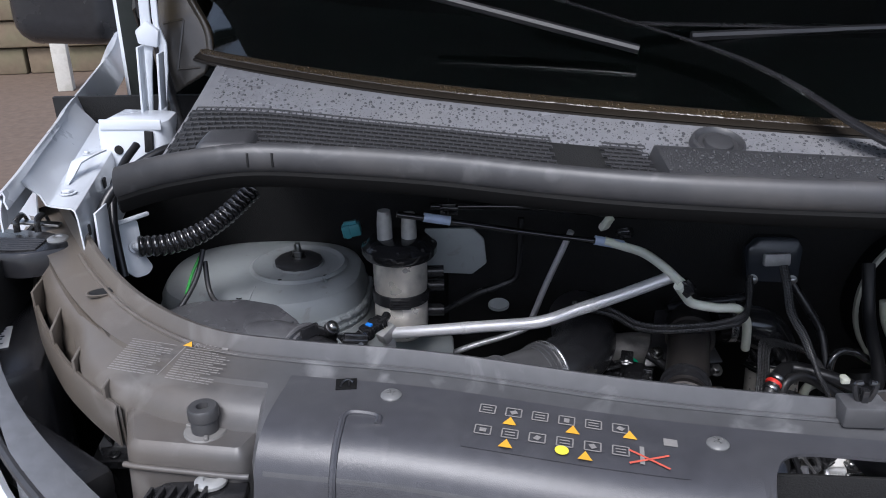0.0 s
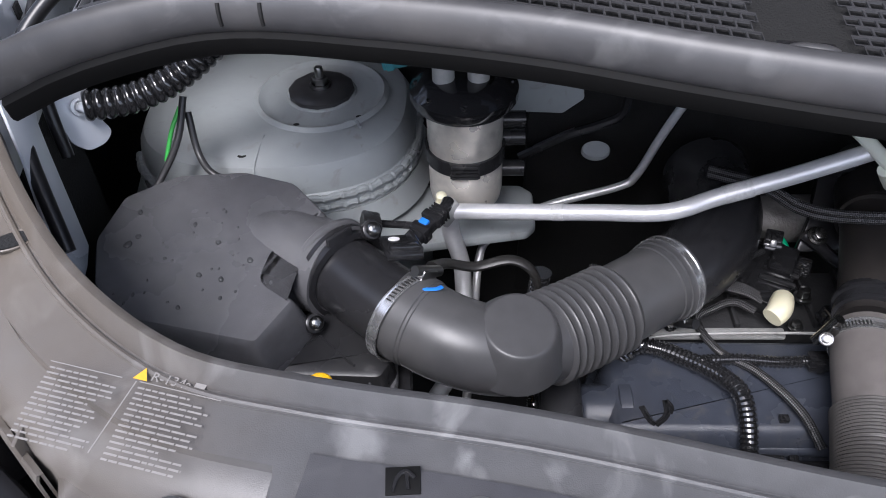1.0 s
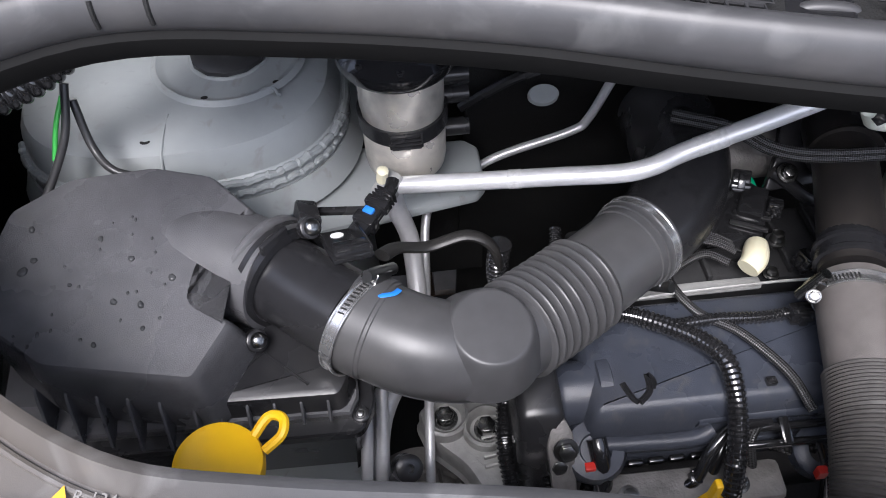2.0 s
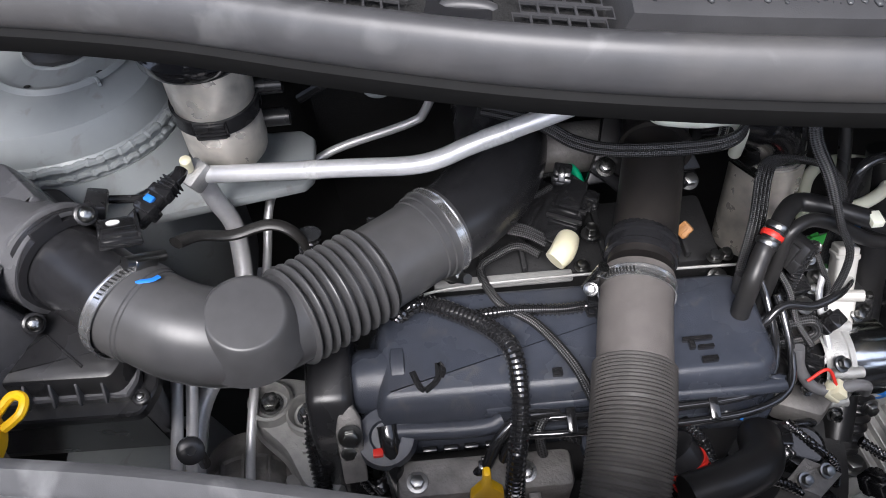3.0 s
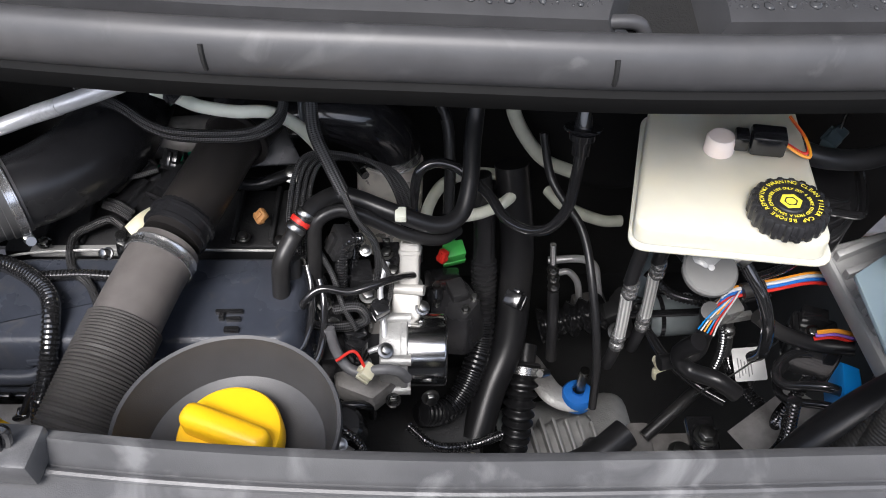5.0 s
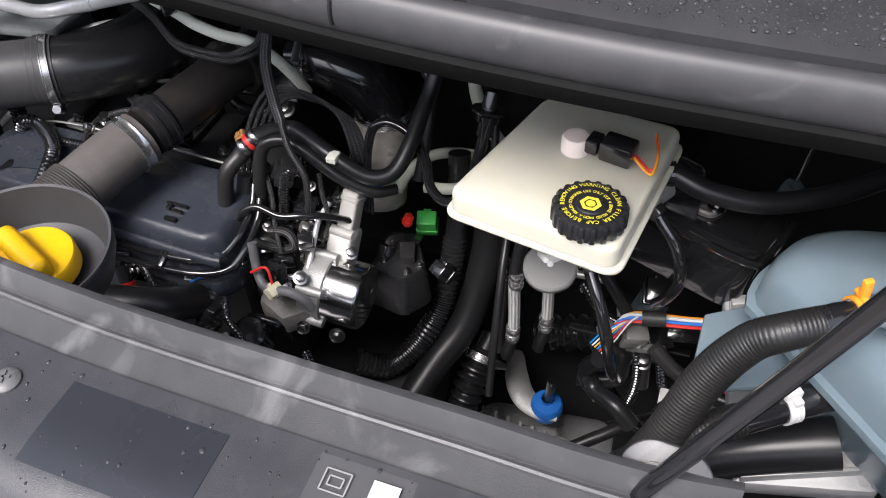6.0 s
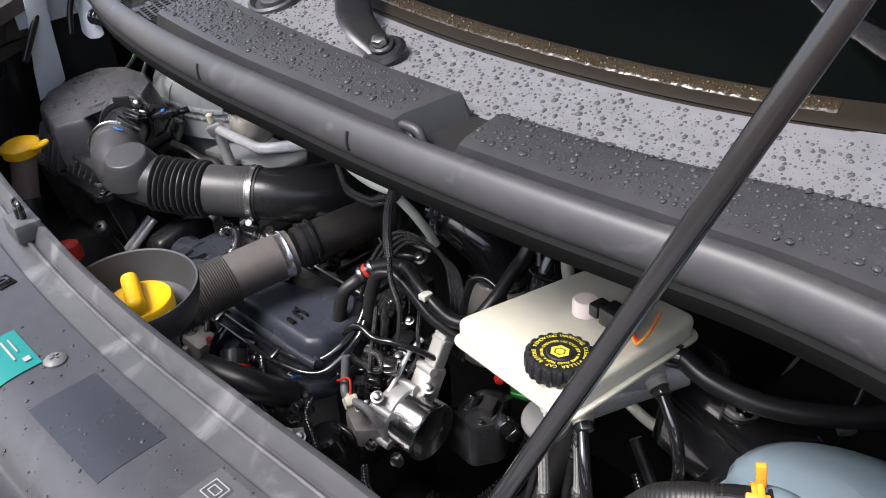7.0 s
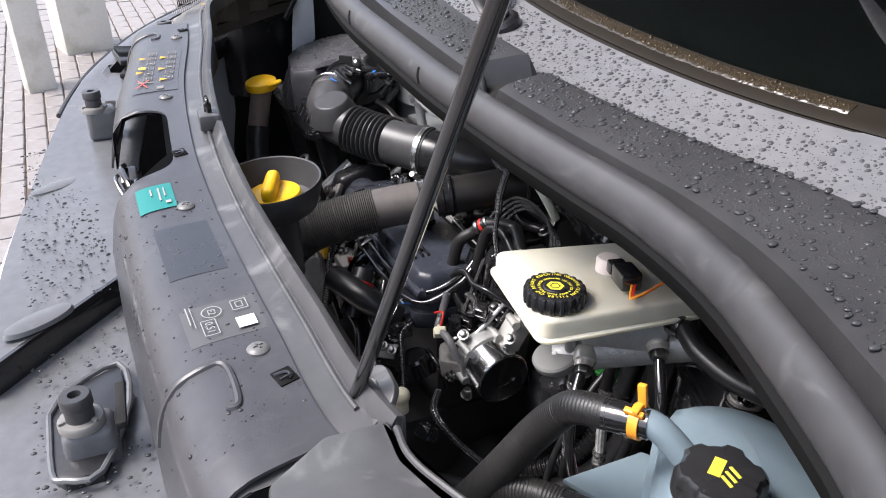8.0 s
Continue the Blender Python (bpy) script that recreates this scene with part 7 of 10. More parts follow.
def build_engine_front():
    # belt cover, bracket and head casting at the engine's front end
    bm = B()
    prism(bm, [(0.945, 0.62), (0.945, 0.795), (0.962, 0.835), (1.03, 0.855), (1.07, 0.84), (1.07, 0.62)], 0.055, 0.100, Matrix(((0, 0, 1, 0), (1, 0, 0, 0), (0, 1, 0, 0), (0, 0, 0, 1))), bevel=0.010, seg=3)
    part("belt_cover", bm, M_PLASTIC, engine, "black plastic belt cover")
    bm = B()
    prism(bm, [(-0.011, -0.045), (0.012, -0.045), (0.014, 0.02), (0.008, 0.036), (-0.006, 0.034), (-0.012, 0.01)], -0.004, 0.006, frame_to((0.093, 0.944, 0.795), (0.05, -0.8, 0.6)), bevel=0.002)
    lug = part("lug", bm, M_GRIME, engine, "grey cast bracket with two bolts")
    for x, z in ((0.096, 0.815), (0.091, 0.785)):
        bm = B()
        hexbolt(bm, frame_to((x, 0.938 - 0.001, z), (0.05, -0.8, 0.6)), 0.008, 0.007)
        part("bolt", bm, M_ZINC, lug)
    bm = B()
    block(bm, (0.175, 0.040, 0.115), pose(0.222, 0.915, 0.708, 6, 0, -1), 0.008)
    head = part("head_casting", bm, M_GRIME, engine, "grimy grey cast cylinder head")
    for k in range(3):
        bm = B()
        block(bm, (0.014, 0.020, 0.10), pose(0.165 + 0.052 * k, 0.895, 0.70, 4, 0, 0), 0.004)
        part("rib", bm, M_GRIME, head)
    for x in (0.155, 0.262):
        bm = B()
        hexbolt(bm, frame_to((x, 0.905, 0.766), (0, -0.2, 1)), 0.007, 0.007)
        part("bolt", bm, M_ZINC, head)


build_engine_front()

# ---------------------------------------------------------------- hoses and looms round the engine
def offset(pts, d):
    return [(x + d[0], y + d[1], z + d[2]) for x, y, z in pts]


HOSE_A = [(0.495, 1.020, 0.832), (0.500, 1.030, 0.873), (0.513, 1.050, 0.892), (0.524, 1.060, 0.907), (0.540, 1.080, 0.912), (0.558, 1.095, 0.909), (0.579, 1.090, 0.909),
          (0.622, 1.075, 0.900), (0.666, 1.075, 0.880), (0.693, 1.090, 0.882), (0.704, 1.120, 0.905), (0.707, 1.150, 0.928), (0.712, 1.180, 0.956), (0.72, 1.22, 1.02)]


def build_heater_hose():
    h = thing("heater_hose", "black rubber heater hose with a red ringed joint", "rubber hose")
    bm = B()
    tube(bm, HOSE_A, 0.0098, 16)
    part("hose", bm, M_HOSE, h)
    way = V(0.55, 0.55, 0.5)
    for d, r, m, n in ((0.0, 0.0112, M_RED, "ring"), (-0.009, 0.0112, M_ZINC, "hose_clip"), (0.009, 0.0112, M_ZINC, "hose_clip")):
        bm = B()
        p = V(0.522, 1.060, 0.905) + way.normalized() * d
        lathe(bm, [(0.009, -0.003), (r, -0.003), (r + 0.0008, 0), (r, 0.003), (0.009, 0.003)], frame_to(p, way), 24)
        part(n, bm, m, h, "red ring" if m is M_RED else "steel spring clip")
    bm = B()
    block(bm, (0.012, 0.016, 0.008), pose(0.628, 1.068, 0.905), 0.001)
    part("cable_tie", bm, M_PALE, h)
    return h


build_heater_hose()

FLAT = [(0.509, 1.060, 0.847), (0.516, 1.080, 0.900), (0.525, 1.110, 0.930), (0.540, 1.130, 0.932), (0.574, 1.140, 0.921), (0.609, 1.135, 0.908), (0.627, 1.125, 0.880), (0.634, 1.118, 0.84), (0.636, 1.11, 0.78)]


def build_flat_loom():
    h = thing("vacuum_lines", "bundle of ribbed black vacuum lines in an arch", "vacuum lines")
    for k in range(4):
        bm = B()
        d = (0.0055 * k - 0.008, 0.002 * k, -0.0045 * k + 0.006)
        tube(bm, offset(FLAT, d), 0.0030, 8)
        part("line", bm, M_BRAID, h)
    bm = B()
    tube(bm, [(0.506, 1.055, 0.853), (0.504, 1.045, 0.825), (0.503, 1.03, 0.80)], 0.0095, 12)
    part("sleeve", bm, M_RUBBER, h)
    return h


build_flat_loom()
pipe("wire_loom", [(0.542, 1.13, 1.06), (0.544, 1.110, 1.034), (0.546, 1.090, 1.003), (0.560, 1.070, 0.975), (0.571, 1.060, 0.948)], 0.0070, M_BRAID, "thick black braided wire loom", "wire loom", flat=0.7)
pipe("wire_loom", [(0.570, 1.061, 0.952), (0.582, 1.050, 0.920), (0.599, 1.045, 0.889), (0.602, 1.040, 0.857), (0.597, 1.035, 0.823)], 0.004, M_BRAID, "thin black braided wire loom", "wire loom")
pipe("breather_hose", [(0.528, 1.040, 0.80), (0.533, 1.050, 0.867), (0.539, 1.060, 0.902), (0.561, 1.070, 0.910), (0.585, 1.070, 0.903), (0.610, 1.070, 0.886), (0.635, 1.070, 0.870), (0.668, 1.080, 0.851), (0.69, 1.10, 0.845)], 0.0085, M_HOSE, "matt black breather hose", "rubber hose", flat=0.8)
pipe("return_line", [(0.497, 0.99, 0.787), (0.504, 1.000, 0.801), (0.520, 1.010, 0.829), (0.539, 1.020, 0.840), (0.570, 1.020, 0.834), (0.599, 1.030, 0.835), (0.622, 1.050, 0.822), (0.640, 1.070, 0.802)], 0.0045, M_PLASTIC_G, "thin glossy black return line", "fluid line")
pipe("wire_loom", [(0.581, 1.070, 0.866), (0.569, 1.060, 0.873), (0.562, 1.055, 0.860), (0.557, 1.050, 0.817), (0.555, 1.045, 0.781)], 0.006, M_CONDUIT, "corrugated matt black wire conduit", "wire loom", radius=corrugated(0.0058, 0.0014, 0.0042), step=0.001)
pipe("wire_loom", [(0.515, 1.010, 0.797), (0.536, 1.010, 0.785), (0.569, 1.010, 0.786), (0.585, 1.015, 0.792), (0.576, 1.020, 0.807), (0.550, 1.020, 0.803)], 0.006, M_BRAID, "looped black braided wire loom", "wire loom")
pipe("wire_loom", [(0.53, 1.045, 0.85), (0.536, 1.05, 0.82), (0.54, 1.05, 0.78)], 0.004, M_BRAID, "thin black braided wire loom", "wire loom")
pipe("metal_line", [(0.608, 1.075, 0.82), (0.600, 1.055, 0.802), (0.601, 1.035, 0.785), (0.604, 1.010, 0.768), (0.601, 1.000, 0.760), (0.590, 0.996, 0.757), (0.571, 0.988, 0.757)], 0.0036, M_ALU, "bent bright metal line", "metal pipe")
pipe("servo_hose", [(0.638, 1.126, 0.835), (0.640, 1.131, 0.868), (0.646, 1.140, 0.897), (0.662, 1.146, 0.907), (0.684, 1.146, 0.903), (0.703, 1.138, 0.894), (0.725, 1.116, 0.885), (0.742, 1.084, 0.880), (0.765, 1.062, 0.884), (0.786, 1.051, 0.899), (0.802, 1.052, 0.928), (0.809, 1.064, 0.968), (0.812, 1.074, 0.992)], 0.0060, M_PLASTIC_G, "glossy black servo vacuum hose", "vacuum hose")
pipe("air_tube", [(0.388, 1.120, 1.036), (0.405, 1.135, 1.012), (0.42, 1.142, 0.996), (0.455, 1.142, 0.988), (0.49, 1.146, 0.983), (0.512, 1.160, 0.955), (0.524, 1.178, 0.918), (0.53, 1.19, 0.89)], 0.0072, M_PALE, "bent pale plastic tube", "plastic tube")
pipe("air_tube", [(0.30, 1.225, 1.066), (0.33, 1.222, 1.057), (0.355, 1.20, 1.055), (0.375, 1.16, 1.050), (0.394, 1.122, 1.038)], 0.0070, M_PALE, "bent pale plastic tube", "plastic tube")
pipe("fuel_line", [(-0.02, 1.20, 1.125), (0.08, 1.21, 1.105), (0.20, 1.222, 1.08), (0.31, 1.226, 1.062)], 0.0048, M_PLASTIC_G, "black fuel line below the scuttle", "fluid line")
pipe("line_sleeve", [(0.285, 1.2265, 1.067), (0.33, 1.2255, 1.058)], 0.0075, material("blue-white sleeve", (0.42, 0.5, 0.68), 0.4), "pale blue sleeve on the fuel line", "sleeve")
for k in range(2):
    pipe("wire_loom", offset([(0.256, 1.220, 0.960), (0.310, 1.190, 0.961), (0.346, 1.170, 0.948), (0.384, 1.150, 0.951), (0.453, 1.130, 0.965), (0.488, 1.120, 0.982), (0.505, 1.140, 0.99), (0.51, 1.16, 1.03)], (0, 0.004, -0.008 * k)), 0.0045, M_BRAID, "black braided loom slung under the scuttle", "wire loom")
pipe("wire_loom", [(0.135, 1.06, 0.80), (0.158, 1.057, 0.843), (0.178, 1.062, 0.843), (0.215, 1.042, 0.845), (0.245, 1.015, 0.850), (0.260, 0.986, 0.850), (0.260, 0.94, 0.822), (0.250, 0.896, 0.776), (0.25, 0.87, 0.66)], 0.0085, M_CONDUIT, "corrugated glossy black engine loom", "wire loom", radius=corrugated(0.0082, 0.0018, 0.0052), step=0.0013)
pipe("wire_loom", [(0.225, 1.045, 0.838), (0.27, 1.046, 0.8395), (0.32, 1.043, 0.838), (0.36, 1.045, 0.84)], 0.006, M_CONDUIT, "corrugated glossy black engine loom", "wire loom", radius=corrugated(0.0055, 0.0014, 0.0044), step=0.0011)
pipe("wire_loom", [(0.305, 1.11, 0.845), (0.285, 1.125, 0.845), (0.262, 1.122, 0.838), (0.241, 1.108, 0.832), (0.255, 1.06, 0.836), (0.288, 1.026, 0.841), (0.315, 0.975, 0.845), (0.33, 0.94, 0.83)], 0.005, M_BRAID, "thin black braided wire loom", "wire loom")
pipe("ground_cable", [(0.310, 1.235, 0.815), (0.318, 1.25, 0.835), (0.335, 1.25, 0.846), (0.352, 1.24, 0.850), (0.366, 1.225, 0.846), (0.372, 1.205, 0.835)], 0.0045, M_GREEN_WIRE, "bright green cable behind the engine", "cable")
pipe("wire_loom", [(-0.055, 1.10, 0.93), (-0.04, 1.12, 0.915), (-0.01, 1.13, 0.90), (0.03, 1.135, 0.905), (0.055, 1.13, 0.89), (0.065, 1.135, 0.84)], 0.0085, M_SLEEVE, "taped grey-black loom to the airflow meter", "wire loom", flat=0.6)
pipe("wire_loom", [(0.065, 1.14, 0.88), (0.062, 1.135, 0.84), (0.07, 1.12, 0.78), (0.08, 1.10, 0.70)], 0.011, M_CONDUIT, "corrugated glossy black wire conduit", "wire loom", radius=corrugated(0.0105, 0.0018, 0.006), step=0.0015)
pipe("wire_loom", [(0.13, 1.17, 0.86), (0.125, 1.15, 0.85), (0.10, 1.12, 0.83), (0.08, 1.1, 0.82)], 0.006, M_CONDUIT, "corrugated glossy black wire conduit", "wire loom", radius=corrugated(0.0055, 0.0014, 0.0045), step=0.0011)
pipe("wire_loom", [(-0.325, 1.235, 1.04), (-0.318, 1.215, 1.0), (-0.30, 1.195, 0.985), (-0.27, 1.19, 0.975)], 0.004, M_RUBBER, "taped black wires beside the strut tower", "wire loom")
pipe("wire_loom", [(-0.325, 1.235, 1.06), (-0.335, 1.21, 1.02), (-0.36, 1.18, 0.98), (-0.40, 1.12, 0.93)], 0.004, M_RUBBER, "taped black wires beside the strut tower", "wire loom")
pipe("wire_loom", [(-0.33, 1.23, 1.05), (-0.34, 1.215, 1.03), (-0.35, 1.20, 1.0)], 0.0025, M_GREEN, "green wire beside the strut tower", "wire")
pipe("hose_boot", [(-0.398, 1.163, 1.096), (-0.36, 1.180, 1.092), (-0.32, 1.205, 1.098), (-0.285, 1.235, 1.115), (-0.25, 1.28, 1.14)], 0.015, M_PLASTIC_G, "corrugated black rubber boot", "rubber boot", seg=22, radius=lambda s, ln: 0.0128 + 0.0034 * abs(math.sin(s * 320)) ** 0.6, step=0.0009)
pipe("bonnet_cable", [(-0.30, 1.22, 1.235), (-0.345, 1.18, 1.235), (-0.39, 1.14, 1.21), (-0.415, 1.10, 1.17), (-0.405, 1.06, 1.12), (-0.37, 1.0, 1.05)], 0.007, M_HOSE, "black cable down the wing rail", "cable")


def build_coil():
    c = thing("injector_plug", "black engine sensor block with a cream plug", "engine sensor")
    bm = B()
    block(bm, (0.055, 0.075, 0.03), pose(0.335, 1.165, 0.835, 12, 0, -28), 0.005)
    part("body", bm, M_PLASTIC_G, c)
    bm = B()
    block(bm, (0.03, 0.04, 0.02), pose(0.352, 1.18, 0.853, 12, 0, -28), 0.004)
    part("lid", bm, M_PLASTIC_G, c)
    bm = B()
    block(bm, (0.022, 0.05, 0.016), pose(0.30, 1.165, 0.845, 10, 0, -35), 0.003)
    part("socket", bm, M_PLASTIC_G, c)
    for k in range(4):
        bm = B()
        block(bm, (0.04, 0.004, 0.006), pose(0.338 + 0.008 * k, 1.15 + 0.014 * k, 0.853, 12, 0, -28), 0.001)
        part("rib", bm, M_PLASTIC, c)
    bm = B()
    tube(bm, [(0.318, 1.096, 0.850), (0.328, 1.105, 0.853), (0.338, 1.125, 0.850)], 0.0125, 18, 4, radius=lambda s, ln: 0.0120 + 0.0018 * math.sin(s / ln * 3))
    part("plug", bm, M_CREAM, c, "cream nylon plug")
    for k in range(3):
        bm = B()
        tube(bm, [(0.312, 1.118 + 0.006 * k, 0.852), (0.295, 1.128 + 0.006 * k, 0.856), (0.275, 1.14 + 0.006 * k, 0.852)], 0.0035, 8)
        part("wire", bm, M_BRAID, c)
    bm = B()
    hexbolt(bm, pose(0.365, 1.135, 0.84), 0.007, 0.012)
    part("bolt", bm, M_ZINC, c)
    return c


build_coil()


M_ORANGE_D = material("dull orange plastic", (0.45, 0.22, 0.08), 0.5)


def plug(name, p, way, size, mat, label, twist=0):
    """A wiring connector: stepped body with a latch."""
    ob = thing(name, label, "connector", "connectors")
    m = frame_to(p, way) @ pose(0, 0, 0, 0, 0, twist)
    bm = B()
    block(bm, size, m, 0.002)
    block(bm, (size[0] * 1.12, size[1] * 1.12, size[2] * 0.3), m @ pose(0, 0, -size[2] * 0.2), 0.0015)
    part("shell", bm, mat, ob)
    bm = B()
    block(bm, (size[0] * 0.4, size[1] * 0.3, size[2] * 0.7), m @ pose(0, size[1] * 0.6, 0), 0.001)
    part("latch", bm, mat, ob)
    return ob


plug("connector", (0.672, 1.165, 0.725), (0.3, 0.3, 0.9), (0.012, 0.010, 0.018), M_RED, "small connector with a red lock")
plug("connector", (0.655, 1.12, 0.83), (0.1, 0.2, 1), (0.012, 0.010, 0.022), M_BLUE, "small blue wiring connector")
plug("connector", (0.587, 0.954, 0.775), (0.5, -0.2, 0.8), (0.018, 0.014, 0.018), M_CREAM, "cream wiring connector with red wires")
plug("connector", (0.573, 0.985, 0.77), (0.1, 0.2, 1), (0.022, 0.016, 0.03), M_PLASTIC_G, "small glossy black wiring connector")
plug("connector", (0.462, 1.12, 0.852), (0.6, 0.2, 0.6), (0.014, 0.008, 0.016), M_ORANGE_D, "small orange wiring connector", 20)
plug("connector", (0.352, 1.038, 0.845), (0, 0.1, 1), (0.022, 0.016, 0.018), M_PLASTIC_G, "small glossy black wiring connector")
plug("connector", (0.56, 1.065, 0.865), (0.4, 0.2, 0.9), (0.026, 0.02, 0.034), M_PLASTIC, "small glossy black wiring connector")
plug("connector", (-0.10, 1.31, 1.06), (1, 0, 0.2), (0.02, 0.02, 0.03), material("teal connector", (0.05, 0.22, 0.25), 0.4), "dark teal wiring connector")
for p, q in (((0.555, 0.96, 0.79), (0.587, 0.954, 0.78)),):
    pipe("wire", [p, (0.575, 0.965, 0.80), q], 0.0018, M_RED, "short red wire at a plug", "wire")
pipe("wire_sleeve", [(0.548, 0.985, 0.815), (0.553, 0.975, 0.79), (0.565, 0.962, 0.775), (0.58, 0.955, 0.772)], 0.006, material("grey heat-shrink", (0.12, 0.12, 0.125), 0.4), "grey heat-shrink sleeve on wires", "sleeve")
pipe("wire_sleeve", [(0.592, 0.955, 0.777), (0.608, 0.956, 0.778), (0.622, 0.958, 0.770), (0.63, 0.962, 0.75)], 0.006, material("grey tube", (0.15, 0.15, 0.155), 0.42), "grey heat-shrink sleeve on wires", "sleeve")


def build_front_sensors():
    # plugs along the front of the engine
    for x, y, z in ((0.13, 0.941, 0.765), (0.345, 0.91, 0.765)):
        s = thing("injector", "black injector plug with a red lock", "injector", "injectors")
        bm = B()
        lathe(bm, [(0.026, -0.012), (0.026, 0.004), (0.021, 0.008), (0.013, 0.009)], pose(x, y + 0.012, z + 0.012, 18), 24)
        part("seat", bm, M_VALVE, s)
        bm = B()
        tube(bm, [(x, y + 0.012, z + 0.034), (x + 0.002, y - 0.006, z + 0.022), (x + 0.004, y - 0.022, z - 0.01), (x + 0.008, y - 0.03, z - 0.07)], 0.010, 14)
        part("plug", bm, M_PLASTIC_G, s)
        bm = B()
        block(bm, (0.010, 0.008, 0.014), pose(x - 0.010, y - 0.012, z + 0.020), 0.001)
        part("lock", bm, M_RED, s, "red lock tab")
    pipe("fluid_line", [(0.15, 0.905, 0.72), (0.20, 0.90, 0.715), (0.23, 0.905, 0.73), (0.245, 0.925, 0.77), (0.262, 0.945, 0.785), (0.29, 0.95, 0.79)], 0.006, M_PLASTIC_G, "black fluid line along the engine's front", "fluid line")
    pipe("cable_duct", [(0.105, 1.04, 0.80), (0.095, 1.02, 0.79), (0.092, 0.99, 0.775), (0.11, 0.95, 0.745)], 0.008, M_PLASTIC_G, "curved glossy black cable duct", "cable duct", flat=0.6)
    bm = B()
    prism(bm, [(0.085, 1.035), (0.112, 1.035), (0.115, 0.995), (0.088, 0.99)], 0.715, 0.735, bevel=0.004)
    s = solid("bolt_plate", bm, M_CAST, "cast metal plate with two bolts", "metal plate")
    for p in ((0.097, 1.024, 0.735), (0.10, 1.004, 0.735)):
        bm = B()
        hexbolt(bm, pose(*p), 0.008, 0.008)
        part("bolt", bm, M_ZINC, s)
    # red-banded plug and hose beside the boost hose
    h = thing("vacuum_plug", "black hose plug with red bands", "hose plug")
    bm = B()
    tube(bm, [(0.40, 0.90, 0.80), (0.415, 0.885, 0.78), (0.435, 0.86, 0.74)], 0.02, 20)
    part("plug", bm, M_PLASTIC, h)
    for k in range(2):
        bm = B()
        lathe(bm, [(0.019, -0.003), (0.0215, -0.003), (0.0215, 0.003), (0.019, 0.003)], frame_to((0.412 + 0.007 * k, 0.889 - 0.009 * k, 0.785 - 0.012 * k), (0.4, -0.5, -0.7)), 24)
        part("band", bm, M_RED, h, "red band")


build_front_sensors()


def build_egr():
    e = thing("exhaust_cooler", "black ducting with a steel clamp behind the engine", "duct")
    bm = B()
    tube(bm, [(0.490, 1.228, 0.912), (0.530, 1.232, 0.912), (0.575, 1.240, 0.895), (0.603, 1.248, 0.858), (0.608, 1.248, 0.81), (0.606, 1.235, 0.74)], 0.036, 28, 8, radius=lambda s, ln: 0.026 + 0.012 * min(1, s / 0.08))
    part("elbow", bm, M_PLASTIC_G, e)
    clamp(e, (0.606, 1.249, 0.834), (0.1, 0.0, -1), 0.0385, 0.012, (-0.9, -0.5, 0))
    clamp(e, (0.512, 1.230, 0.9125), (1, 0.1, -0.02), 0.029, 0.012, (0, -0.6, 0.8))
    bm = B()
    tube(bm, [(0.606, 1.247, 0.824), (0.604, 1.237, 0.78), (0.60, 1.22, 0.70)], 0.043, 28, 4)
    part("flange_pipe", bm, M_STEEL, e, "brown-grey steel flange pipe")
    return e


build_egr()


def build_manifold():
    m = thing("intake_manifold", "dark intake manifold with bolts and bright castings", "manifold")
    bm = B()
    block(bm, (0.10, 0.14, 0.10), pose(0.565, 1.06, 0.70, 0, 0, 5), 0.015)
    part("body", bm, M_PLASTIC, m)
    for p in ((0.585, 1.075, 0.84), (0.595, 1.065, 0.80), (0.55, 1.03, 0.76), (0.575, 0.975, 0.742), (0.60, 0.985, 0.73)):
        bm = B()
        hexbolt(bm, frame_to(p, (0.1, -0.5, 0.85)), 0.0046, 0.006)
        part("bolt", bm, M_GRIME if p[0] > 0.64 else M_ZINC, m)
    bm = B()
    prism(bm, [(0.535, 1.03), (0.60, 1.02), (0.62, 0.98), (0.59, 0.95), (0.545, 0.97)], 0.69, 0.725, bevel=0.008)
    part("casting", bm, M_GRIME, m, "grimy cast metal")
    for (x, y, z), (a, b, c), turn in (((0.572, 1.072, 0.79), (0.028, 0.030, 0.050), 12), ((0.600, 1.062, 0.775), (0.022, 0.040, 0.030), -8), ((0.556, 1.045, 0.775), (0.020, 0.026, 0.034), 20)):
        bm = B()
        block(bm, (a, b, c), pose(x, y, z, 8, 12, turn), 0.004)
        block(bm, (a * 1.3, b * 0.4, c * 0.3), pose(x, y - 0.006, z + c * 0.3, 8, 12, turn), 0.002)
        part("valve_body", bm, M_PLASTIC_G, m)
    bm = B()
    lathe(bm, [(0.024, 0), (0.024, 0.03), (0.02, 0.034), (0, 0.034)], frame_to((0.56, 0.93, 0.69), (-0.1, -0.3, 1)), 24)
    part("cap", bm, M_PLASTIC_G, m)
    bm = B()
    prism(bm, [(0.495, 0.91), (0.53, 0.905), (0.535, 0.93), (0.50, 0.94)], 0.74, 0.765, bevel=0.003)
    part("bracket", bm, M_PLASTIC_G, m)
    return m


build_manifold()
pipe("intake_duct", [(0.40, 0.85, 0.80), (0.44, 0.86, 0.80), (0.48, 0.88, 0.79), (0.50, 0.92, 0.76)], 0.021, M_HOSE, "black rubber duct behind the oil filler", "duct", seg=20)


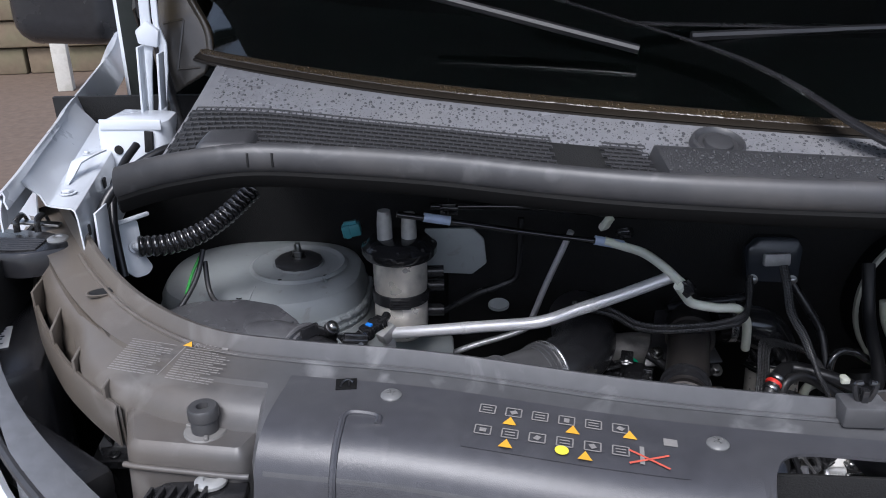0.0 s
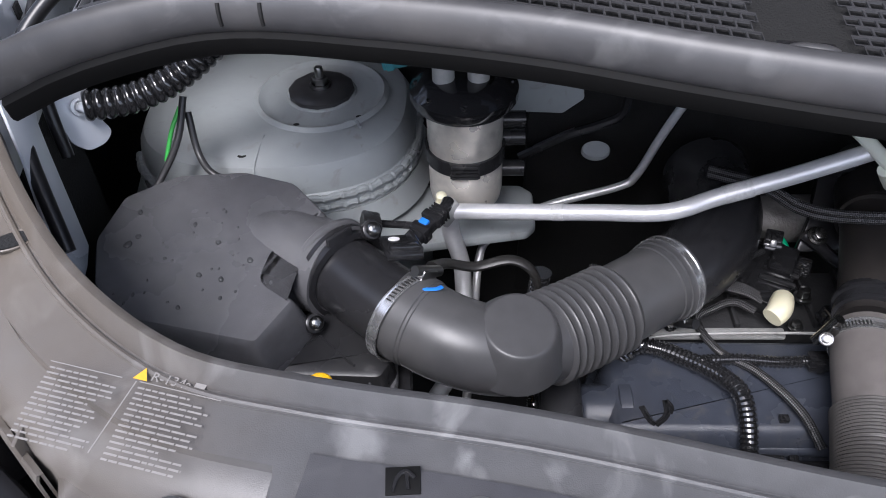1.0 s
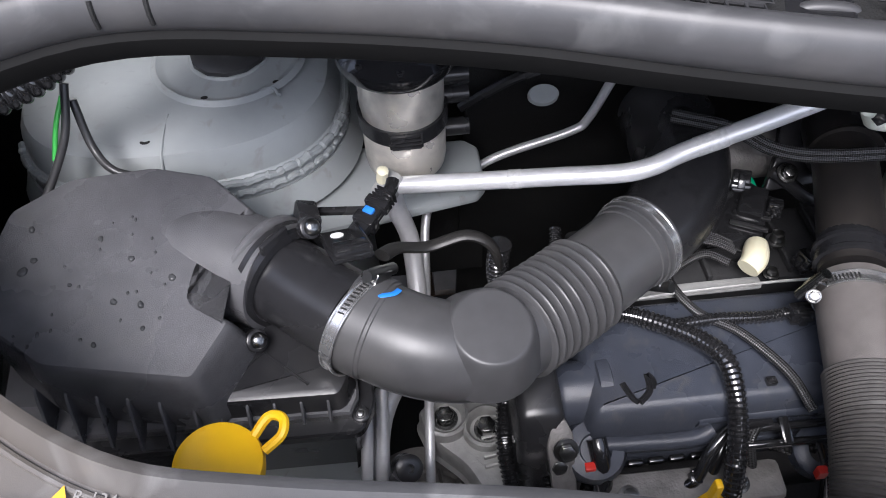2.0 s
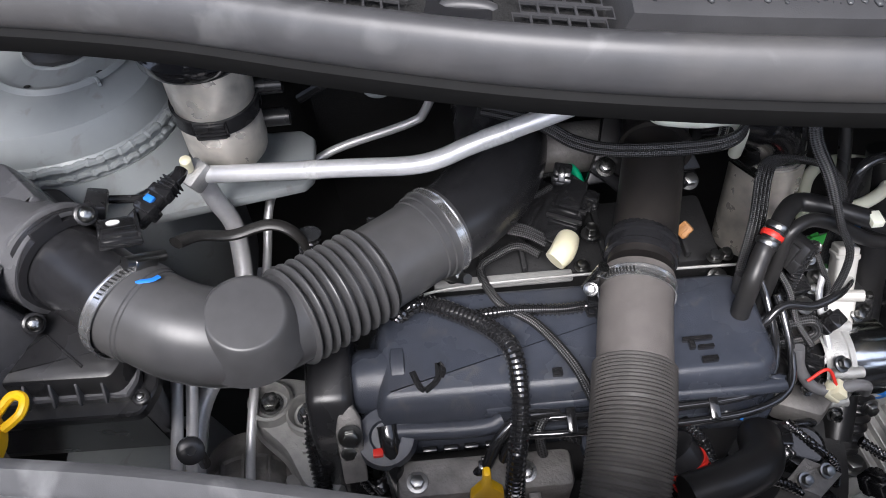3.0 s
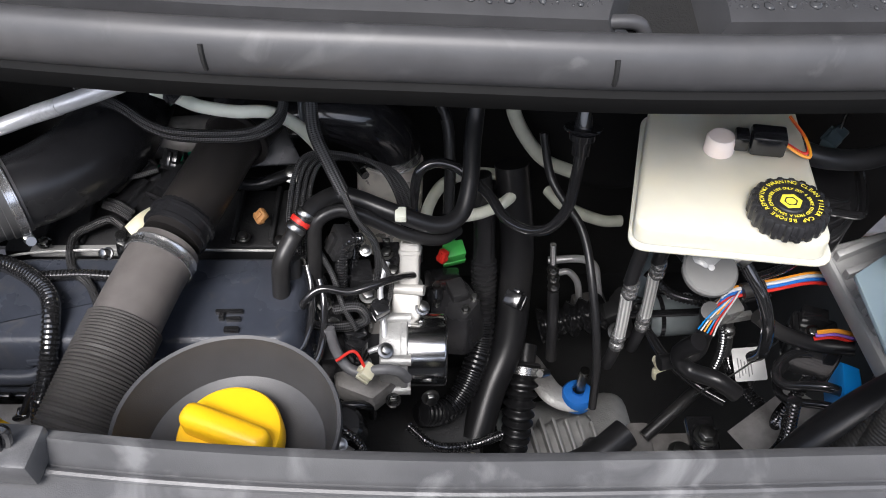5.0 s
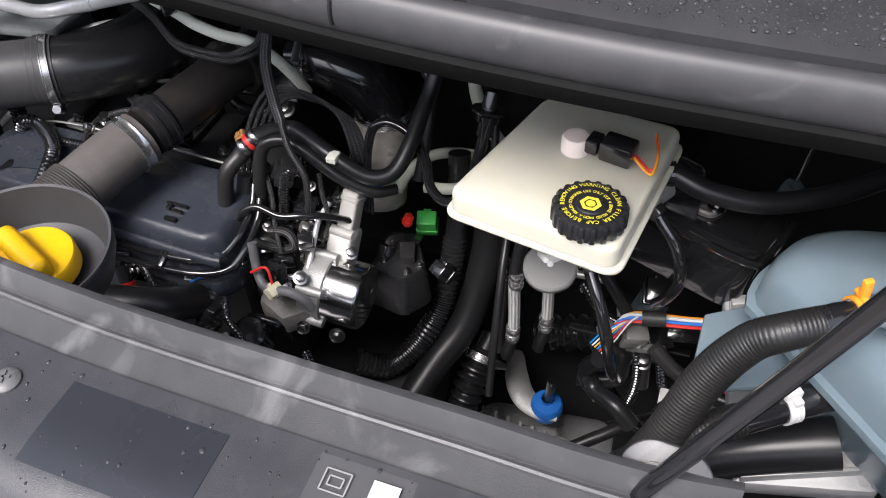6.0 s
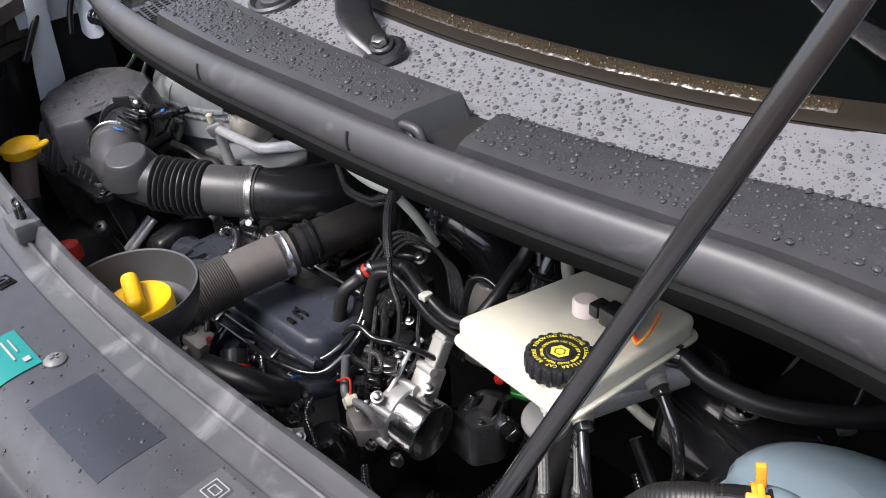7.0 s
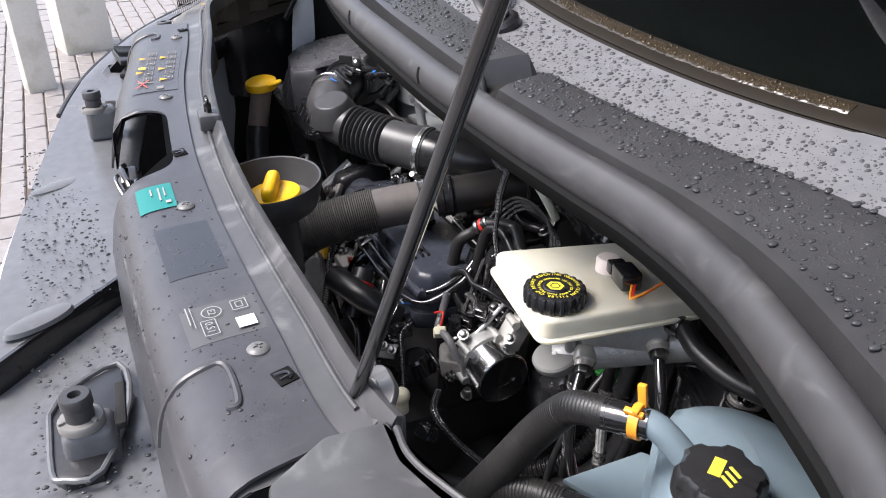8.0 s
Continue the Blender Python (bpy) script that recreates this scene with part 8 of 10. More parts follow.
# ---------------------------------------------------------------- under the brake reservoir
def build_master_cylinder():
    m = thing("master_cylinder", "grey cast brake master cylinder below its reservoir", "master cylinder")
    bm = B()
    tube(bm, [(0.912, 0.954, 0.946), (0.935, 0.985, 0.957), (0.965, 1.025, 0.970), (0.995, 1.065, 0.982)], 0.0165, 22, 3, radius=lambda s, ln: 0.0165 + 0.004 * min(1, s / 0.04))
    block(bm, (0.036, 0.090, 0.040), pose(0.957, 1.005, 0.998, 0, 0, -37), 0.005)
    lathe(bm, [(0.0, 0.004), (0.004, 0.004), (0.005, 0.0), (0.0135, 0.0), (0.0155, -0.003), (0.0165, -0.010)], frame_to((0.909, 0.950, 0.945), (-0.55, -0.78, -0.2)), 28)
    part("body", bm, M_CAST, m)
    bm = B()
    stack(bm, rounded([(-0.055, -0.045), (0.055, -0.045), (0.05, 0.04), (0.0, 0.05), (-0.05, 0.04)], 0.012, 4), [(0, -0.003), (0, 0.002), (0.002, 0.003)], frame_to((0.985, 1.09, 0.955), (-0.12, -1, 0)))
    part("mounting_flange", bm, M_PLASTIC_G, m)
    for p, w in (((0.940, 0.970, 0.962), (0.6, -0.5, -0.4)), ((0.982, 1.028, 0.990), (0.75, -0.4, -0.35))):
        bm = B()
        at = frame_to(p, w)
        lathe(bm, [(0.0115, -0.006), (0.0125, -0.002), (0.0125, 0.010), (0.0105, 0.012), (0.0105, 0.018)], at, 22)
        outlet = part("outlet", bm, M_STEEL, m, "brown-grey metal union")
        bm = B()
        prism(bm, [(0.0095 * math.cos(math.tau * k / 6), 0.0095 * math.sin(math.tau * k / 6)) for k in range(6)], 0.016, 0.026, at, bevel=0.001)
        part("union_nut", bm, M_ZINC, outlet)
    return m


build_master_cylinder()
def build_black_box():
    b = thing("vacuum_box", "glossy black plastic box behind the brake reservoir", "plastic box")
    m = pose(1.045, 1.10, 0.905, -6, 4, -14)
    bm = B()
    stack(bm, rounded([(-0.075, -0.045), (0.070, -0.050), (0.080, 0.05), (-0.06, 0.06)], 0.024, 5), [(0.012, -0.06), (0.002, -0.05), (0, 0.010), (0.003, 0.018), (0.010, 0.022), (0.016, 0.023)], m)
    part("box", bm, M_CONDUIT, b)
    bm = B()
    tube(bm, [m @ V(-0.060, -0.046, 0.018), m @ V(0.055, -0.050, 0.018), m @ V(0.074, -0.03, 0.018), m @ V(0.080, 0.04, 0.018)], 0.0045, 8, 6)
    part("rim", bm, M_CONDUIT, b)
    bm = B()
    stack(bm, rounded([(-0.03, -0.02), (0.02, -0.02), (0.03, 0.01), (0.0, 0.03), (-0.03, 0.02)], 0.010, 4), [(0, 0.0), (0, 0.004), (0.002, 0.006)], m @ pose(-0.01, 0.0, 0.024))
    bracket = part("bracket", bm, M_GRIME, b, "dull grey bracket")
    bm = B()
    hexbolt(bm, m @ pose(0.008, -0.006, 0.030), 0.0065, 0.010, 1.4)
    part("bolt", bm, M_ZINC, bracket)
    return b


build_black_box()


def build_clutch_hose():
    h = thing("clutch_hose", "black rubber hose pushed onto the reservoir's spigot", "rubber hose")
    bm = B()
    tube(bm, [(0.985, 1.035, 1.014), (1.005, 1.040, 1.014), (1.04, 1.035, 1.006), (1.09, 1.045, 0.998), (1.15, 1.08, 0.996), (1.22, 1.14, 1.0)], 0.0105, 18, 8)
    part("hose", bm, M_HOSE, h)
    bm = B()
    tube(bm, [(0.985, 1.035, 1.014), (1.006, 1.040, 1.014)], 0.0125, 18, 3)
    part("cuff", bm, M_PLASTIC_G, h)
    return h


build_clutch_hose()
for pts in ([(0.955, 0.955, 0.948), (0.972, 0.935, 0.925), (0.985, 0.925, 0.89), (0.995, 0.93, 0.84), (1.0, 0.95, 0.80)], [(1.002, 1.018, 0.978), (1.025, 1.005, 0.955), (1.036, 1.0, 0.92), (1.03, 1.01, 0.88), (1.02, 1.03, 0.84)]):
    pipe("brake_line", pts, 0.0062, M_CONDUIT, "glossy black brake line from the master cylinder", "brake line", group="brake lines")
for (x, y), dz in (((0.872, 1.006), 0.0), ((0.905, 1.030), 0.004)):
    h = thing("braided_hose", "steel braided hose with crimped ends below the reservoir", "braided hose", "braided hoses")
    bm = B()
    tube(bm, [(x - 0.002, y, 0.84 + dz), (x, y, 0.80), (x + 0.001, y, 0.765 + dz)], 0.0068, 16, 6)
    part("braid", bm, M_BRAID_S, h)
    for z in (0.858 + dz, 0.844 + dz, 0.762 + dz, 0.748 + dz):
        bm = B()
        lathe(bm, [(0.005, -0.0065), (0.0078, -0.0055), (0.0088, -0.002), (0.0088, 0.002), (0.0078, 0.0055), (0.005, 0.0065)], pose(x, y, z), 20)
        part("ferrule", bm, M_BAND, h)
    bm = B()
    tube(bm, [(x - 0.002, y, 0.86 + dz), (x + 0.004, y + 0.004, 0.91), (x + 0.02, y + 0.01, 0.97)], 0.0075, 12)
    part("hose_end", bm, M_HOSE, h)
    bm = B()
    tube(bm, [(x, y, 0.745), (x - 0.003, y - 0.001, 0.725), (x - 0.006, y, 0.705)], 0.0075, 12)
    part("hose_end", bm, M_HOSE, h)


def build_booster():
    b = thing("brake_booster", "large black brake booster drum on the bulkhead", "brake booster")
    at = frame_to((0.90, 1.32, 0.90), (0.05, -1, 0.10))
    bm = B()
    lathe(bm, [(0.135, -0.05), (0.135, 0.06), (0.128, 0.078), (0.105, 0.10), (0.06, 0.112), (0.0, 0.115)], at, 56)
    part("drum", bm, M_STRIP, b)
    bm = B()
    lathe(bm, [(0.135, 0.0), (0.140, 0.003), (0.140, 0.010), (0.135, 0.013)], at, 56)
    part("rim", bm, M_PALE_RIM, b, "pale edge of the drum")
    return b


M_PALE_RIM = material("pale yellow-grey coating", (0.42, 0.43, 0.36), 0.4)
build_booster()


def build_steering_shaft():
    s = thing("steering_shaft", "blue-grey steering shaft with a universal joint", "steering shaft")
    bm = B()
    tube(bm, [(1.05, 1.37, 0.61), (1.037, 1.360, 0.557), (1.025, 1.350, 0.505), (1.006, 1.340, 0.436)], 0.020, 20, 4, radius=lambda q, ln: 0.020 if q < 0.11 else 0.026)
    part("shaft", bm, material("blue-grey coated steel", (0.085, 0.105, 0.12), 0.3, metal=0.3), s)
    bm = B()
    block(bm, (0.045, 0.045, 0.04), frame_to((0.992, 1.332, 0.405), (-0.5, -0.2, -0.8)), 0.008)
    block(bm, (0.036, 0.040, 0.05), frame_to((0.965, 1.320, 0.385), (-0.8, -0.1, -0.5)), 0.008)
    tube(bm, [(0.985, 1.27, 0.395), (0.985, 1.36, 0.40)], 0.011, 12, 2, smooth=False)
    part("universal_joint", bm, M_ENGINE, s)
    for p, d in (((0.972, 1.285, 0.385), (-0.2, -1, 0.5)), ((1.0, 1.30, 0.43), (0.2, -1, 0.4))):
        bm = B()
        hexbolt(bm, frame_to(p, d), 0.012, 0.016)
        part("bolt", bm, M_ZINC, s)
    bm = B()
    tube(bm, [(0.950, 1.32, 0.400), (0.910, 1.320, 0.378), (0.843, 1.320, 0.356)], 0.03, 24, 6, radius=lambda q, ln: 0.029 + 0.005 * math.sin(q * 230), step=0.003)
    part("boot", bm, M_PLASTIC_G, s)
    return s


build_steering_shaft()
pipe("gear_cable", [(0.79, 1.18, 0.92), (0.801, 1.150, 0.873), (0.833, 1.100, 0.842), (0.843, 1.050, 0.803), (0.851, 1.000, 0.730), (0.853, 0.98, 0.65)], 0.005, M_HOSE, "thin black gear cable", "cable")
for k, m in enumerate((M_RED, M_BLUE, M_PRINT_W, M_PLASTIC_G, M_ORANGE)):
    pipe("wire", offset([(0.975, 1.020, 0.775), (0.982, 1.022, 0.790), (0.995, 1.030, 0.800), (1.047, 1.040, 0.801), (1.093, 1.050, 0.800), (1.14, 1.055, 0.788)], (0.002 * k, 0.003 * k, 0.003 * (k % 3))), 0.0022, m, "coloured control unit wire", "wire", seg=6, group="control unit wires")
pipe("wire_loom", [(1.01, 1.035, 0.806), (1.035, 1.04, 0.808)], 0.009, M_SLEEVE, "taped black wire loom end", "wire loom")




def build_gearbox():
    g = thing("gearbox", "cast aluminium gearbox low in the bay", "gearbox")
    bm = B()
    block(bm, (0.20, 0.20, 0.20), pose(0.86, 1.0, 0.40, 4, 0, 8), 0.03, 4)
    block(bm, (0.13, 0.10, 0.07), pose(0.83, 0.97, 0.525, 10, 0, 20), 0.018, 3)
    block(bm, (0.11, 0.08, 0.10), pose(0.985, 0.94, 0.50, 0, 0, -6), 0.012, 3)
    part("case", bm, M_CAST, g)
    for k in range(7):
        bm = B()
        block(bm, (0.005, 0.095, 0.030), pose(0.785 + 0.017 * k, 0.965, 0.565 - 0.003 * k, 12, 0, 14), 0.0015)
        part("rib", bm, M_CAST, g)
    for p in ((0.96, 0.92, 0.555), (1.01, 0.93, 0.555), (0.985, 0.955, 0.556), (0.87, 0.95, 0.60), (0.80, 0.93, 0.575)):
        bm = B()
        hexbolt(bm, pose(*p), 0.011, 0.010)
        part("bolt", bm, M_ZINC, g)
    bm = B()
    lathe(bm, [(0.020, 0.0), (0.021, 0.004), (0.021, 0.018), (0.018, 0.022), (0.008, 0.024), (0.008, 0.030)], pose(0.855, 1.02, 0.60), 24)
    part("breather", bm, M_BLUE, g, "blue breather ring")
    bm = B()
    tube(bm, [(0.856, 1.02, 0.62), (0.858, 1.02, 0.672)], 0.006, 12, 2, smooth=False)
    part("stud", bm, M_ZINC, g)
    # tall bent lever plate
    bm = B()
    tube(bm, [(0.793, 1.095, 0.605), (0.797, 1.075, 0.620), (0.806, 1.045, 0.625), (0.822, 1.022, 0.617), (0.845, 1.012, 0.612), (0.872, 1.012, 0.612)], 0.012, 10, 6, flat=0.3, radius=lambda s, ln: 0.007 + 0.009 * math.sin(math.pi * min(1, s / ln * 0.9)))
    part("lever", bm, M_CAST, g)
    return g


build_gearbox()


def build_control_unit():
    c = thing("control_unit", "finned aluminium control unit in a steel bracket", "control unit")
    base = pose(1.165, 0.965, 0.845, 12, -10, 10)
    pale = material("pale cast alloy", (0.40, 0.40, 0.395), 0.45, metal=0.3, vary=0.12, bump=0.3, bump_scale=400)
    bm = B()
    stack(bm, rounded([(-0.062, -0.10), (0.062, -0.10), (0.062, 0.10), (-0.062, 0.10)], 0.006, 3), [(0.001, -0.018), (0, -0.014), (0, 0.006), (0.002, 0.009), (0.006, 0.010)], base)
    part("case", bm, pale, c)
    for k in range(9):
        bm = B()
        prism(bm, [(-0.055, -0.004), (0.055, -0.001), (0.055, 0.002), (0.01, 0.0035), (-0.055, 0.0035)], 0.008, 0.024, base @ pose(0, -0.088 + 0.022 * k, 0, 0, 0, 6), bevel=0.001)
        part("fin", bm, pale, c)
    bm = B()
    block(bm, (0.03, 0.05, 0.005), base @ pose(0.075, -0.03, 0.030, 0, 0, 25), 0.002)
    part("bracket", bm, M_PRIMER, c, "grey primed bracket")
    bm = B()
    hexbolt(bm, base @ pose(0.075, -0.03, 0.033), 0.009, 0.006)
    part("bolt", bm, M_ZINC, c)
    bm = B()
    stack(bm, [(1.096, 0.905), (1.118, 0.895), (1.130, 0.955), (1.112, 0.965)], [(0.004, 0.70), (0, 0.71), (0, 0.765), (0.002, 0.768)], pose(0, 0, 0, 0, 0, 0))
    part("plug", bm, M_CYAN, c, "bright blue wiring plug")
    return c


M_CYAN = material("bright blue plastic", (0.005, 0.22, 0.60), 0.4, vary=0.08)
build_control_unit()


def build_starter():
    s = thing("actuator", "pale drum-shaped actuator with a paper label", "actuator")
    at = frame_to((0.962, 1.155, 0.60), (1, 0.04, 0.03))
    grey_drum = material("pale actuator plastic", (0.16, 0.18, 0.185), 0.35)
    bm = B()
    lathe(bm, [(0.0, 0.0), (0.022, 0.0), (0.027, 0.004), (0.0295, 0.010), (0.0295, 0.060), (0.027, 0.064), (0.020, 0.066), (0.020, 0.078), (0.0, 0.078)], at, 40)
    part("drum", bm, grey_drum, s)
    bm = B()
    rows = [[at @ V(0.0299 * math.cos(a), 0.0299 * math.sin(a), z) for z in (0.024, 0.034, 0.044, 0.056)] for a in span(radians(-12), radians(78), 12)]
    part("label", sheet(bm, rows, 0.0004), M_PRINT_W, s, "white paper label")
    for z in (0.014,):
        bm = B()
        lathe(bm, [(0.029, -0.003), (0.0312, -0.003), (0.0312, 0.003), (0.029, 0.003)], at @ pose(0, 0, z), 40)
        part("band", bm, M_PLASTIC_G, s)
    bm = B()
    block(bm, (0.010, 0.16, 0.006), pose(1.0, 1.125, 0.648, 0, 0, -88), 0.002)
    part("strap", bm, M_PLASTIC_G, s, "black strap across the drum")
    return s


build_starter()


def build_tag():
    t = thing("cable_tag", "white paper tag on a thin wire", "paper tag")
    m = frame_to((1.074, 1.058, 0.622), (-0.25, -0.45, 0.9)) @ pose(0, 0, 0, 0, 0, 118)
    bm = B()
    prism(bm, rounded([(-0.022, -0.020), (0.022, -0.020), (0.022, 0.020), (-0.022, 0.020)], 0.003, 3), -0.0003, 0.0003, m)
    part("paper", bm, M_PRINT_W, t)
    bm = B()
    for k in range(5):
        block(bm, (0.026 - 0.005 * (k % 3), 0.0014, 0.0004), m @ pose(-0.004, 0.014 - 0.004 * k, 0.0006), 0)
    for k in range(3):
        block(bm, (0.0016, 0.010, 0.0004), m @ pose(0.006 + 0.003 * k, -0.010, 0.0006, 0, 0, 30), 0)
    part("print", bm, M_DARKLABEL, t)
    bm = B()
    tube(bm, [(1.0, 1.03, 0.59), (1.06, 1.05, 0.62), (1.12, 1.08, 0.66)], 0.0012, 6)
    part("wire", bm, M_ZINC, t)
    return t


build_tag()
plug("connector", (1.129, 1.182, 0.903), (0.2, -0.2, 1), (0.016, 0.016, 0.03), material("slate connector", (0.10, 0.14, 0.16), 0.4), "slate-grey connector on a thin wire")
pipe("wire", [(1.13, 1.18, 0.92), (1.14, 1.20, 0.99), (1.16, 1.22, 1.06)], 0.0018, M_ZINC, "thin bare metal wire end", "wire")
pipe("wire", [(1.128, 1.182, 0.888), (1.115, 1.16, 0.83)], 0.0014, M_ZINC, "thin bare metal wire end", "wire")


def build_valve():
    v = thing("bleed_valve", "white nylon ball plug at the bay's front edge", "valve")
    bm = B()
    bmesh.ops.create_uvsphere(bm, u_segments=20, v_segments=12, radius=0.0125, matrix=pose(0.699, 0.844, 0.772))
    lathe(bm, [(0.006, -0.03), (0.010, -0.026), (0.010, -0.012), (0.006, -0.008)], pose(0.699, 0.844, 0.772), 18)
    part("ball", bm, M_CREAM, v)
    return v


build_valve()
pipe("radiator_hose", [(0.62, 0.80, 0.55), (0.70, 0.82, 0.60), (0.80, 0.83, 0.66), (0.90, 0.80, 0.72), (0.97, 0.78, 0.80)], 0.022, M_HOSE, "thick black radiator hose", "coolant hose", seg=20)



# ---------------------------------------------------------------- low clutter in the bay
pipe("radiator_hose", [(0.88, 0.925, 0.685), (0.843, 0.900, 0.677), (0.80, 0.885, 0.665), (0.75, 0.87, 0.64), (0.70, 0.86, 0.60)], 0.018, M_HOSE, "taped black hose across the gearbox", "rubber hose", seg=18)
pipe("radiator_hose", [(1.20, 0.90, 0.87), (1.124, 0.880, 0.845), (1.067, 0.860, 0.814), (1.022, 0.840, 0.770), (1.0, 0.82, 0.70)], 0.024, M_HOSE, "large black radiator hose", "coolant hose", seg=20)
pipe("wire_loom", [(1.001, 0.920, 0.632), (1.02, 0.905, 0.632), (1.033, 0.900, 0.646), (1.049, 0.900, 0.701), (1.05, 0.92, 0.76)], 0.007, M_CONDUIT, "looped black wire conduit over the gearbox", "wire loom", radius=corrugated(0.0065, 0.0013, 0.005), step=0.0013)
pipe("wire_loom", [(0.975, 1.02, 0.73), (0.962, 1.030, 0.69), (0.975, 1.02, 0.67), (1.005, 1.000, 0.676), (1.03, 0.99, 0.66)], 0.011, M_HOSE, "taped black wire loom end", "wire loom")
pipe("wire_loom", [(1.03, 1.02, 0.78), (1.06, 1.01, 0.76), (1.101, 1.000, 0.75), (1.14, 0.99, 0.755)], 0.009, M_HOSE, "taped black wire loom end", "wire loom")
pipe("wire_loom", [(0.94, 1.09, 0.83), (0.99, 1.07, 0.77), (1.02, 1.06, 0.72), (1.03, 1.05, 0.66)], 0.008, M_HOSE, "black wire loom below the reservoir", "wire loom")
for k, m in enumerate((M_ORANGE, material("violet wire", (0.25, 0.12, 0.5), 0.4), M_RED)):
    pipe("wire", [(1.095, 1.0, 0.773 - 0.006 * k), (1.115, 0.998, 0.778 - 0.006 * k), (1.14, 0.995, 0.772 - 0.006 * k)], 0.0026, m, "coloured control unit wire", "wire", seg=6, group="control unit wires")


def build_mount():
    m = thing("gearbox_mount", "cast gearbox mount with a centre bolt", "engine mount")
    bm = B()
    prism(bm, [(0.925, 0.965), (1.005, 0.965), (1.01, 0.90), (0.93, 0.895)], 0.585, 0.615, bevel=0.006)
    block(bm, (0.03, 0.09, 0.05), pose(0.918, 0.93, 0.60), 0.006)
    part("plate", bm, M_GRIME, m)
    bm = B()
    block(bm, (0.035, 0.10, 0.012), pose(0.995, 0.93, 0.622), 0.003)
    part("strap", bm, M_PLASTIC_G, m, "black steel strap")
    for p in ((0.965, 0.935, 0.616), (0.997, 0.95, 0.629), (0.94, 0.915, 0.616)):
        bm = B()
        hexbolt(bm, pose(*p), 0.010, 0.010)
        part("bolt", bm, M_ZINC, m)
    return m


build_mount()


def build_rail():
    bm = B()
    rows = [[V(-0.30, 0.80 + 0.3 * f, 0.56), V(-0.20, 0.80 + 0.3 * f, 0.60), V(-0.11, 0.80 + 0.3 * f, 0.59), V(-0.08, 0.80 + 0.3 * f, 0.48)] for f in span(0, 1, 6)]
    part("chassis_rail", sheet(bm, rows, 0.004), M_PRIMER, van, "grey primed chassis rail")


build_rail()


def build_alternator():
    a = thing("alternator", "finned metal alternator low at the engine's end", "alternator")
    at = frame_to((-0.045, 0.985, 0.60), (0.1, -1, 0.3))
    bm = B()
    lathe(bm, [(0.050, -0.05), (0.056, -0.045), (0.056, -0.01), (0.052, -0.008), (0.052, 0.012), (0.056, 0.014), (0.056, 0.035), (0.045, 0.045), (0.0, 0.047)], at, 40)
    part("case", bm, M_GRIME, a)
    for k in range(12):
        bm = B()
        t = math.tau * k / 12
        block(bm, (0.016, 0.004, 0.05), at @ pose(0.050 * math.cos(t), 0.050 * math.sin(t), 0.015, 0, 0, math.degrees(t)), 0.001)
        part("fin", bm, M_GRIME, a)
    bm = B()
    lathe(bm, [(0.013, 0), (0.013, 0.016), (0.010, 0.018), (0.004, 0.018), (0.004, 0.012), (0, 0.012)], frame_to((-0.055, 0.938, 0.818), (0.3, -0.5, 0.8)), 20)
    tube(bm, [(-0.055, 0.94, 0.81), (-0.06, 0.955, 0.78), (-0.07, 0.97, 0.72)], 0.006, 10)
    part("knob", bm, M_PLASTIC, a, "black knurled knob")
    return a


build_alternator()
for k in range(2):
    pipe("metal_line", [(-0.088 + 0.016 * k, 1.04, 0.79), (-0.092 + 0.016 * k, 1.0, 0.758), (-0.098 + 0.016 * k, 0.96, 0.72), (-0.10 + 0.016 * k, 0.93, 0.66)], 0.0065, M_ALU, "parallel bright metal line beside the engine", "metal pipe", group="parallel metal lines")
pipe("fluid_line", [(0.145, 0.918, 0.752), (0.19, 0.912, 0.752), (0.22, 0.912, 0.765), (0.238, 0.93, 0.79), (0.262, 0.945, 0.802), (0.30, 0.947, 0.80)], 0.006, M_PLASTIC_G, "glossy black fluid line along the engine's front", "fluid line")
pipe("wire_loom", [(0.285, 0.945, 0.80), (0.278, 0.935, 0.79), (0.282, 0.92, 0.76), (0.285, 0.90, 0.72)], 0.0055, M_BRAID, "thin black braided wire loom", "wire loom")
plug("connector", (0.222, 0.915, 0.765), (0, -0.3, 1), (0.012, 0.012, 0.016), M_PLASTIC_G, "small glossy black wiring connector")
plug("connector", (0.118, 0.925, 0.722), (0.3, -0.3, 0.8), (0.016, 0.012, 0.02), M_PLASTIC_G, "small glossy black wiring connector")


# ---------------------------------------------------------------- deep in the bay, towards the bulkhead
pipe("air_tube", [(0.648, 1.190, 0.752), (0.655, 1.220, 0.765), (0.675, 1.255, 0.770), (0.712, 1.280, 0.765), (0.752, 1.275, 0.765), (0.770, 1.250, 0.770), (0.758, 1.222, 0.770), (0.725, 1.205, 0.765), (0.685, 1.200, 0.760)], 0.0080, M_PALE, "looped pale grey plastic tube", "plastic tube")
pipe("air_tube", [(0.752, 1.21, 0.96), (0.758, 1.205, 0.927), (0.775, 1.20, 0.892), (0.799, 1.20, 0.859), (0.833, 1.205, 0.836)], 0.0085, M_PALE_RIM, "pale tube curving over the bulkhead", "plastic tube")
pipe("air_tube", [(0.815, 1.25, 0.76), (0.835, 1.22, 0.759), (0.885, 1.22, 0.731), (0.915, 1.225, 0.724)], 0.0080, M_PALE_RIM, "pale tube curving over the bulkhead", "plastic tube")
pipe("metal_line", [(0.867, 1.450, 0.382), (0.925, 1.450, 0.385), (0.955, 1.450, 0.365), (0.966, 1.446, 0.32), (0.978, 1.440, 0.255)], 0.0075, M_ALU, "bent bright metal line by the bulkhead", "metal pipe")
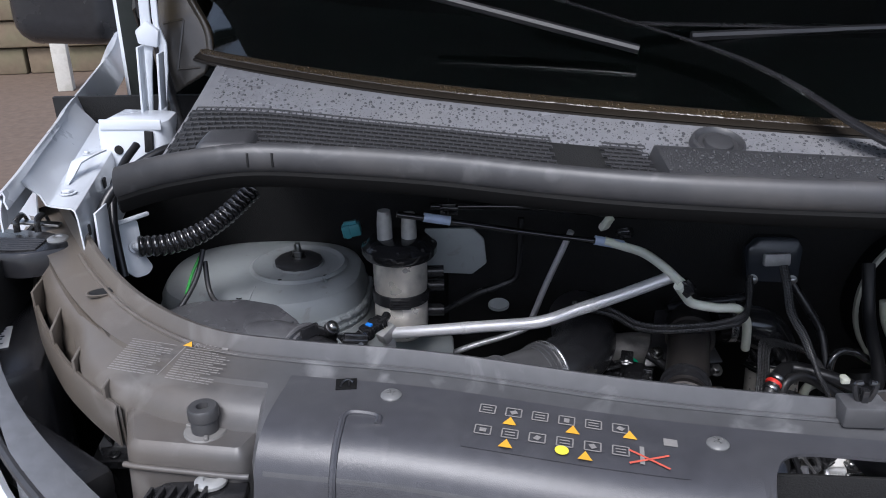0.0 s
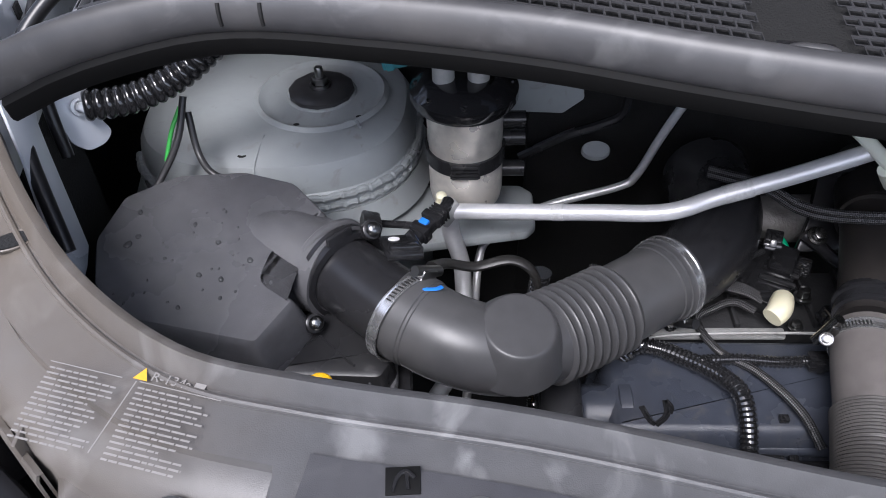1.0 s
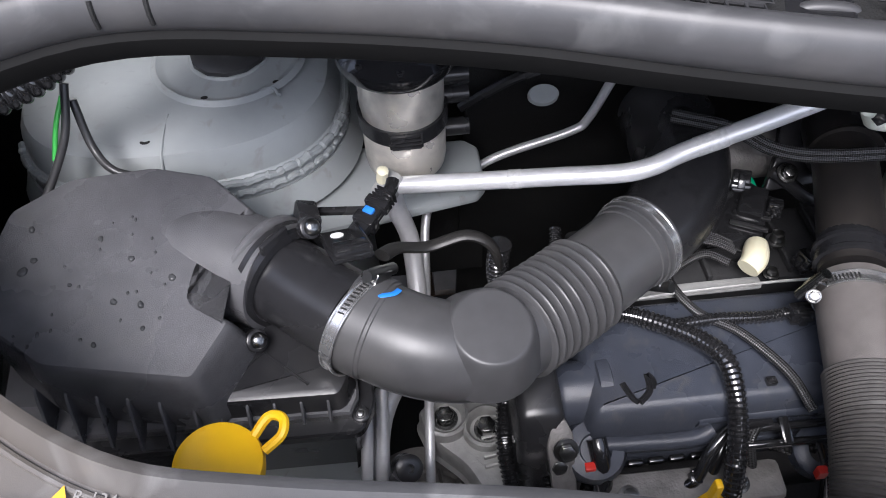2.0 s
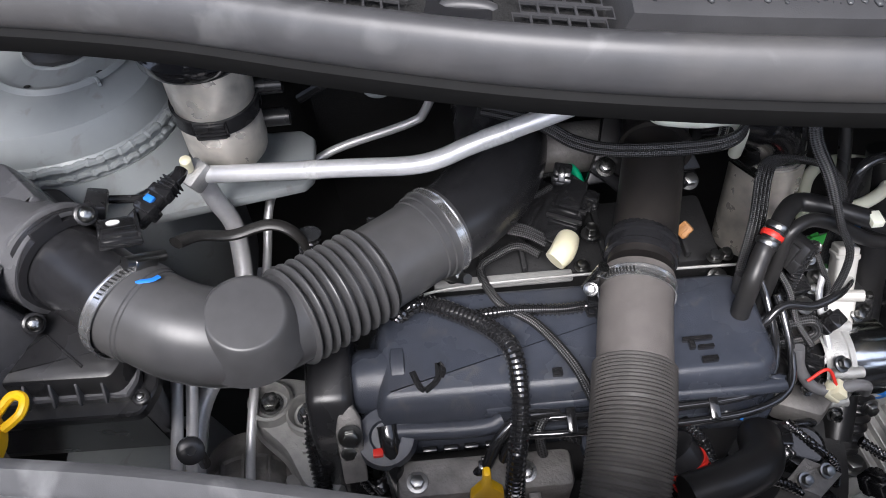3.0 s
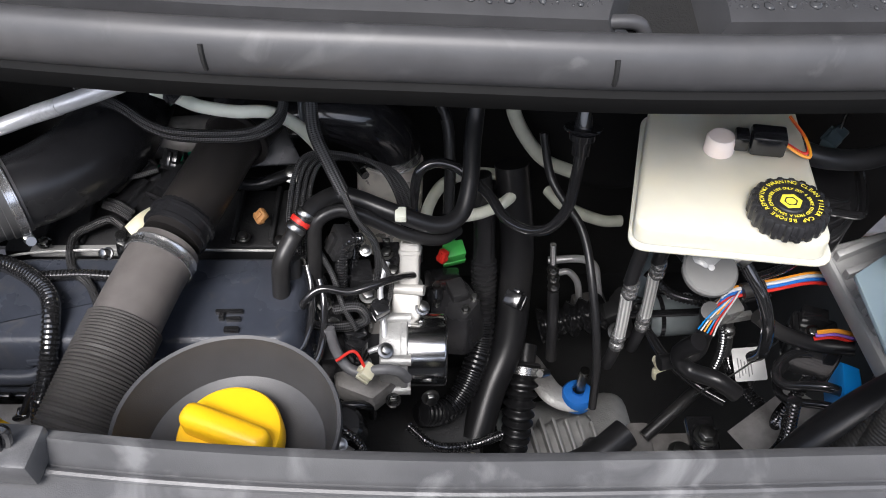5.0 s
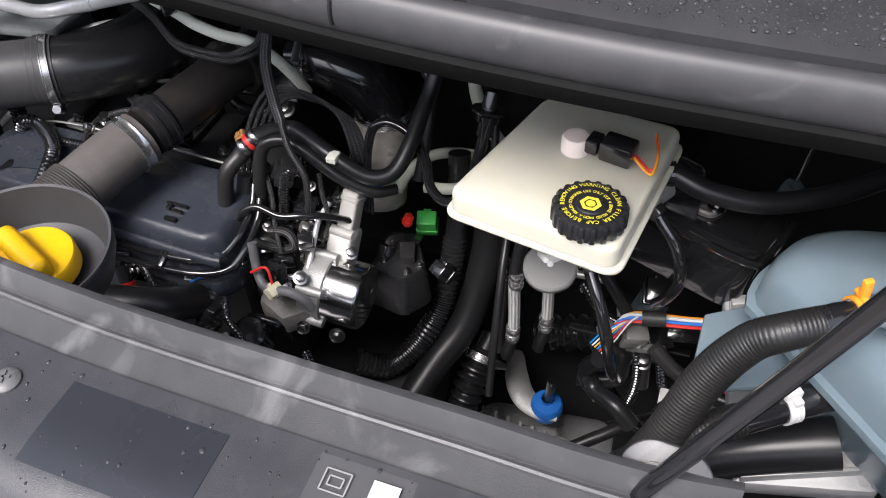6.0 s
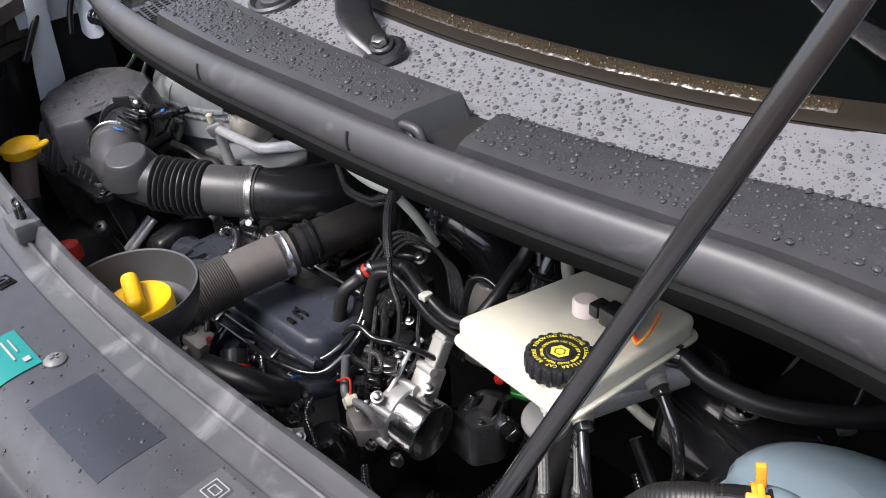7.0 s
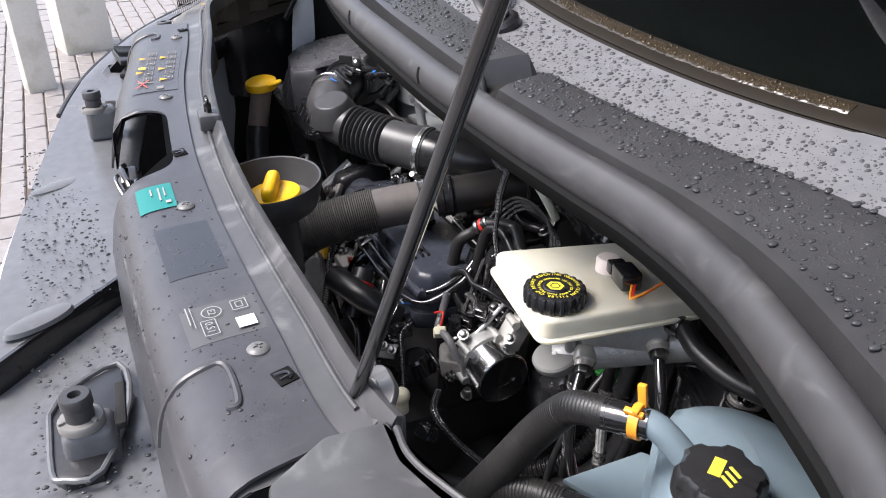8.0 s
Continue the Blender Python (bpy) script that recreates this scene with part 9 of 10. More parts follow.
pipe("metal_line", [(0.887, 1.450, 0.344), (0.908, 1.450, 0.348), (0.926, 1.447, 0.325), (0.934, 1.443, 0.29), (0.937, 1.440, 0.255)], 0.0065, M_ALU, "bent bright metal line by the bulkhead", "metal pipe")
bm = B()
block(bm, (0.065, 0.05, 0.05), pose(0.958, 1.44, 0.245, 0, 0, 8), 0.006)
solid("pipe_fitting", bm, M_GRIME, "grimy metal pipe fitting at the bulkhead", "pipe fitting")
pipe("wire_conduit", [(0.722, 1.24, 0.80), (0.728, 1.22, 0.74), (0.729, 1.200, 0.674), (0.728, 1.170, 0.618), (0.723, 1.130, 0.573), (0.701, 1.080, 0.541), (0.673, 1.050, 0.530), (0.638, 1.030, 0.555)], 0.017, M_PLASTIC, "corrugated black wire conduit", "wire conduit", seg=18, radius=corrugated(0.0155, 0.0026, 0.0075, 0.13), step=0.0019)
pipe("coolant_hose", [(0.765, 1.26, 0.80), (0.775, 1.220, 0.699), (0.774, 1.190, 0.626), (0.764, 1.140, 0.560), (0.737, 1.090, 0.519), (0.714, 1.030, 0.481)], 0.023, M_HOSE, "thick black coolant hose curving forward", "coolant hose", seg=20)
plug("connector", (0.686, 1.200, 0.69), (0.1, -0.35, 0.9), (0.028, 0.022, 0.042), M_GREEN, "bright green wiring connector")


def build_bracket_block():
    b = thing("valve_block", "black solenoid block with bolts and a hose stub", "solenoid block")
    bm = B()
    block(bm, (0.050, 0.05, 0.09), pose(0.672, 1.135, 0.66, -15, 0, 5), 0.006)
    block(bm, (0.062, 0.03, 0.02), pose(0.672, 1.11, 0.665, -15, 0, 5), 0.004)
    tube(bm, [(0.66, 1.10, 0.69), (0.66, 1.12, 0.715)], 0.012, 16, 2, smooth=False)
    part("body", bm, M_PLASTIC_G, b)
    for p in ((0.655, 1.094, 0.672), (0.688, 1.096, 0.672), (0.668, 1.103, 0.645), (0.69, 1.112, 0.63)):
        bm = B()
        hexbolt(bm, frame_to(p, (0, -0.8, 0.6)), 0.0045, 0.006)
        part("bolt", bm, M_GRIME, b)
    return b


build_bracket_block()


def build_duct_flange():
    d = thing("duct_bracket", "black plastic flange of the intake duct with two bolts", "duct flange")
    bm = B()
    pts = [(0.378, 1.205, 0.875), (0.395, 1.195, 0.866), (0.42, 1.182, 0.850), (0.447, 1.18, 0.846), (0.472, 1.188, 0.848), (0.495, 1.205, 0.846)]
    tube(bm, pts, 0.008, 10, 5)
    prism(bm, [(-0.07, -0.02), (0.065, -0.02), (0.05, 0.02), (0.03, 0.075), (-0.035, 0.075), (-0.05, 0.02)], -0.006, 0.006, frame_to((0.438, 1.215, 0.868), (0.05, -0.72, 0.70)), bevel=0.003)
    part("flange", bm, M_PLASTIC, d)
    for p in ((0.390, 1.196, 0.880), (0.489, 1.196, 0.846), (0.500, 1.09, 0.80)):
        bm = B()
        hexbolt(bm, frame_to(p, (0, -0.5, 0.86)), 0.0075, 0.010)
        part("bolt", bm, M_ZINC, d)
    bm = B()
    add_text(bm, "RH", 0.02, frame_to((0.438, 1.19, 0.895), (0.05, -0.6, 0.8)) @ pose(0, 0, 0.004, 0, 0, 90))
    part("moulded_letters", bm, M_RUBBER, d)
    return d


build_duct_flange()


def build_lifting_eye():
    e = thing("lifting_eye", "black steel engine lifting eye", "lifting eye")
    bm = B()
    tube(bm, [(0.540, 0.962, 0.665), (0.538, 0.955, 0.70), (0.550, 0.949, 0.714), (0.575, 0.950, 0.714), (0.586, 0.956, 0.70), (0.585, 0.964, 0.665)], 0.0055, 10, 6)
    part("loop", bm, M_PLASTIC_G, e)
    return e


build_lifting_eye()


def build_brackets():
    # stamped brackets and studs along the engine's end and front
    for (x, y, z), way, (w, h), n in (((0.078, 1.0, 0.745), (-0.3, -0.5, 0.8), (0.022, 0.05), 2), ((0.098, 0.955, 0.735), (-0.2, -0.6, 0.7), (0.03, 0.03), 1), ((0.25, 0.905, 0.735), (0, -0.6, 0.8), (0.05, 0.022), 2),
                                      ((0.175, 0.92, 0.74), (0, -0.7, 0.7), (0.035, 0.02), 1), ((0.40, 0.93, 0.765), (0.1, -0.7, 0.7), (0.04, 0.02), 1), ((0.54, 1.03, 0.78), (0.2, -0.4, 0.9), (0.025, 0.045), 2), ((0.605, 1.105, 0.80), (0, -0.3, 1), (0.03, 0.03), 1)):
        b = thing("bracket", "small stamped bracket with bolts on the engine", "bracket", "engine brackets")
        m = frame_to((x, y, z), way)
        bm = B()
        block(bm, (w, h, 0.003), m, 0.001)
        block(bm, (w * 0.3, 0.003, 0.014), m @ pose(0, h * 0.45, 0.006), 0.001)
        part("plate", bm, M_PLASTIC_G, b)
        for k in range(n):
            bm = B()
            d = (k - (n - 1) / 2) * 0.6
            hexbolt(bm, m @ pose(w * d if w > h else 0, h * d if h >= w else 0, 0.0015), 0.0058, 0.007)
            part("bolt", bm, M_ZINC, b)
    for pts, r in (([(0.10, 1.06, 0.80), (0.085, 1.03, 0.775), (0.075, 0.99, 0.765), (0.085, 0.95, 0.74), (0.11, 0.925, 0.71)], 0.007), ([(0.06, 1.08, 0.80), (0.055, 1.03, 0.76), (0.048, 0.98, 0.74), (0.055, 0.93, 0.70)], 0.009),
                   ([(0.12, 0.935, 0.735), (0.16, 0.915, 0.715), (0.20, 0.912, 0.705), (0.24, 0.92, 0.73)], 0.006), ([(0.30, 0.935, 0.78), (0.33, 0.925, 0.775), (0.36, 0.93, 0.785), (0.40, 0.935, 0.79)], 0.005),
                   ([(0.42, 0.93, 0.79), (0.44, 0.915, 0.77), (0.45, 0.90, 0.74), (0.45, 0.89, 0.70)], 0.006), ([(0.56, 1.10, 0.86), (0.57, 1.085, 0.83), (0.565, 1.065, 0.80), (0.57, 1.05, 0.77)], 0.006)):
        pipe("wire_loom", pts, r, M_CONDUIT, "corrugated glossy black wire conduit", "wire loom", radius=corrugated(r * 0.86, r * 0.22, 0.0046), step=0.0012)
    for pts, r in (([(0.535, 1.06, 0.86), (0.55, 1.04, 0.84), (0.56, 1.02, 0.81), (0.575, 1.0, 0.79)], 0.0035), ([(0.59, 1.09, 0.85), (0.60, 1.075, 0.83), (0.612, 1.06, 0.80), (0.605, 1.04, 0.77)], 0.0035), ([(0.29, 1.20, 0.85), (0.27, 1.19, 0.86), (0.28, 1.17, 0.87), (0.305, 1.175, 0.866), (0.33, 1.19, 0.862)], 0.0035),
                   ([(0.30, 1.23, 0.84), (0.32, 1.22, 0.85), (0.35, 1.215, 0.855), (0.375, 1.20, 0.845)], 0.003)):
        pipe("wire_loom", pts, r, M_BRAID, "thin black braided wire loom", "wire loom")
    for p, way, size in (((0.31, 1.20, 0.855), (0.6, 0.3, 0.5), (0.016, 0.014, 0.03)), ((0.345, 1.205, 0.865), (0.2, 0.6, 0.6), (0.02, 0.016, 0.026)), ((0.37, 1.165, 0.86), (0.1, 0.2, 1), (0.016, 0.014, 0.02)), ((0.385, 1.105, 0.84), (0.3, 0.1, 1), (0.02, 0.014, 0.02)),
                         ((0.60, 1.02, 0.80), (0.2, -0.3, 1), (0.018, 0.016, 0.026)), ((0.57, 1.01, 0.765), (0.1, -0.2, 1), (0.024, 0.018, 0.028))):
        plug("connector", p, way, size, M_PLASTIC_G, "small glossy black wiring connector")


build_brackets()


def build_red_cap():
    c = thing("red_cap", "red plastic cap on a black stub", "cap")
    bm = B()
    lathe(bm, [(0.021, -0.016), (0.022, 0.0), (0.018, 0.010), (0.011, 0.014), (0, 0.014)], pose(-0.022, 0.859, 0.829), 24)
    part("cap", bm, M_RED, c)
    bm = B()
    lathe(bm, [(0.011, -0.16), (0.012, -0.012)], pose(-0.022, 0.859, 0.829), 16)
    part("stub", bm, M_PLASTIC, c)
    return c


build_red_cap()


def build_bellows():
    b = thing("shift_bellows", "black rubber bellows with a steel clamp on the gearbox", "bellows")
    bm = B()
    tube(bm, [(0.793, 1.152, 0.495), (0.787, 1.12, 0.472), (0.782, 1.09, 0.439), (0.775, 1.06, 0.38)], 0.024, 20, 6, radius=lambda q, ln: 0.022 + 0.004 * math.sin(q * 420) - 0.05 * max(0.0, q - 0.06), step=0.002)
    part("bellows", bm, M_HOSE, b)
    clamp(b, (0.791, 1.142, 0.488), (0.15, 0.75, 0.6), 0.025, 0.012, (1, 0, 0.5))
    bm = B()
    tube(bm, [(0.793, 1.150, 0.493), (0.797, 1.175, 0.505)], 0.016, 16)
    part("shaft", bm, M_HOSE, b)
    return b


build_bellows()


def build_fitting_hose():
    h = thing("pressure_hose", "crimped metal pressure hose near the bulkhead", "pressure hose")
    bm = B()
    tube(bm, [(0.815, 1.165, 0.745), (0.817, 1.158, 0.715)], 0.0042, 12, 3)
    part("pipe", bm, M_BAND, h)
    for k in range(3):
        bm = B()
        lathe(bm, [(0.004, -0.005), (0.0075, -0.004), (0.0085, 0), (0.0075, 0.004), (0.004, 0.005)], frame_to((0.8175 + 0.001 * k, 1.155 - 0.004 * k, 0.706 - 0.012 * k), (0.05, -0.3, -1)), 20)
        part("ferrule", bm, M_ZINC, h)
    bm = B()
    tube(bm, [(0.82, 1.147, 0.672), (0.822, 1.13, 0.62), (0.825, 1.12, 0.55)], 0.0078, 12)
    part("hose", bm, M_HOSE, h)
    return h


build_fitting_hose()


def build_right_clutter():
    # looms, loops and brackets between the reservoir and the control unit
    pipe("wire_loom", [(0.975, 1.02, 0.79), (0.985, 1.04, 0.755), (0.998, 1.055, 0.72), (0.999, 1.060, 0.684), (0.998, 1.060, 0.650), (0.975, 1.055, 0.640), (0.950, 1.05, 0.64)], 0.011, M_HOSE, "taped black wire loom end", "wire loom")
    pipe("wire_loom", [(1.126, 1.000, 0.725), (1.083, 1.000, 0.732), (1.056, 0.980, 0.733), (1.055, 0.955, 0.737), (1.088, 0.935, 0.762), (1.125, 0.93, 0.745)], 0.006, M_PLASTIC_G, "looped glossy black cable", "wire loom")
    pipe("wire_loom", [(1.13, 1.02, 0.70), (1.09, 1.01, 0.70), (1.066, 0.985, 0.70), (1.066, 0.955, 0.705), (1.10, 0.93, 0.73), (1.14, 0.92, 0.72)], 0.005, M_PLASTIC_G, "looped glossy black cable", "wire loom")
    pipe("wire_loom", [(1.045, 1.11, 0.65), (1.059, 1.100, 0.600), (1.075, 1.090, 0.557), (1.089, 1.060, 0.552), (1.10, 1.03, 0.56)], 0.008, M_CONDUIT, "corrugated glossy black wire conduit", "wire loom", radius=corrugated(0.0075, 0.0016, 0.0055), step=0.0014)
    pipe("wire_loom", [(1.097, 1.10, 0.60), (1.097, 1.080, 0.527), (1.039, 1.080, 0.529), (0.994, 1.050, 0.518), (0.95, 1.02, 0.50)], 0.009, M_HOSE, "taped black wire loom end", "wire loom")
    pipe("wire_loom", [(0.955, 1.14, 0.60), (0.98, 1.11, 0.57), (1.02, 1.08, 0.545), (1.06, 1.05, 0.54)], 0.007, M_PLASTIC_G, "looped glossy black cable", "wire loom")
    box = thing("fuse_box", "small black relay box with a bolt and coloured wires", "relay box")
    bm = B()
    stack(bm, rounded([(1.080, 1.005), (1.130, 0.985), (1.140, 1.035), (1.092, 1.055)], 0.005, 3), [(0, 0.690), (0, 0.742), (0.002, 0.746), (0.006, 0.747)])
    block(bm, (0.030, 0.020, 0.012), pose(1.112, 1.04, 0.750, 0, 0, -18), 0.002)
    part("case", bm, M_PLASTIC_G, box)
    bm = B()
    hexbolt(bm, frame_to((1.104, 1.017, 0.747), (-0.1, -0.2, 1)), 0.0075, 0.008, 1.3)
    part("bolt", bm, M_ZINC, box)
    clear = thing("clear_connector", "smoky clear plastic pipe connector with a clip", "pipe connector")
    bm = B()
    block(bm, (0.030, 0.026, 0.030), pose(1.005, 1.045, 0.76, 15, 10, 25), 0.005)
    block(bm, (0.050, 0.008, 0.012), pose(1.02, 1.05, 0.735, 0, 0, 10), 0.002)
    part("body", bm, M_CLEAR, clear)
    bm = B()
    hexbolt(bm, frame_to((1.024, 1.055, 0.700), (0, -0.3, 1)), 0.007, 0.012, 1.4)
    part("nut", bm, M_ZINC, clear)
    for pts, r in (([(1.005, 1.06, 0.735), (1.018, 1.05, 0.70), (1.022, 1.045, 0.66), (1.018, 1.04, 0.62)], 0.0055), ([(1.12, 1.0, 0.70), (1.10, 0.985, 0.66), (1.09, 0.98, 0.62), (1.10, 0.985, 0.58)], 0.007), ([(0.93, 1.12, 0.74), (0.96, 1.10, 0.72), (1.0, 1.09, 0.715), (1.04, 1.09, 0.70)], 0.006)):
        pipe("wire_loom", pts, r, M_CONDUIT, "corrugated glossy black wire conduit", "wire loom", radius=corrugated(r * 0.86, r * 0.24, 0.0048), step=0.0012)
    for k, m in enumerate((M_CYAN, M_PRINT_W, M_ORANGE, M_CYAN, M_RED, M_PRINT_W)):
        pipe("wire", [(0.962 + 0.003 * k, 1.008 - 0.002 * k, 0.772), (0.972 + 0.003 * k, 1.014, 0.788 - 0.002 * k), (0.988 + 0.002 * k, 1.022, 0.801 + 0.001 * k), (1.006, 1.032, 0.806 + 0.001 * k)], 0.0010, m, "coloured control unit wire", "wire", seg=6, group="control unit wires")
    bm = B()
    tube(bm, [(0.965, 1.10, 0.575), (0.972, 1.098, 0.562), (0.985, 1.10, 0.556), (0.972, 1.10, 0.545), (0.973, 1.10, 0.528)], 0.006, 10, flat=0.5)
    solid("tan_clip", bm, M_CREAM, "tan plastic clip on a loom", "clip")
    b = thing("grey_bracket", "pale grey painted flange low beside the chassis rail", "bracket")
    bm = B()
    prism(bm, [(-0.03, -0.06), (0.04, -0.06), (0.03, 0.05), (-0.02, 0.04)], -0.002, 0.002, frame_to((1.10, 0.99, 0.60), (-0.5, -0.3, 0.8)), bevel=0.001)
    part("plate", bm, M_GRIME, b)
    for p, way, size in (((1.03, 1.09, 0.70), (0.3, -0.3, 0.8), (0.03, 0.03, 0.04)), ((1.06, 1.10, 0.72), (0.1, -0.5, 0.8), (0.04, 0.02, 0.03)), ((1.02, 1.12, 0.76), (0.1, -0.5, 0.8), (0.03, 0.03, 0.03))):
        plug("connector", p, way, size, M_PLASTIC_G, "small glossy black wiring connector")


build_right_clutter()


def build_engine_clutter():
    # small bolts, plugs, brackets and looms between the throttle and the front panel
    for p, way, size in (((0.470, 0.890, 0.735), (0.4, -0.5, 0.7), (0.020, 0.016, 0.034)), ((0.520, 0.905, 0.748), (-0.5, -0.3, 0.7), (0.018, 0.018, 0.028)), ((0.560, 0.870, 0.705), (0.2, -0.8, 0.5), (0.024, 0.018, 0.036)), 
                         ((0.760, 1.075, 0.745), (-0.3, -0.5, 0.8), (0.020, 0.018, 0.040)), ((0.400, 0.880, 0.725), (-0.4, -0.6, 0.6), (0.018, 0.015, 0.030)), ((0.655, 0.900, 0.650), (0.3, -0.7, 0.6), (0.024, 0.020, 0.034))):
        plug("connector", p, way, size, M_PLASTIC_G, "small glossy black wiring connector")
    for pts, r in (([(0.44, 0.905, 0.76), (0.47, 0.885, 0.752), (0.51, 0.880, 0.74), (0.55, 0.865, 0.715), (0.58, 0.85, 0.66)], 0.0055), ([(0.53, 0.93, 0.765), (0.55, 0.905, 0.76), (0.575, 0.895, 0.735), (0.59, 0.89, 0.69)], 0.0045), 
                   ([(0.36, 0.875, 0.745), (0.40, 0.865, 0.74), (0.45, 0.865, 0.725), (0.48, 0.855, 0.69)], 0.006), ([(0.63, 0.93, 0.70), (0.66, 0.91, 0.69), (0.70, 0.92, 0.67), (0.74, 0.95, 0.64)], 0.0055)):
        pipe("wire_loom", pts, r, M_CONDUIT, "corrugated glossy black wire conduit", "wire loom", radius=corrugated(r * 0.86, r * 0.22, 0.0046), step=0.0012)
    b = thing("loom_bracket", "bent grimy steel bracket with bolts beside the throttle", "bracket")
    bm = B()
    sheet(bm, [[V(0.500, 0.862, 0.70), V(0.520, 0.880, 0.735), V(0.545, 0.900, 0.742)], [V(0.530, 0.845, 0.70), V(0.550, 0.862, 0.735), V(0.575, 0.880, 0.742)]], 0.003)
    part("plate", bm, M_GRIME, b)
    bm = B()
    tube(bm, [(0.500, 0.862, 0.70), (0.505, 0.855, 0.66), (0.51, 0.85, 0.60)], 0.007, 10, 4)
    part("stay", bm, M_GRIME, b)
    for p in ((0.537, 0.878, 0.741), (0.560, 0.884, 0.744)):
        bm = B()
        hexbolt(bm, frame_to(p, (0.2, -0.4, 0.9)), 0.0055, 0.007, 1.4)
        part("bolt", bm, M_ZINC, b)
    c = thing("sensor_housing", "dark cast sensor housing with zinc screws below the reservoir", "sensor housing")
    bm = B()
    stack(bm, rounded([(0.645, 1.080), (0.700, 1.072), (0.722, 1.105), (0.700, 1.145), (0.650, 1.140)], 0.008, 4), [(-0.006, 0.640), (0, 0.700), (0.003, 0.706), (0.010, 0.707)])
    block(bm, (0.022, 0.030, 0.016), pose(0.690, 1.118, 0.712, 0, 0, 20), 0.003)
    part("body", bm, M_PLASTIC, c)
    for p in ((0.663, 1.100, 0.707), (0.700, 1.090, 0.707), (0.664, 1.130, 0.707), (0.712, 1.108, 0.707)):
        bm = B()
        hexbolt(bm, pose(*p), 0.0045, 0.005, 1.4)
        part("screw", bm, M_ZINC, c)


build_engine_clutter()


def build_bulkhead_fittings():
    b = thing("bulkhead_box", "dark blue-grey plastic box on the bulkhead with two hoses", "connector box")
    bm = B()
    prism(bm, [(-0.045, -0.038), (0.042, -0.040), (0.046, 0.02), (0.036, 0.038), (-0.03, 0.04), (-0.048, 0.02)], -0.02, 0.012, frame_to((0.605, 1.305, 0.995), (0, -1, 0.15)), bevel=0.006)
    part("box", bm, material("slate box plastic", (0.03, 0.034, 0.042), 0.22, vary=0.15), b)
    bm = B()
    block(bm, (0.045, 0.022, 0.012), frame_to((0.605, 1.290, 1.0), (0, -1, 0.15)), 0.004)
    part("lid", bm, M_CAST, b)
    for pts in ([(0.566, 1.290, 0.962), (0.560, 1.280, 0.940), (0.527, 1.270, 0.937), (0.46, 1.262, 0.936), (0.415, 1.250, 0.934)], [(0.635, 1.290, 0.960), (0.657, 1.270, 0.924), (0.679, 1.250, 0.885), (0.683, 1.220, 0.835), (0.68, 1.19, 0.78)]):
        bm = B()
        tube(bm, pts, 0.0075, 14)
        part("hose", bm, M_PLASTIC, b)
    for p in ((0.567, 1.286, 0.966), (0.634, 1.286, 0.963)):
        bm = B()
        hexbolt(bm, frame_to(p, (0, -1, 0.2)), 0.006, 0.006)
        part("bolt", bm, M_ZINC, b)
    pipe("wire_loom", [(0.03, 1.29, 1.105), (0.12, 1.30, 1.10), (0.2, 1.295, 1.098), (0.30, 1.29, 1.088), (0.40, 1.28, 1.085), (0.5, 1.27, 1.09)], 0.006, M_PLASTIC_G, "glossy taped loom below the scuttle", "wire loom")
    for p, way, size, mat, lab in (((0.315, 1.285, 1.072), (0.3, -0.5, 0.8), (0.014, 0.010, 0.03), M_PALE, "pale plastic clip on a loom"), ((0.345, 1.28, 1.055), (0.6, -0.4, 0.3), (0.018, 0.014, 0.026), M_PLASTIC_G, "small glossy black wiring connector"),
                                   ((0.06, 1.285, 1.10), (1, 0, 0), (0.016, 0.014, 0.03), M_PLASTIC_G, "small glossy black wiring connector"), ((0.402, 1.125, 1.03), (0.5, -0.3, -0.5), (0.018, 0.016, 0.024), M_PLASTIC_G, "small glossy black wiring connector")):
        plug("connector", p, way, size, mat, lab)
    pipe("line_sleeve", [(0.02, 1.205, 1.118), (0.06, 1.2085, 1.110)], 0.0072, M_SLEEVE_B, "pale blue sleeve on the fuel line", "sleeve")
    # raised seam of the bulkhead's sound insulation
    bm = B()
    tube(bm, [(0.05, 1.352, 0.885), (0.085, 1.352, 0.905), (0.114, 1.350, 0.922), (0.15, 1.350, 0.935), (0.178, 1.350, 0.952), (0.183, 1.350, 1.0), (0.184, 1.350, 1.06)], 0.006, 8)
    part("insulation_seam", bm, M_PLASTIC, van)
    bm = B()
    prism(bm, [(0.02, 0.97), (0.10, 0.965), (0.125, 0.985), (0.12, 1.03), (0.10, 1.05), (0.02, 1.05)], -0.004, 0.004, Matrix(((1, 0, 0, 0), (0, 0, -1, 1.335), (0, 1, 0, 0), (0, 0, 0, 1))), bevel=0.003)
    part("inner_plate", bm, M_PRIMER, van, "grey primed plate on the bulkhead")


M_SLEEVE_B = material("pale blue sleeve", (0.42, 0.5, 0.68), 0.4)
build_bulkhead_fittings()


def scale_from_eye(name, centre, k):
    """Scales every top-level thing of that name about a centre, here the camera's eye."""
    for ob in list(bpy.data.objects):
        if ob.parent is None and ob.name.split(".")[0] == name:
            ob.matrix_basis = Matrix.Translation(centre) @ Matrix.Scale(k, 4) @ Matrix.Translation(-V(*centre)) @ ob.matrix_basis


# gearbox group scaled and pushed back from the camera's eye to fit its view
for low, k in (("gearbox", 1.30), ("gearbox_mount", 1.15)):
    scale_from_eye(low, (0.725, 0.472, 1.52), k)


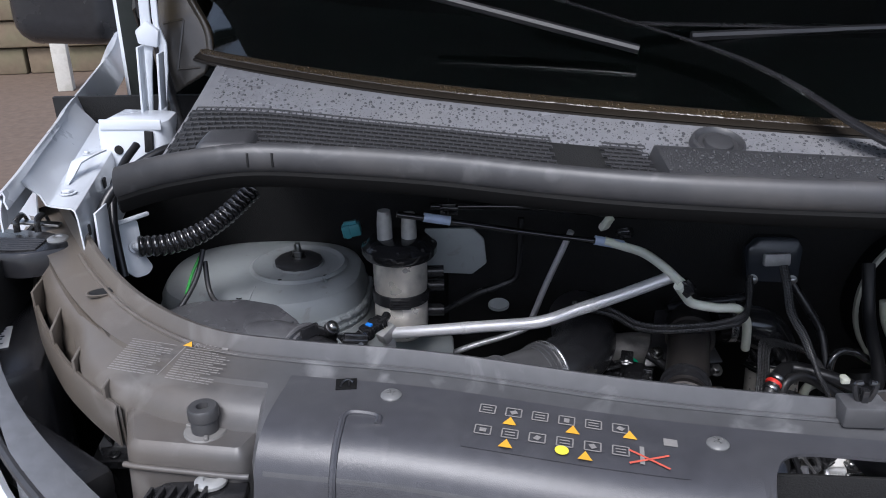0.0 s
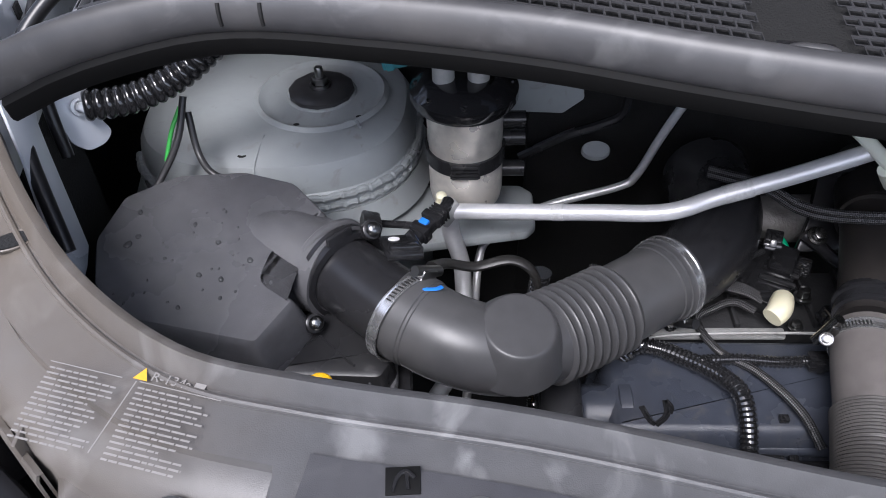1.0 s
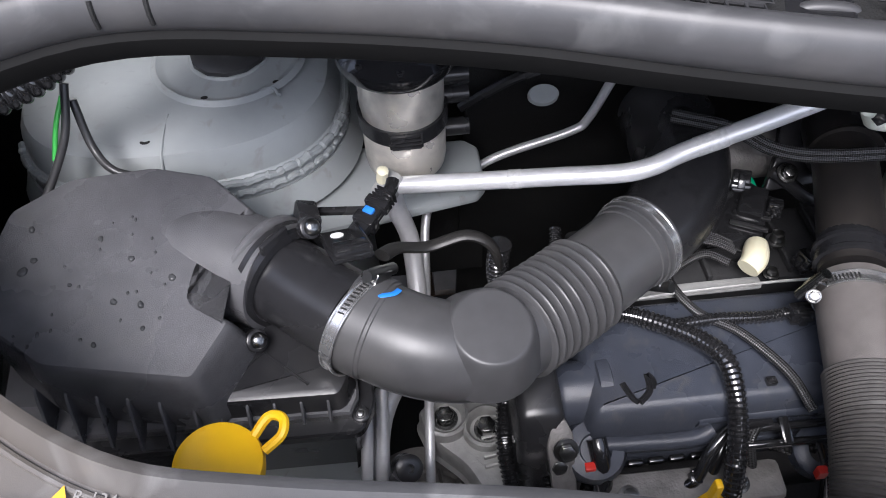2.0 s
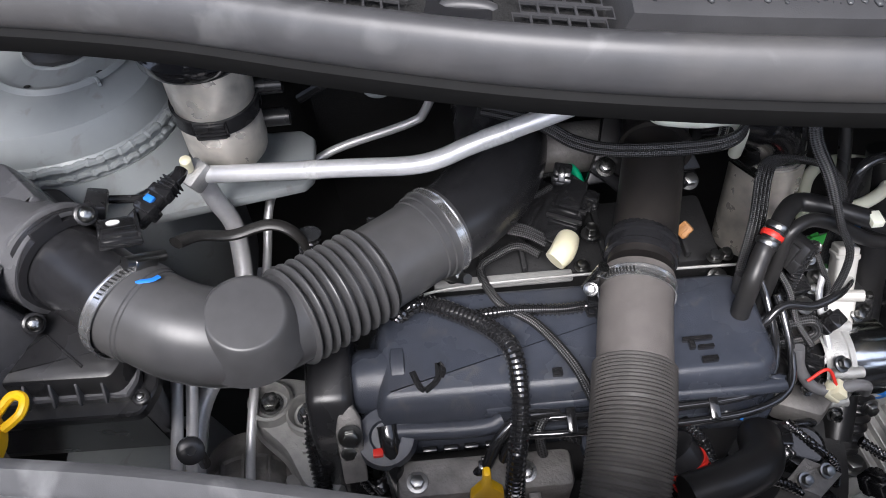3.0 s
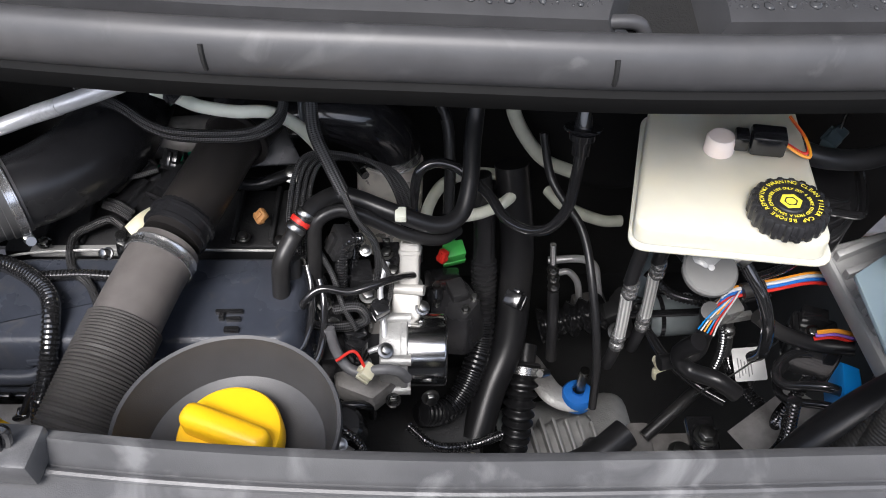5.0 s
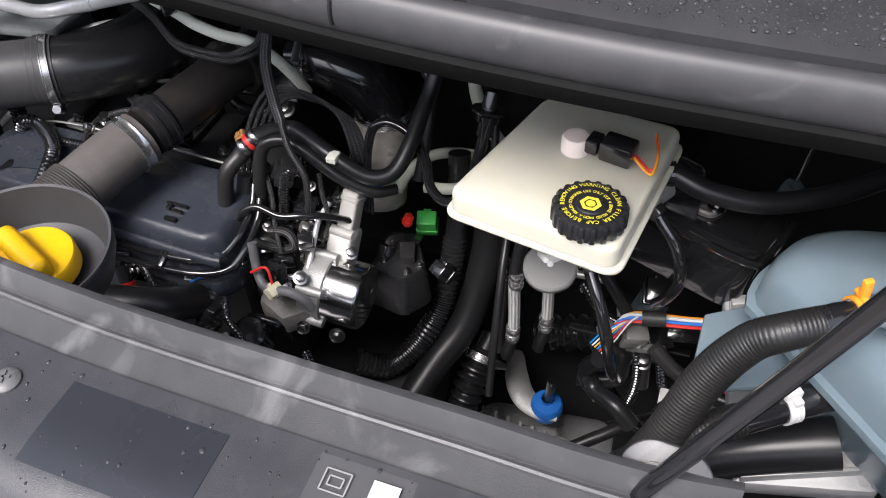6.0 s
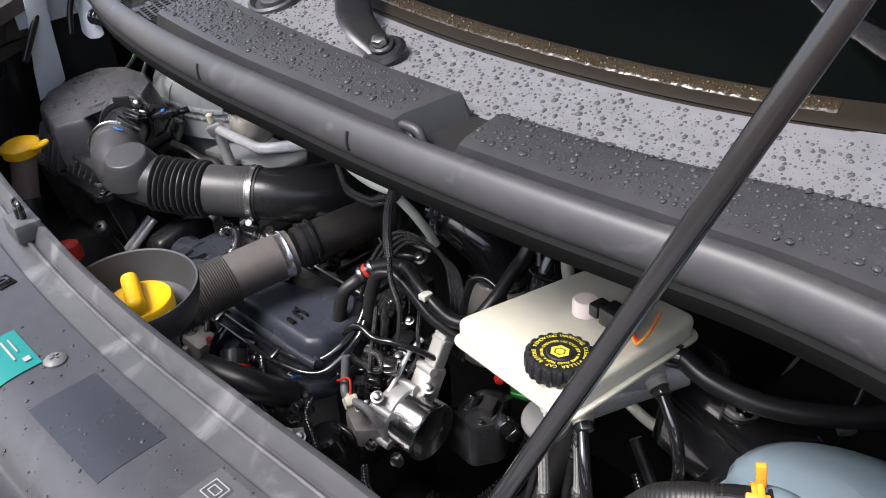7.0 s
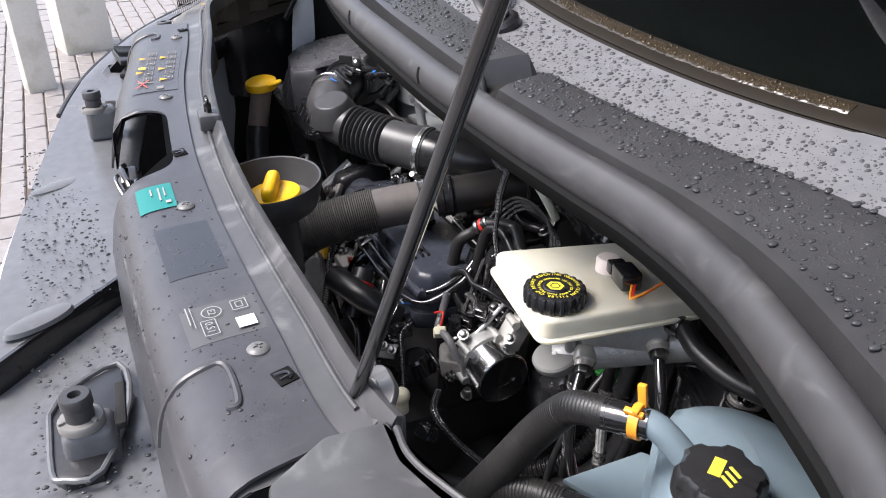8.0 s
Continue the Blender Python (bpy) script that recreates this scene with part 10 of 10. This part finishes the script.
def build_check_valve():
    v = thing("check_valve", "black vacuum check valve with a bright ring", "check valve")
    at = frame_to((0.812, 1.078, 1.000), (0.05, 0.35, 0.92))
    bm = B()
    lathe(bm, [(0.006, -0.02), (0.009, -0.018), (0.009, -0.004), (0.013, -0.002), (0.013, 0.004), (0.009, 0.006), (0.009, 0.016), (0.006, 0.03)], at, 24)
    part("body", bm, M_PLASTIC_G, v)
    bm = B()
    lathe(bm, [(0.010, 0.008), (0.0185, 0.008), (0.0195, 0.0095), (0.0185, 0.011), (0.010, 0.011)], at, 32)
    part("ring", bm, M_PLASTIC_G, v, "black sealing ring")
    return v


build_check_valve()

# ---------------------------------------------------------------- print and fittings on the front cover
def decal(name, parent, mat, x0, x1, o0, o1, lift=0.0012, label="", n=8, thick=0.0004):
    rows = []
    for x in span(x0, x1, n):
        rows.append([cover_point(x, o) + V(0, 0, 0.004 + lift) for o in span(o0, o1, n)])
    return part(name, sheet(B(), rows, thick), mat, parent, label)


def bars(mat, name, parent, m, boxes):
    """Thin raised bars of print: (x, y, width, height) in the plane of m."""
    bm = B()
    for x, y, w, h in boxes:
        block(bm, (w, h, 0.0003), m @ pose(x, y, 0), 0)
    return part(name, bm, mat, parent)


def surface_frame(x, o, turn=0.0, lift=0.0016):
    p = cover_point(x, o) + V(0, 0, 0.004 + lift)
    a = cover_point(x + 0.01, o) - cover_point(x - 0.01, o)
    b = cover_point(x, o - 0.008) - cover_point(x, o + 0.008)
    z = a.cross(b).normalized()
    x_ = a.normalized()
    m = Matrix((x_, z.cross(x_), z)).transposed().to_4x4()
    m.translation = p
    return m @ pose(0, 0, 0, 0, 0, turn)


def build_cover_print():
    s = tagged(decal("sticker", None, M_TEAL, 0.572, 0.632, 0.080, 0.122, label=""), "bright teal sticker with white print on the cover", "sticker")
    m = surface_frame(0.602, 0.098, 0, 0.0024)
    bars(M_PRINT_G, "print", s, m, [(0.018, 0.010, 0.006, 0.006), (-0.008, 0.008, 0.022, 0.0015), (-0.004, 0.002, 0.032, 0.002), (-0.012, -0.007, 0.016, 0.002)])
    tagged(decal("label_film", None, M_DARKLABEL, 0.678, 0.792, 0.055, 0.113, lift=0.0004), "blank glossy dark label on the cover", "label")
    g = tagged(decal("approval_label", None, M_GREYLABEL, 0.850, 0.912, 0.046, 0.115, lift=0.0003), "dark grey approval label with white symbols", "label")
    m = surface_frame(0.882, 0.082, 0, 0.0024)
    bm = B()

    def outline(x, y, w, h, t=0.0009):
        for dx, dy, a, b in ((0, h / 2, w, t), (0, -h / 2, w, t), (w / 2, 0, t, h), (-w / 2, 0, t, h)):
            block(bm, (a, b, 0.0003), m @ pose(x + dx, y + dy, 0), 0)
    outline(-0.016, 0.020, 0.016, 0.014)
    outline(-0.016, 0.020, 0.009, 0.006)
    outline(0.010, -0.012, 0.024, 0.013)
    lathe(bm, [(0.0085, 0.0001), (0.0095, 0.0001)], m @ pose(-0.014, -0.006, 0), 28)
    add_text(bm, "E2", 0.010, m @ pose(-0.014, -0.0062, 0))
    add_text(bm, "0,51", 0.0105, m @ pose(0.010, -0.0122, 0))
    block(bm, (0.030, 0.0012, 0.0003), m @ pose(-0.016, -0.027, 0), 0)
    block(bm, (0.036, 0.0006, 0.0003), m @ pose(-0.012, -0.0235, 0), 0)
    part("symbol_print", bm, M_PRINT_G, g)
    bm = B()
    block(bm, (0.017, 0.017, 0.0003), m @ pose(0.014, 0.020, 0), 0)
    part("white_square", bm, M_PRINT_W, g, "plain white printed square")
    # pictograms in two rows
    pic = tagged(decal("service_label", None, M_COVER, 0.078, 0.262, 0.050, 0.118, lift=0.0008), "dark service label with pictograms and warning triangles", "label")
    m = surface_frame(0.170, 0.084, 0, 0.0022)
    bm, red, yel = B(), B(), B()
    for row, y in enumerate((0.020, -0.012)):
        for k in range(6):
            x = -0.078 + 0.024 * k
            w, h = 0.014, 0.012
            for dx, dy, a, b in ((0, h / 2, w, 0.0012), (0, -h / 2, w, 0.0012), (w / 2, 0, 0.0012, h), (-w / 2, 0, 0.0012, h)):
                block(bm, (a, b, 0.0003), m @ pose(x + dx, y + dy, 0), 0)
            if (k + row) % 2:
                block(bm, (0.006, 0.005, 0.0003), m @ pose(x, y, 0, 0, 0, 30 * k), 0)
            else:
                block(bm, (0.009, 0.0012, 0.0003), m @ pose(x, y + 0.002, 0), 0)
                block(bm, (0.009, 0.0012, 0.0003), m @ pose(x, y - 0.002, 0), 0)
    for x, y in ((-0.056, 0.006), (0.0, 0.007), (0.050, 0.012), (-0.056, -0.027), (0.012, -0.027)):
        tri = B()
        prism(tri, [(-0.0062, -0.005), (0.0062, -0.005), (0.0, 0.0065)], 0, 0.0003, m @ pose(x, y, 0))
        part("triangle_print", tri, M_PRINT_O, pic, "orange warning triangle")
    lathe(yel, [(0.0, 0.0003), (0.006, 0.0003), (0.006, 0.0)], m @ pose(-0.008, -0.024, 0), 24)
    for a in (28, -28):
        block(red, (0.038, 0.0020, 0.0003), m @ pose(0.066, -0.018, 0.0002, 0, 0, a), 0)
    block(bm, (0.012, 0.010, 0.0003), m @ pose(0.085, 0.010, 0), 0)
    block(bm, (0.004, 0.024, 0.0003), m @ pose(0.060, -0.014, 0), 0)
    part("pictogram_print", bm, M_PRINT, pic)
    part("cross", red, M_PRINT_R, pic, "red cross")
    part("disc", yel, M_PRINT_Y, pic, "yellow disc")
    # refrigerant label on the dusty panel
    m = Matrix.Translation((-0.2300, 0.768, 1.1318)) @ pose(0, 0, 0, 3.0, 3.6, -13)
    lab = thing("refrigerant_label", "faded refrigerant notice printed in two columns", "printed label")
    bm = B()
    random.seed(4)
    for col, x0 in ((0, -0.056), (1, 0.005)):
        for k in range(14):
            w = 0.050 * (1.0 if k % 5 else 0.8) * random.uniform(0.78, 1.0)
            a = 0.0
            while a < w:
                b = min(w, a + random.uniform(0.003, 0.010))
                block(bm, (b - a, 0.0013, 0.0002), m @ pose(x0 + (a + b) / 2 + 0.0008 * k * 0.3, 0.022 - 0.0038 * k, 0), 0)
                a = b + 0.0010
    for x, w in ((-0.058, 0.05), (0.004, 0.055)):
        block(bm, (w, 0.0007, 0.0002), m @ pose(x + w / 2, 0.0262, 0), 0)
    block(bm, (0.0008, 0.052, 0.0002), m @ pose(0.0005, 0.0, 0, 0, 0, -3), 0)
    add_text(bm, "R-134a", 0.0095, m @ pose(0.023, 0.0315, 0))
    block(bm, (0.007, 0.006, 0.0002), m @ pose(0.042, 0.0315, 0), 0)
    part("print", bm, M_PRINT, lab)
    bm = B()
    prism(bm, [(-0.0048, -0.004), (0.0048, -0.004), (0.0, 0.005)], 0, 0.0003, m @ pose(0.0035, 0.0315, 0))
    part("triangle", bm, M_PRINT_O, lab, "orange warning triangle")


build_cover_print()


def build_cover_fittings():
    for x, y in ((-0.045, 0.728), (0.494, 0.632), (0.987, 0.636)):
        o = edge_at(x)[0] - y
        c = thing("clip_slot", "square slot with a black clip in the cover", "clip", "cover clips")
        m = surface_frame(x, o, 12, 0.0005)
        bm = B()
        block(bm, (0.020, 0.017, 0.002), m, 0.0003)
        part("slot", bm, M_STRIP, c)
        bm = B()
        tube(bm, [m @ V(-0.006, -0.007, 0.001), m @ V(-0.003, 0.002, 0.002), m @ V(0.002, 0.005, 0.002), m @ V(0.007, 0.001, 0.0015)], 0.0014, 6, 5)
        tube(bm, [m @ V(0.002, 0.005, 0.0015), m @ V(0.003, -0.006, 0.0012)], 0.0014, 6, 3)
        part("clip", bm, M_PLASTIC_G, c)
    # hooked catch on the rear flange
    c = thing("pipe_catch", "black hooked plastic catch on the panel's rear edge", "catch")
    y, z = edge_at(0.425)
    m = pose(0.425, y - 0.013, z - 0.004, 0, 0, -5)
    bm = B()
    block(bm, (0.040, 0.028, 0.022), m, 0.003)
    part("base", bm, M_CARRIER, c)
    bm = B()
    for dx in (-0.008, 0.008):
        tube(bm, [m @ V(dx * 0.5, 0, 0.010), m @ V(dx, 0, 0.020), m @ V(dx * 1.1, 0, 0.028), m @ V(dx * 0.4, 0, 0.030)], 0.0028, 8)
    block(bm, (0.006, 0.010, 0.014), m @ pose(0, 0, 0.016), 0.001)
    part("hook", bm, M_PLASTIC_G, c)
    # latch in the opening
    la = thing("bonnet_latch", "black steel bonnet latch in the cover's opening", "latch")
    bm = B()
    block(bm, (0.22, 0.004, 0.12), pose(0.432, 0.640, 1.01, 0, 0, -6), 0.001)
    block(bm, (0.23, 0.10, 0.004), pose(0.432, 0.59, 0.975, 0, 0, -6), 0.001)
    part("back_plate", bm, M_LINER, la)
    bm = B()
    block(bm, (0.09, 0.012, 0.05), pose(0.44, 0.575, 1.02, 0, 0, -6), 0.003)
    block(bm, (0.03, 0.025, 0.03), pose(0.41, 0.57, 1.035, 10, 20, 0), 0.004)
    tube(bm, [(0.40, 0.565, 1.055), (0.43, 0.56, 1.06), (0.47, 0.565, 1.05), (0.48, 0.57, 1.02)], 0.004, 8)
    part("latch_body", bm, M_PLASTIC_G, la)
    bm = B()
    tube(bm, [(0.39, 0.56, 1.04), (0.42, 0.55, 1.045), (0.46, 0.555, 1.035)], 0.003, 8)
    hexbolt(bm, frame_to((0.46, 0.566, 1.03), (0, -1, 0.3)), 0.006, 0.005)
    part("lever", bm, M_ZINC, la, "zinc-plated lever")
    # moulded ribs on the cover's roll
    for x0, x1 in ((-0.035, -0.005), (0.945, 1.0)):
        bm = B()
        path = [cover_point(x0, o) for o in (0.158, 0.150, 0.135, 0.115, 0.098)] + [cover_point(x0 + 0.3 * (x1 - x0), 0.092), cover_point(x1, 0.094), cover_point(x1 + 0.003, 0.105)]
        tube(bm, [p + V(0, 0, 0.0035) for p in path], 0.0035, 8, 6)
        tagged(part("moulded_rib", bm, M_COVER, bpy.data.objects["front_cover"]), "")
    # small oval pads and pocket of the bump stop on the grille surround
    for x, y in ((0.266, 0.468), (0.652, 0.436)):
        bm = B()
        lathe(bm, [(0.034, -0.002), (0.031, 0.003), (0.022, 0.0045), (0.0, 0.005)], pose(x, y, 0.988, 0, 0, 118), 28, (1.25, 0.5))
        part("pad", bm, M_NOSE, bpy.data.objects["grille_surround"])
    for x, y, z, w in ((0.857, 0.469, 0.966, 0.044), (0.112, 0.552, 1.03, 0.04)):
        bm = B()
        prism(bm, [(-w / 2, -0.022), (w / 2, -0.022), (w / 2, 0.030), (-w / 2, 0.030)], -0.03, 0.024, pose(x, y, z, 0, 0, -4), bevel=0.009, taper=0.90, seg=3)
        part("stop_tower", bm, M_NOSE, bpy.data.objects["grille_surround"])
        # black block stands in for the shade in the stop's pocket
        bm = B()
        block(bm, (w * 1.5, 0.010, 0.008), pose(x - 0.01, y + 0.035, 0.990, 0, 0, -4), 0.002)
        part("stop_pocket", bm, M_LINER, bpy.data.objects["grille_surround"])
    rim = [(0.800, 0.436), (0.885, 0.436), (0.900, 0.446), (0.902, 0.478), (0.81, 0.511), (0.738, 0.507), (0.765, 0.455)]
    # flat dark plate inside a raised rim: the pocket's shade is its colour
    bm = B()
    prism(bm, rim, 0.935, 0.9635, bevel=0.0005)
    part("stop_pocket", bm, M_PLASTIC, bpy.data.objects["grille_surround"])
    bm = B()
    tube(bm, [(x, y, 0.964) for x, y in rim + rim[:1]], 0.0032, 8, 3)
    part("pocket_rim", bm, M_NOSE, bpy.data.objects["grille_surround"])
    # black blocks in the surround stand in for its shaded slots
    for x, y, w, turn in ((-0.02, 0.575, 0.11, -12), (-0.16, 0.63, 0.09, -18)):
        bm = B()
        block(bm, (w, 0.022, 0.010), pose(x, y, 1.012 if x > -0.1 else 1.035, 0, 0, turn), 0.003)
        part("slot", bm, M_LINER, bpy.data.objects["grille_surround"])


build_cover_fittings()


# ---------------------------------------------------------------- rain drops
def drops(name, label, place, n, r0, r1, seed, mat=None):
    """Rain drops on a surface: place(rng) gives a point and the surface's normal, or None."""
    rng = random.Random(seed)
    seg = 8
    verts, faces, taken = [], [], {}
    made, tries = 0, 0
    while made < n and tries < 6 * n:
        tries += 1
        hit = place(rng)
        if hit is None:
            continue
        p, nn = hit
        r = r0 + (r1 - r0) * rng.random() ** 2.8
        cell = (int(p.x / 0.008), int(p.y / 0.008))
        near = [q for i in (-1, 0, 1) for j in (-1, 0, 1) for q in taken.get((cell[0] + i, cell[1] + j), ())]
        if any((p - q).length < 1.05 * (r + s) for q, s in near):
            continue
        taken.setdefault(cell, []).append((p, r))
        made += 1
        h = r * rng.uniform(0.42, 0.62)
        y = V(1, 0, 0).cross(nn).normalized()
        x = y.cross(nn)
        sx = rng.uniform(0.62, 0.98)
        turn = rng.uniform(0, math.tau)
        base = len(verts)
        for rr, hh in ((1.0, -0.08), (0.93, 0.42), (0.62, 0.83)):
            for k in range(seg):
                a = turn + math.tau * k / seg
                wob = 1 + 0.13 * math.sin(2 * a + made) + 0.07 * math.sin(3 * a + 2 * made)
                verts.append(p + x * math.cos(a) * r * rr * sx * wob + y * math.sin(a) * r * rr * wob + nn * h * hh)
        verts.append(p + nn * h)
        for j in range(2):
            for k in range(seg):
                e = (k + 1) % seg
                faces.append((base + j * seg + k, base + j * seg + e, base + (j + 1) * seg + e, base + (j + 1) * seg + k))
        for k in range(seg):
            faces.append((base + 2 * seg + k, base + 2 * seg + (k + 1) % seg, base + 3 * seg))
        faces.append(tuple(base + k for k in range(seg))[::-1])
    me = bpy.data.meshes.new(name)
    me.from_pydata([tuple(v) for v in verts], [], faces)
    me.materials.append(mat or M_WATER)
    me.shade_smooth()
    return tagged(new(name, me), label, "water drops", kind="stuff")


M_GOLD_W = material("water on bronze trim", (0.040, 0.027, 0.012), 0.05, vary=0.5, scale=300, rough_vary=0.02)


def cowl_point(x, f):
    ys, zs = curve_at(SEAL, x)
    yf, zf = curve_at(FOOT, x)
    return V(x, ys + (yf - ys) * f, zs - 0.034 + (zf - zs + 0.030) * f ** 1.3)


def normal_of(fn, a, b, e=0.004):
    n = (fn(a + e, b) - fn(a - e, b)).cross(fn(a, b + e) - fn(a, b - e)).normalized()
    return n if n.z > 0 else -n


def on_cowl(rng):
    x, f = rng.uniform(-0.30, 1.40), rng.uniform(0.53, 0.90)
    return cowl_point(x, f), normal_of(cowl_point, x, f)


def on_ledge(rng):
    x = rng.choice((rng.uniform(0.31, 0.775), rng.uniform(0.855, 1.44)))
    f = rng.uniform(0.058 / (curve_at(FOOT, x)[0] - curve_at(SEAL, x)[0]), 0.445)
    return cowl_point(x, f) + V(0, 0, 0.026), normal_of(cowl_point, x, f)


def on_cover(rng):
    x, o = rng.uniform(0.57, 1.04), rng.uniform(0.045, 0.158)
    return cover_point(x, o) + V(0, 0, 0.004), normal_of(cover_point, x, o)


def on_surround(rng):
    x = rng.uniform(0.1, 1.0)
    y = rng.uniform(0.42, 0.52)
    return V(x, y, 0.990 if x < 0.62 else 0.958), V(0, 0, 1)


def on_strip(rng):
    x = rng.uniform(-0.36, 1.07)
    y, z = curve_at(FOOT, x)
    d = rng.uniform(-0.002, 0.009)
    return V(x, y + d, z + 0.0046 + 0.53 * d), V(0, -0.6, 1).normalized()


drops("rain_drops", "rain drops beaded on the grey scuttle panel", on_cowl, 5200, 0.0006, 0.0038, 11, M_WATER_G)
drops("rain_drops", "rain drops beaded on the black scuttle ledges", on_ledge, 3800, 0.0006, 0.0044, 12)
drops("rain_drops", "small rain drops on the front cover", on_cover, 260, 0.0006, 0.0024, 13)
drops("rain_drops", "rain drops on the grille surround", on_surround, 900, 0.0008, 0.0032, 14)
drops("rain_drops", "rain drops on the bronze trim strip", on_strip, 1800, 0.0006, 0.0028, 15, M_GOLD_W)


def on_airbox(rng):
    x, y = rng.uniform(-0.36, -0.22), rng.uniform(0.99, 1.13)
    m = AIRBOX_TILT
    return m @ V(x, y, 0.985), (m.to_3x3() @ V(0, 0, 1)).normalized()


drops("rain_drops", "a few rain drops on the air filter box", on_airbox, 34, 0.0015, 0.0060, 16)


# ---------------------------------------------------------------- pavers
def build_pavers():
    bm = B()
    block(bm, (0.205, 0.102, 0.06), pose(0, 0, -0.03), 0.006, 1)
    me = mesh_of("paver", bm, M_PAVER_R)
    rng = random.Random(21)
    for j in range(15):
        for i in range(19):
            x, y = -6.2 + 0.212 * (i + 0.5 * (j % 2)), 0.05 + 0.109 * j
            ob = new("paver", me)
            ob.parent = ground
            ob.matrix_basis = pose(x, y, rng.uniform(-0.003, 0.003), rng.uniform(-0.6, 0.6), rng.uniform(-0.6, 0.6), rng.uniform(-0.8, 0.8))
    verts, faces = [], []
    for j in range(-30, 22):
        for i in range(-10, 55):
            x, y = -9.2 + 0.212 * (i + 0.5 * (j % 2)), 0.05 + 0.109 * j
            if -6.3 < x < -2.1 and 0.0 < y < 1.7:
                continue
            z = rng.uniform(-0.003, 0.003)
            b = len(verts)
            for dx, dy, dz in ((-1, -1, -0.03), (1, -1, -0.03), (1, 1, -0.03), (-1, 1, -0.03), (-0.96, -0.93, 0), (0.96, -0.93, 0), (0.96, 0.93, 0), (-0.96, 0.93, 0)):
                verts.append((x + dx * 0.1025, y + dy * 0.051, z + dz))
            faces += [(b + 4, b + 5, b + 6, b + 7)] + [(b + k, b + (k + 1) % 4, b + 4 + (k + 1) % 4, b + 4 + k) for k in range(4)]
    me = bpy.data.meshes.new("pavers")
    me.from_pydata(verts, [], faces)
    me.materials.append(M_PAVER)
    ob = new("pavers", me)
    ob.parent = ground
    ob["kind"] = "stuff"


M_PAVER_R = M_PAVER
build_pavers()


def build_wheels():
    for x, y in ((-0.45, 0.95), (1.55, 0.95), (-0.45, 3.9), (1.55, 3.9)):
        at = frame_to((x, y, 0.33), (1, 0, 0))
        bm = B()
        lathe(bm, [(0.21, -0.10), (0.30, -0.11), (0.335, -0.09), (0.342, 0.0), (0.335, 0.09), (0.30, 0.11), (0.21, 0.10)], at, 48)
        w = part("wheel", bm, M_RUBBER, van, "black tyre on a steel wheel")
        bm = B()
        lathe(bm, [(0.21, -0.09), (0.2, -0.05), (0.08, -0.02), (0.0, -0.02), (0.0, 0.02), (0.08, 0.02), (0.2, 0.05), (0.21, 0.09)], at, 36)
        part("rim", bm, M_CAST, w)
    bm = B()
    for x in (-0.66, 1.76):
        block(bm, (0.03, 3.0, 1.35), pose(x, 3.45, 1.05), 0.02)
    block(bm, (2.42, 0.03, 1.6), pose(0.55, 4.95, 1.2), 0.02)
    block(bm, (2.42, 3.3, 0.03), pose(0.55, 3.3, 0.36), 0.005)
    part("body_sides", bm, M_WHITE, van, "plain white body sides")


build_wheels()
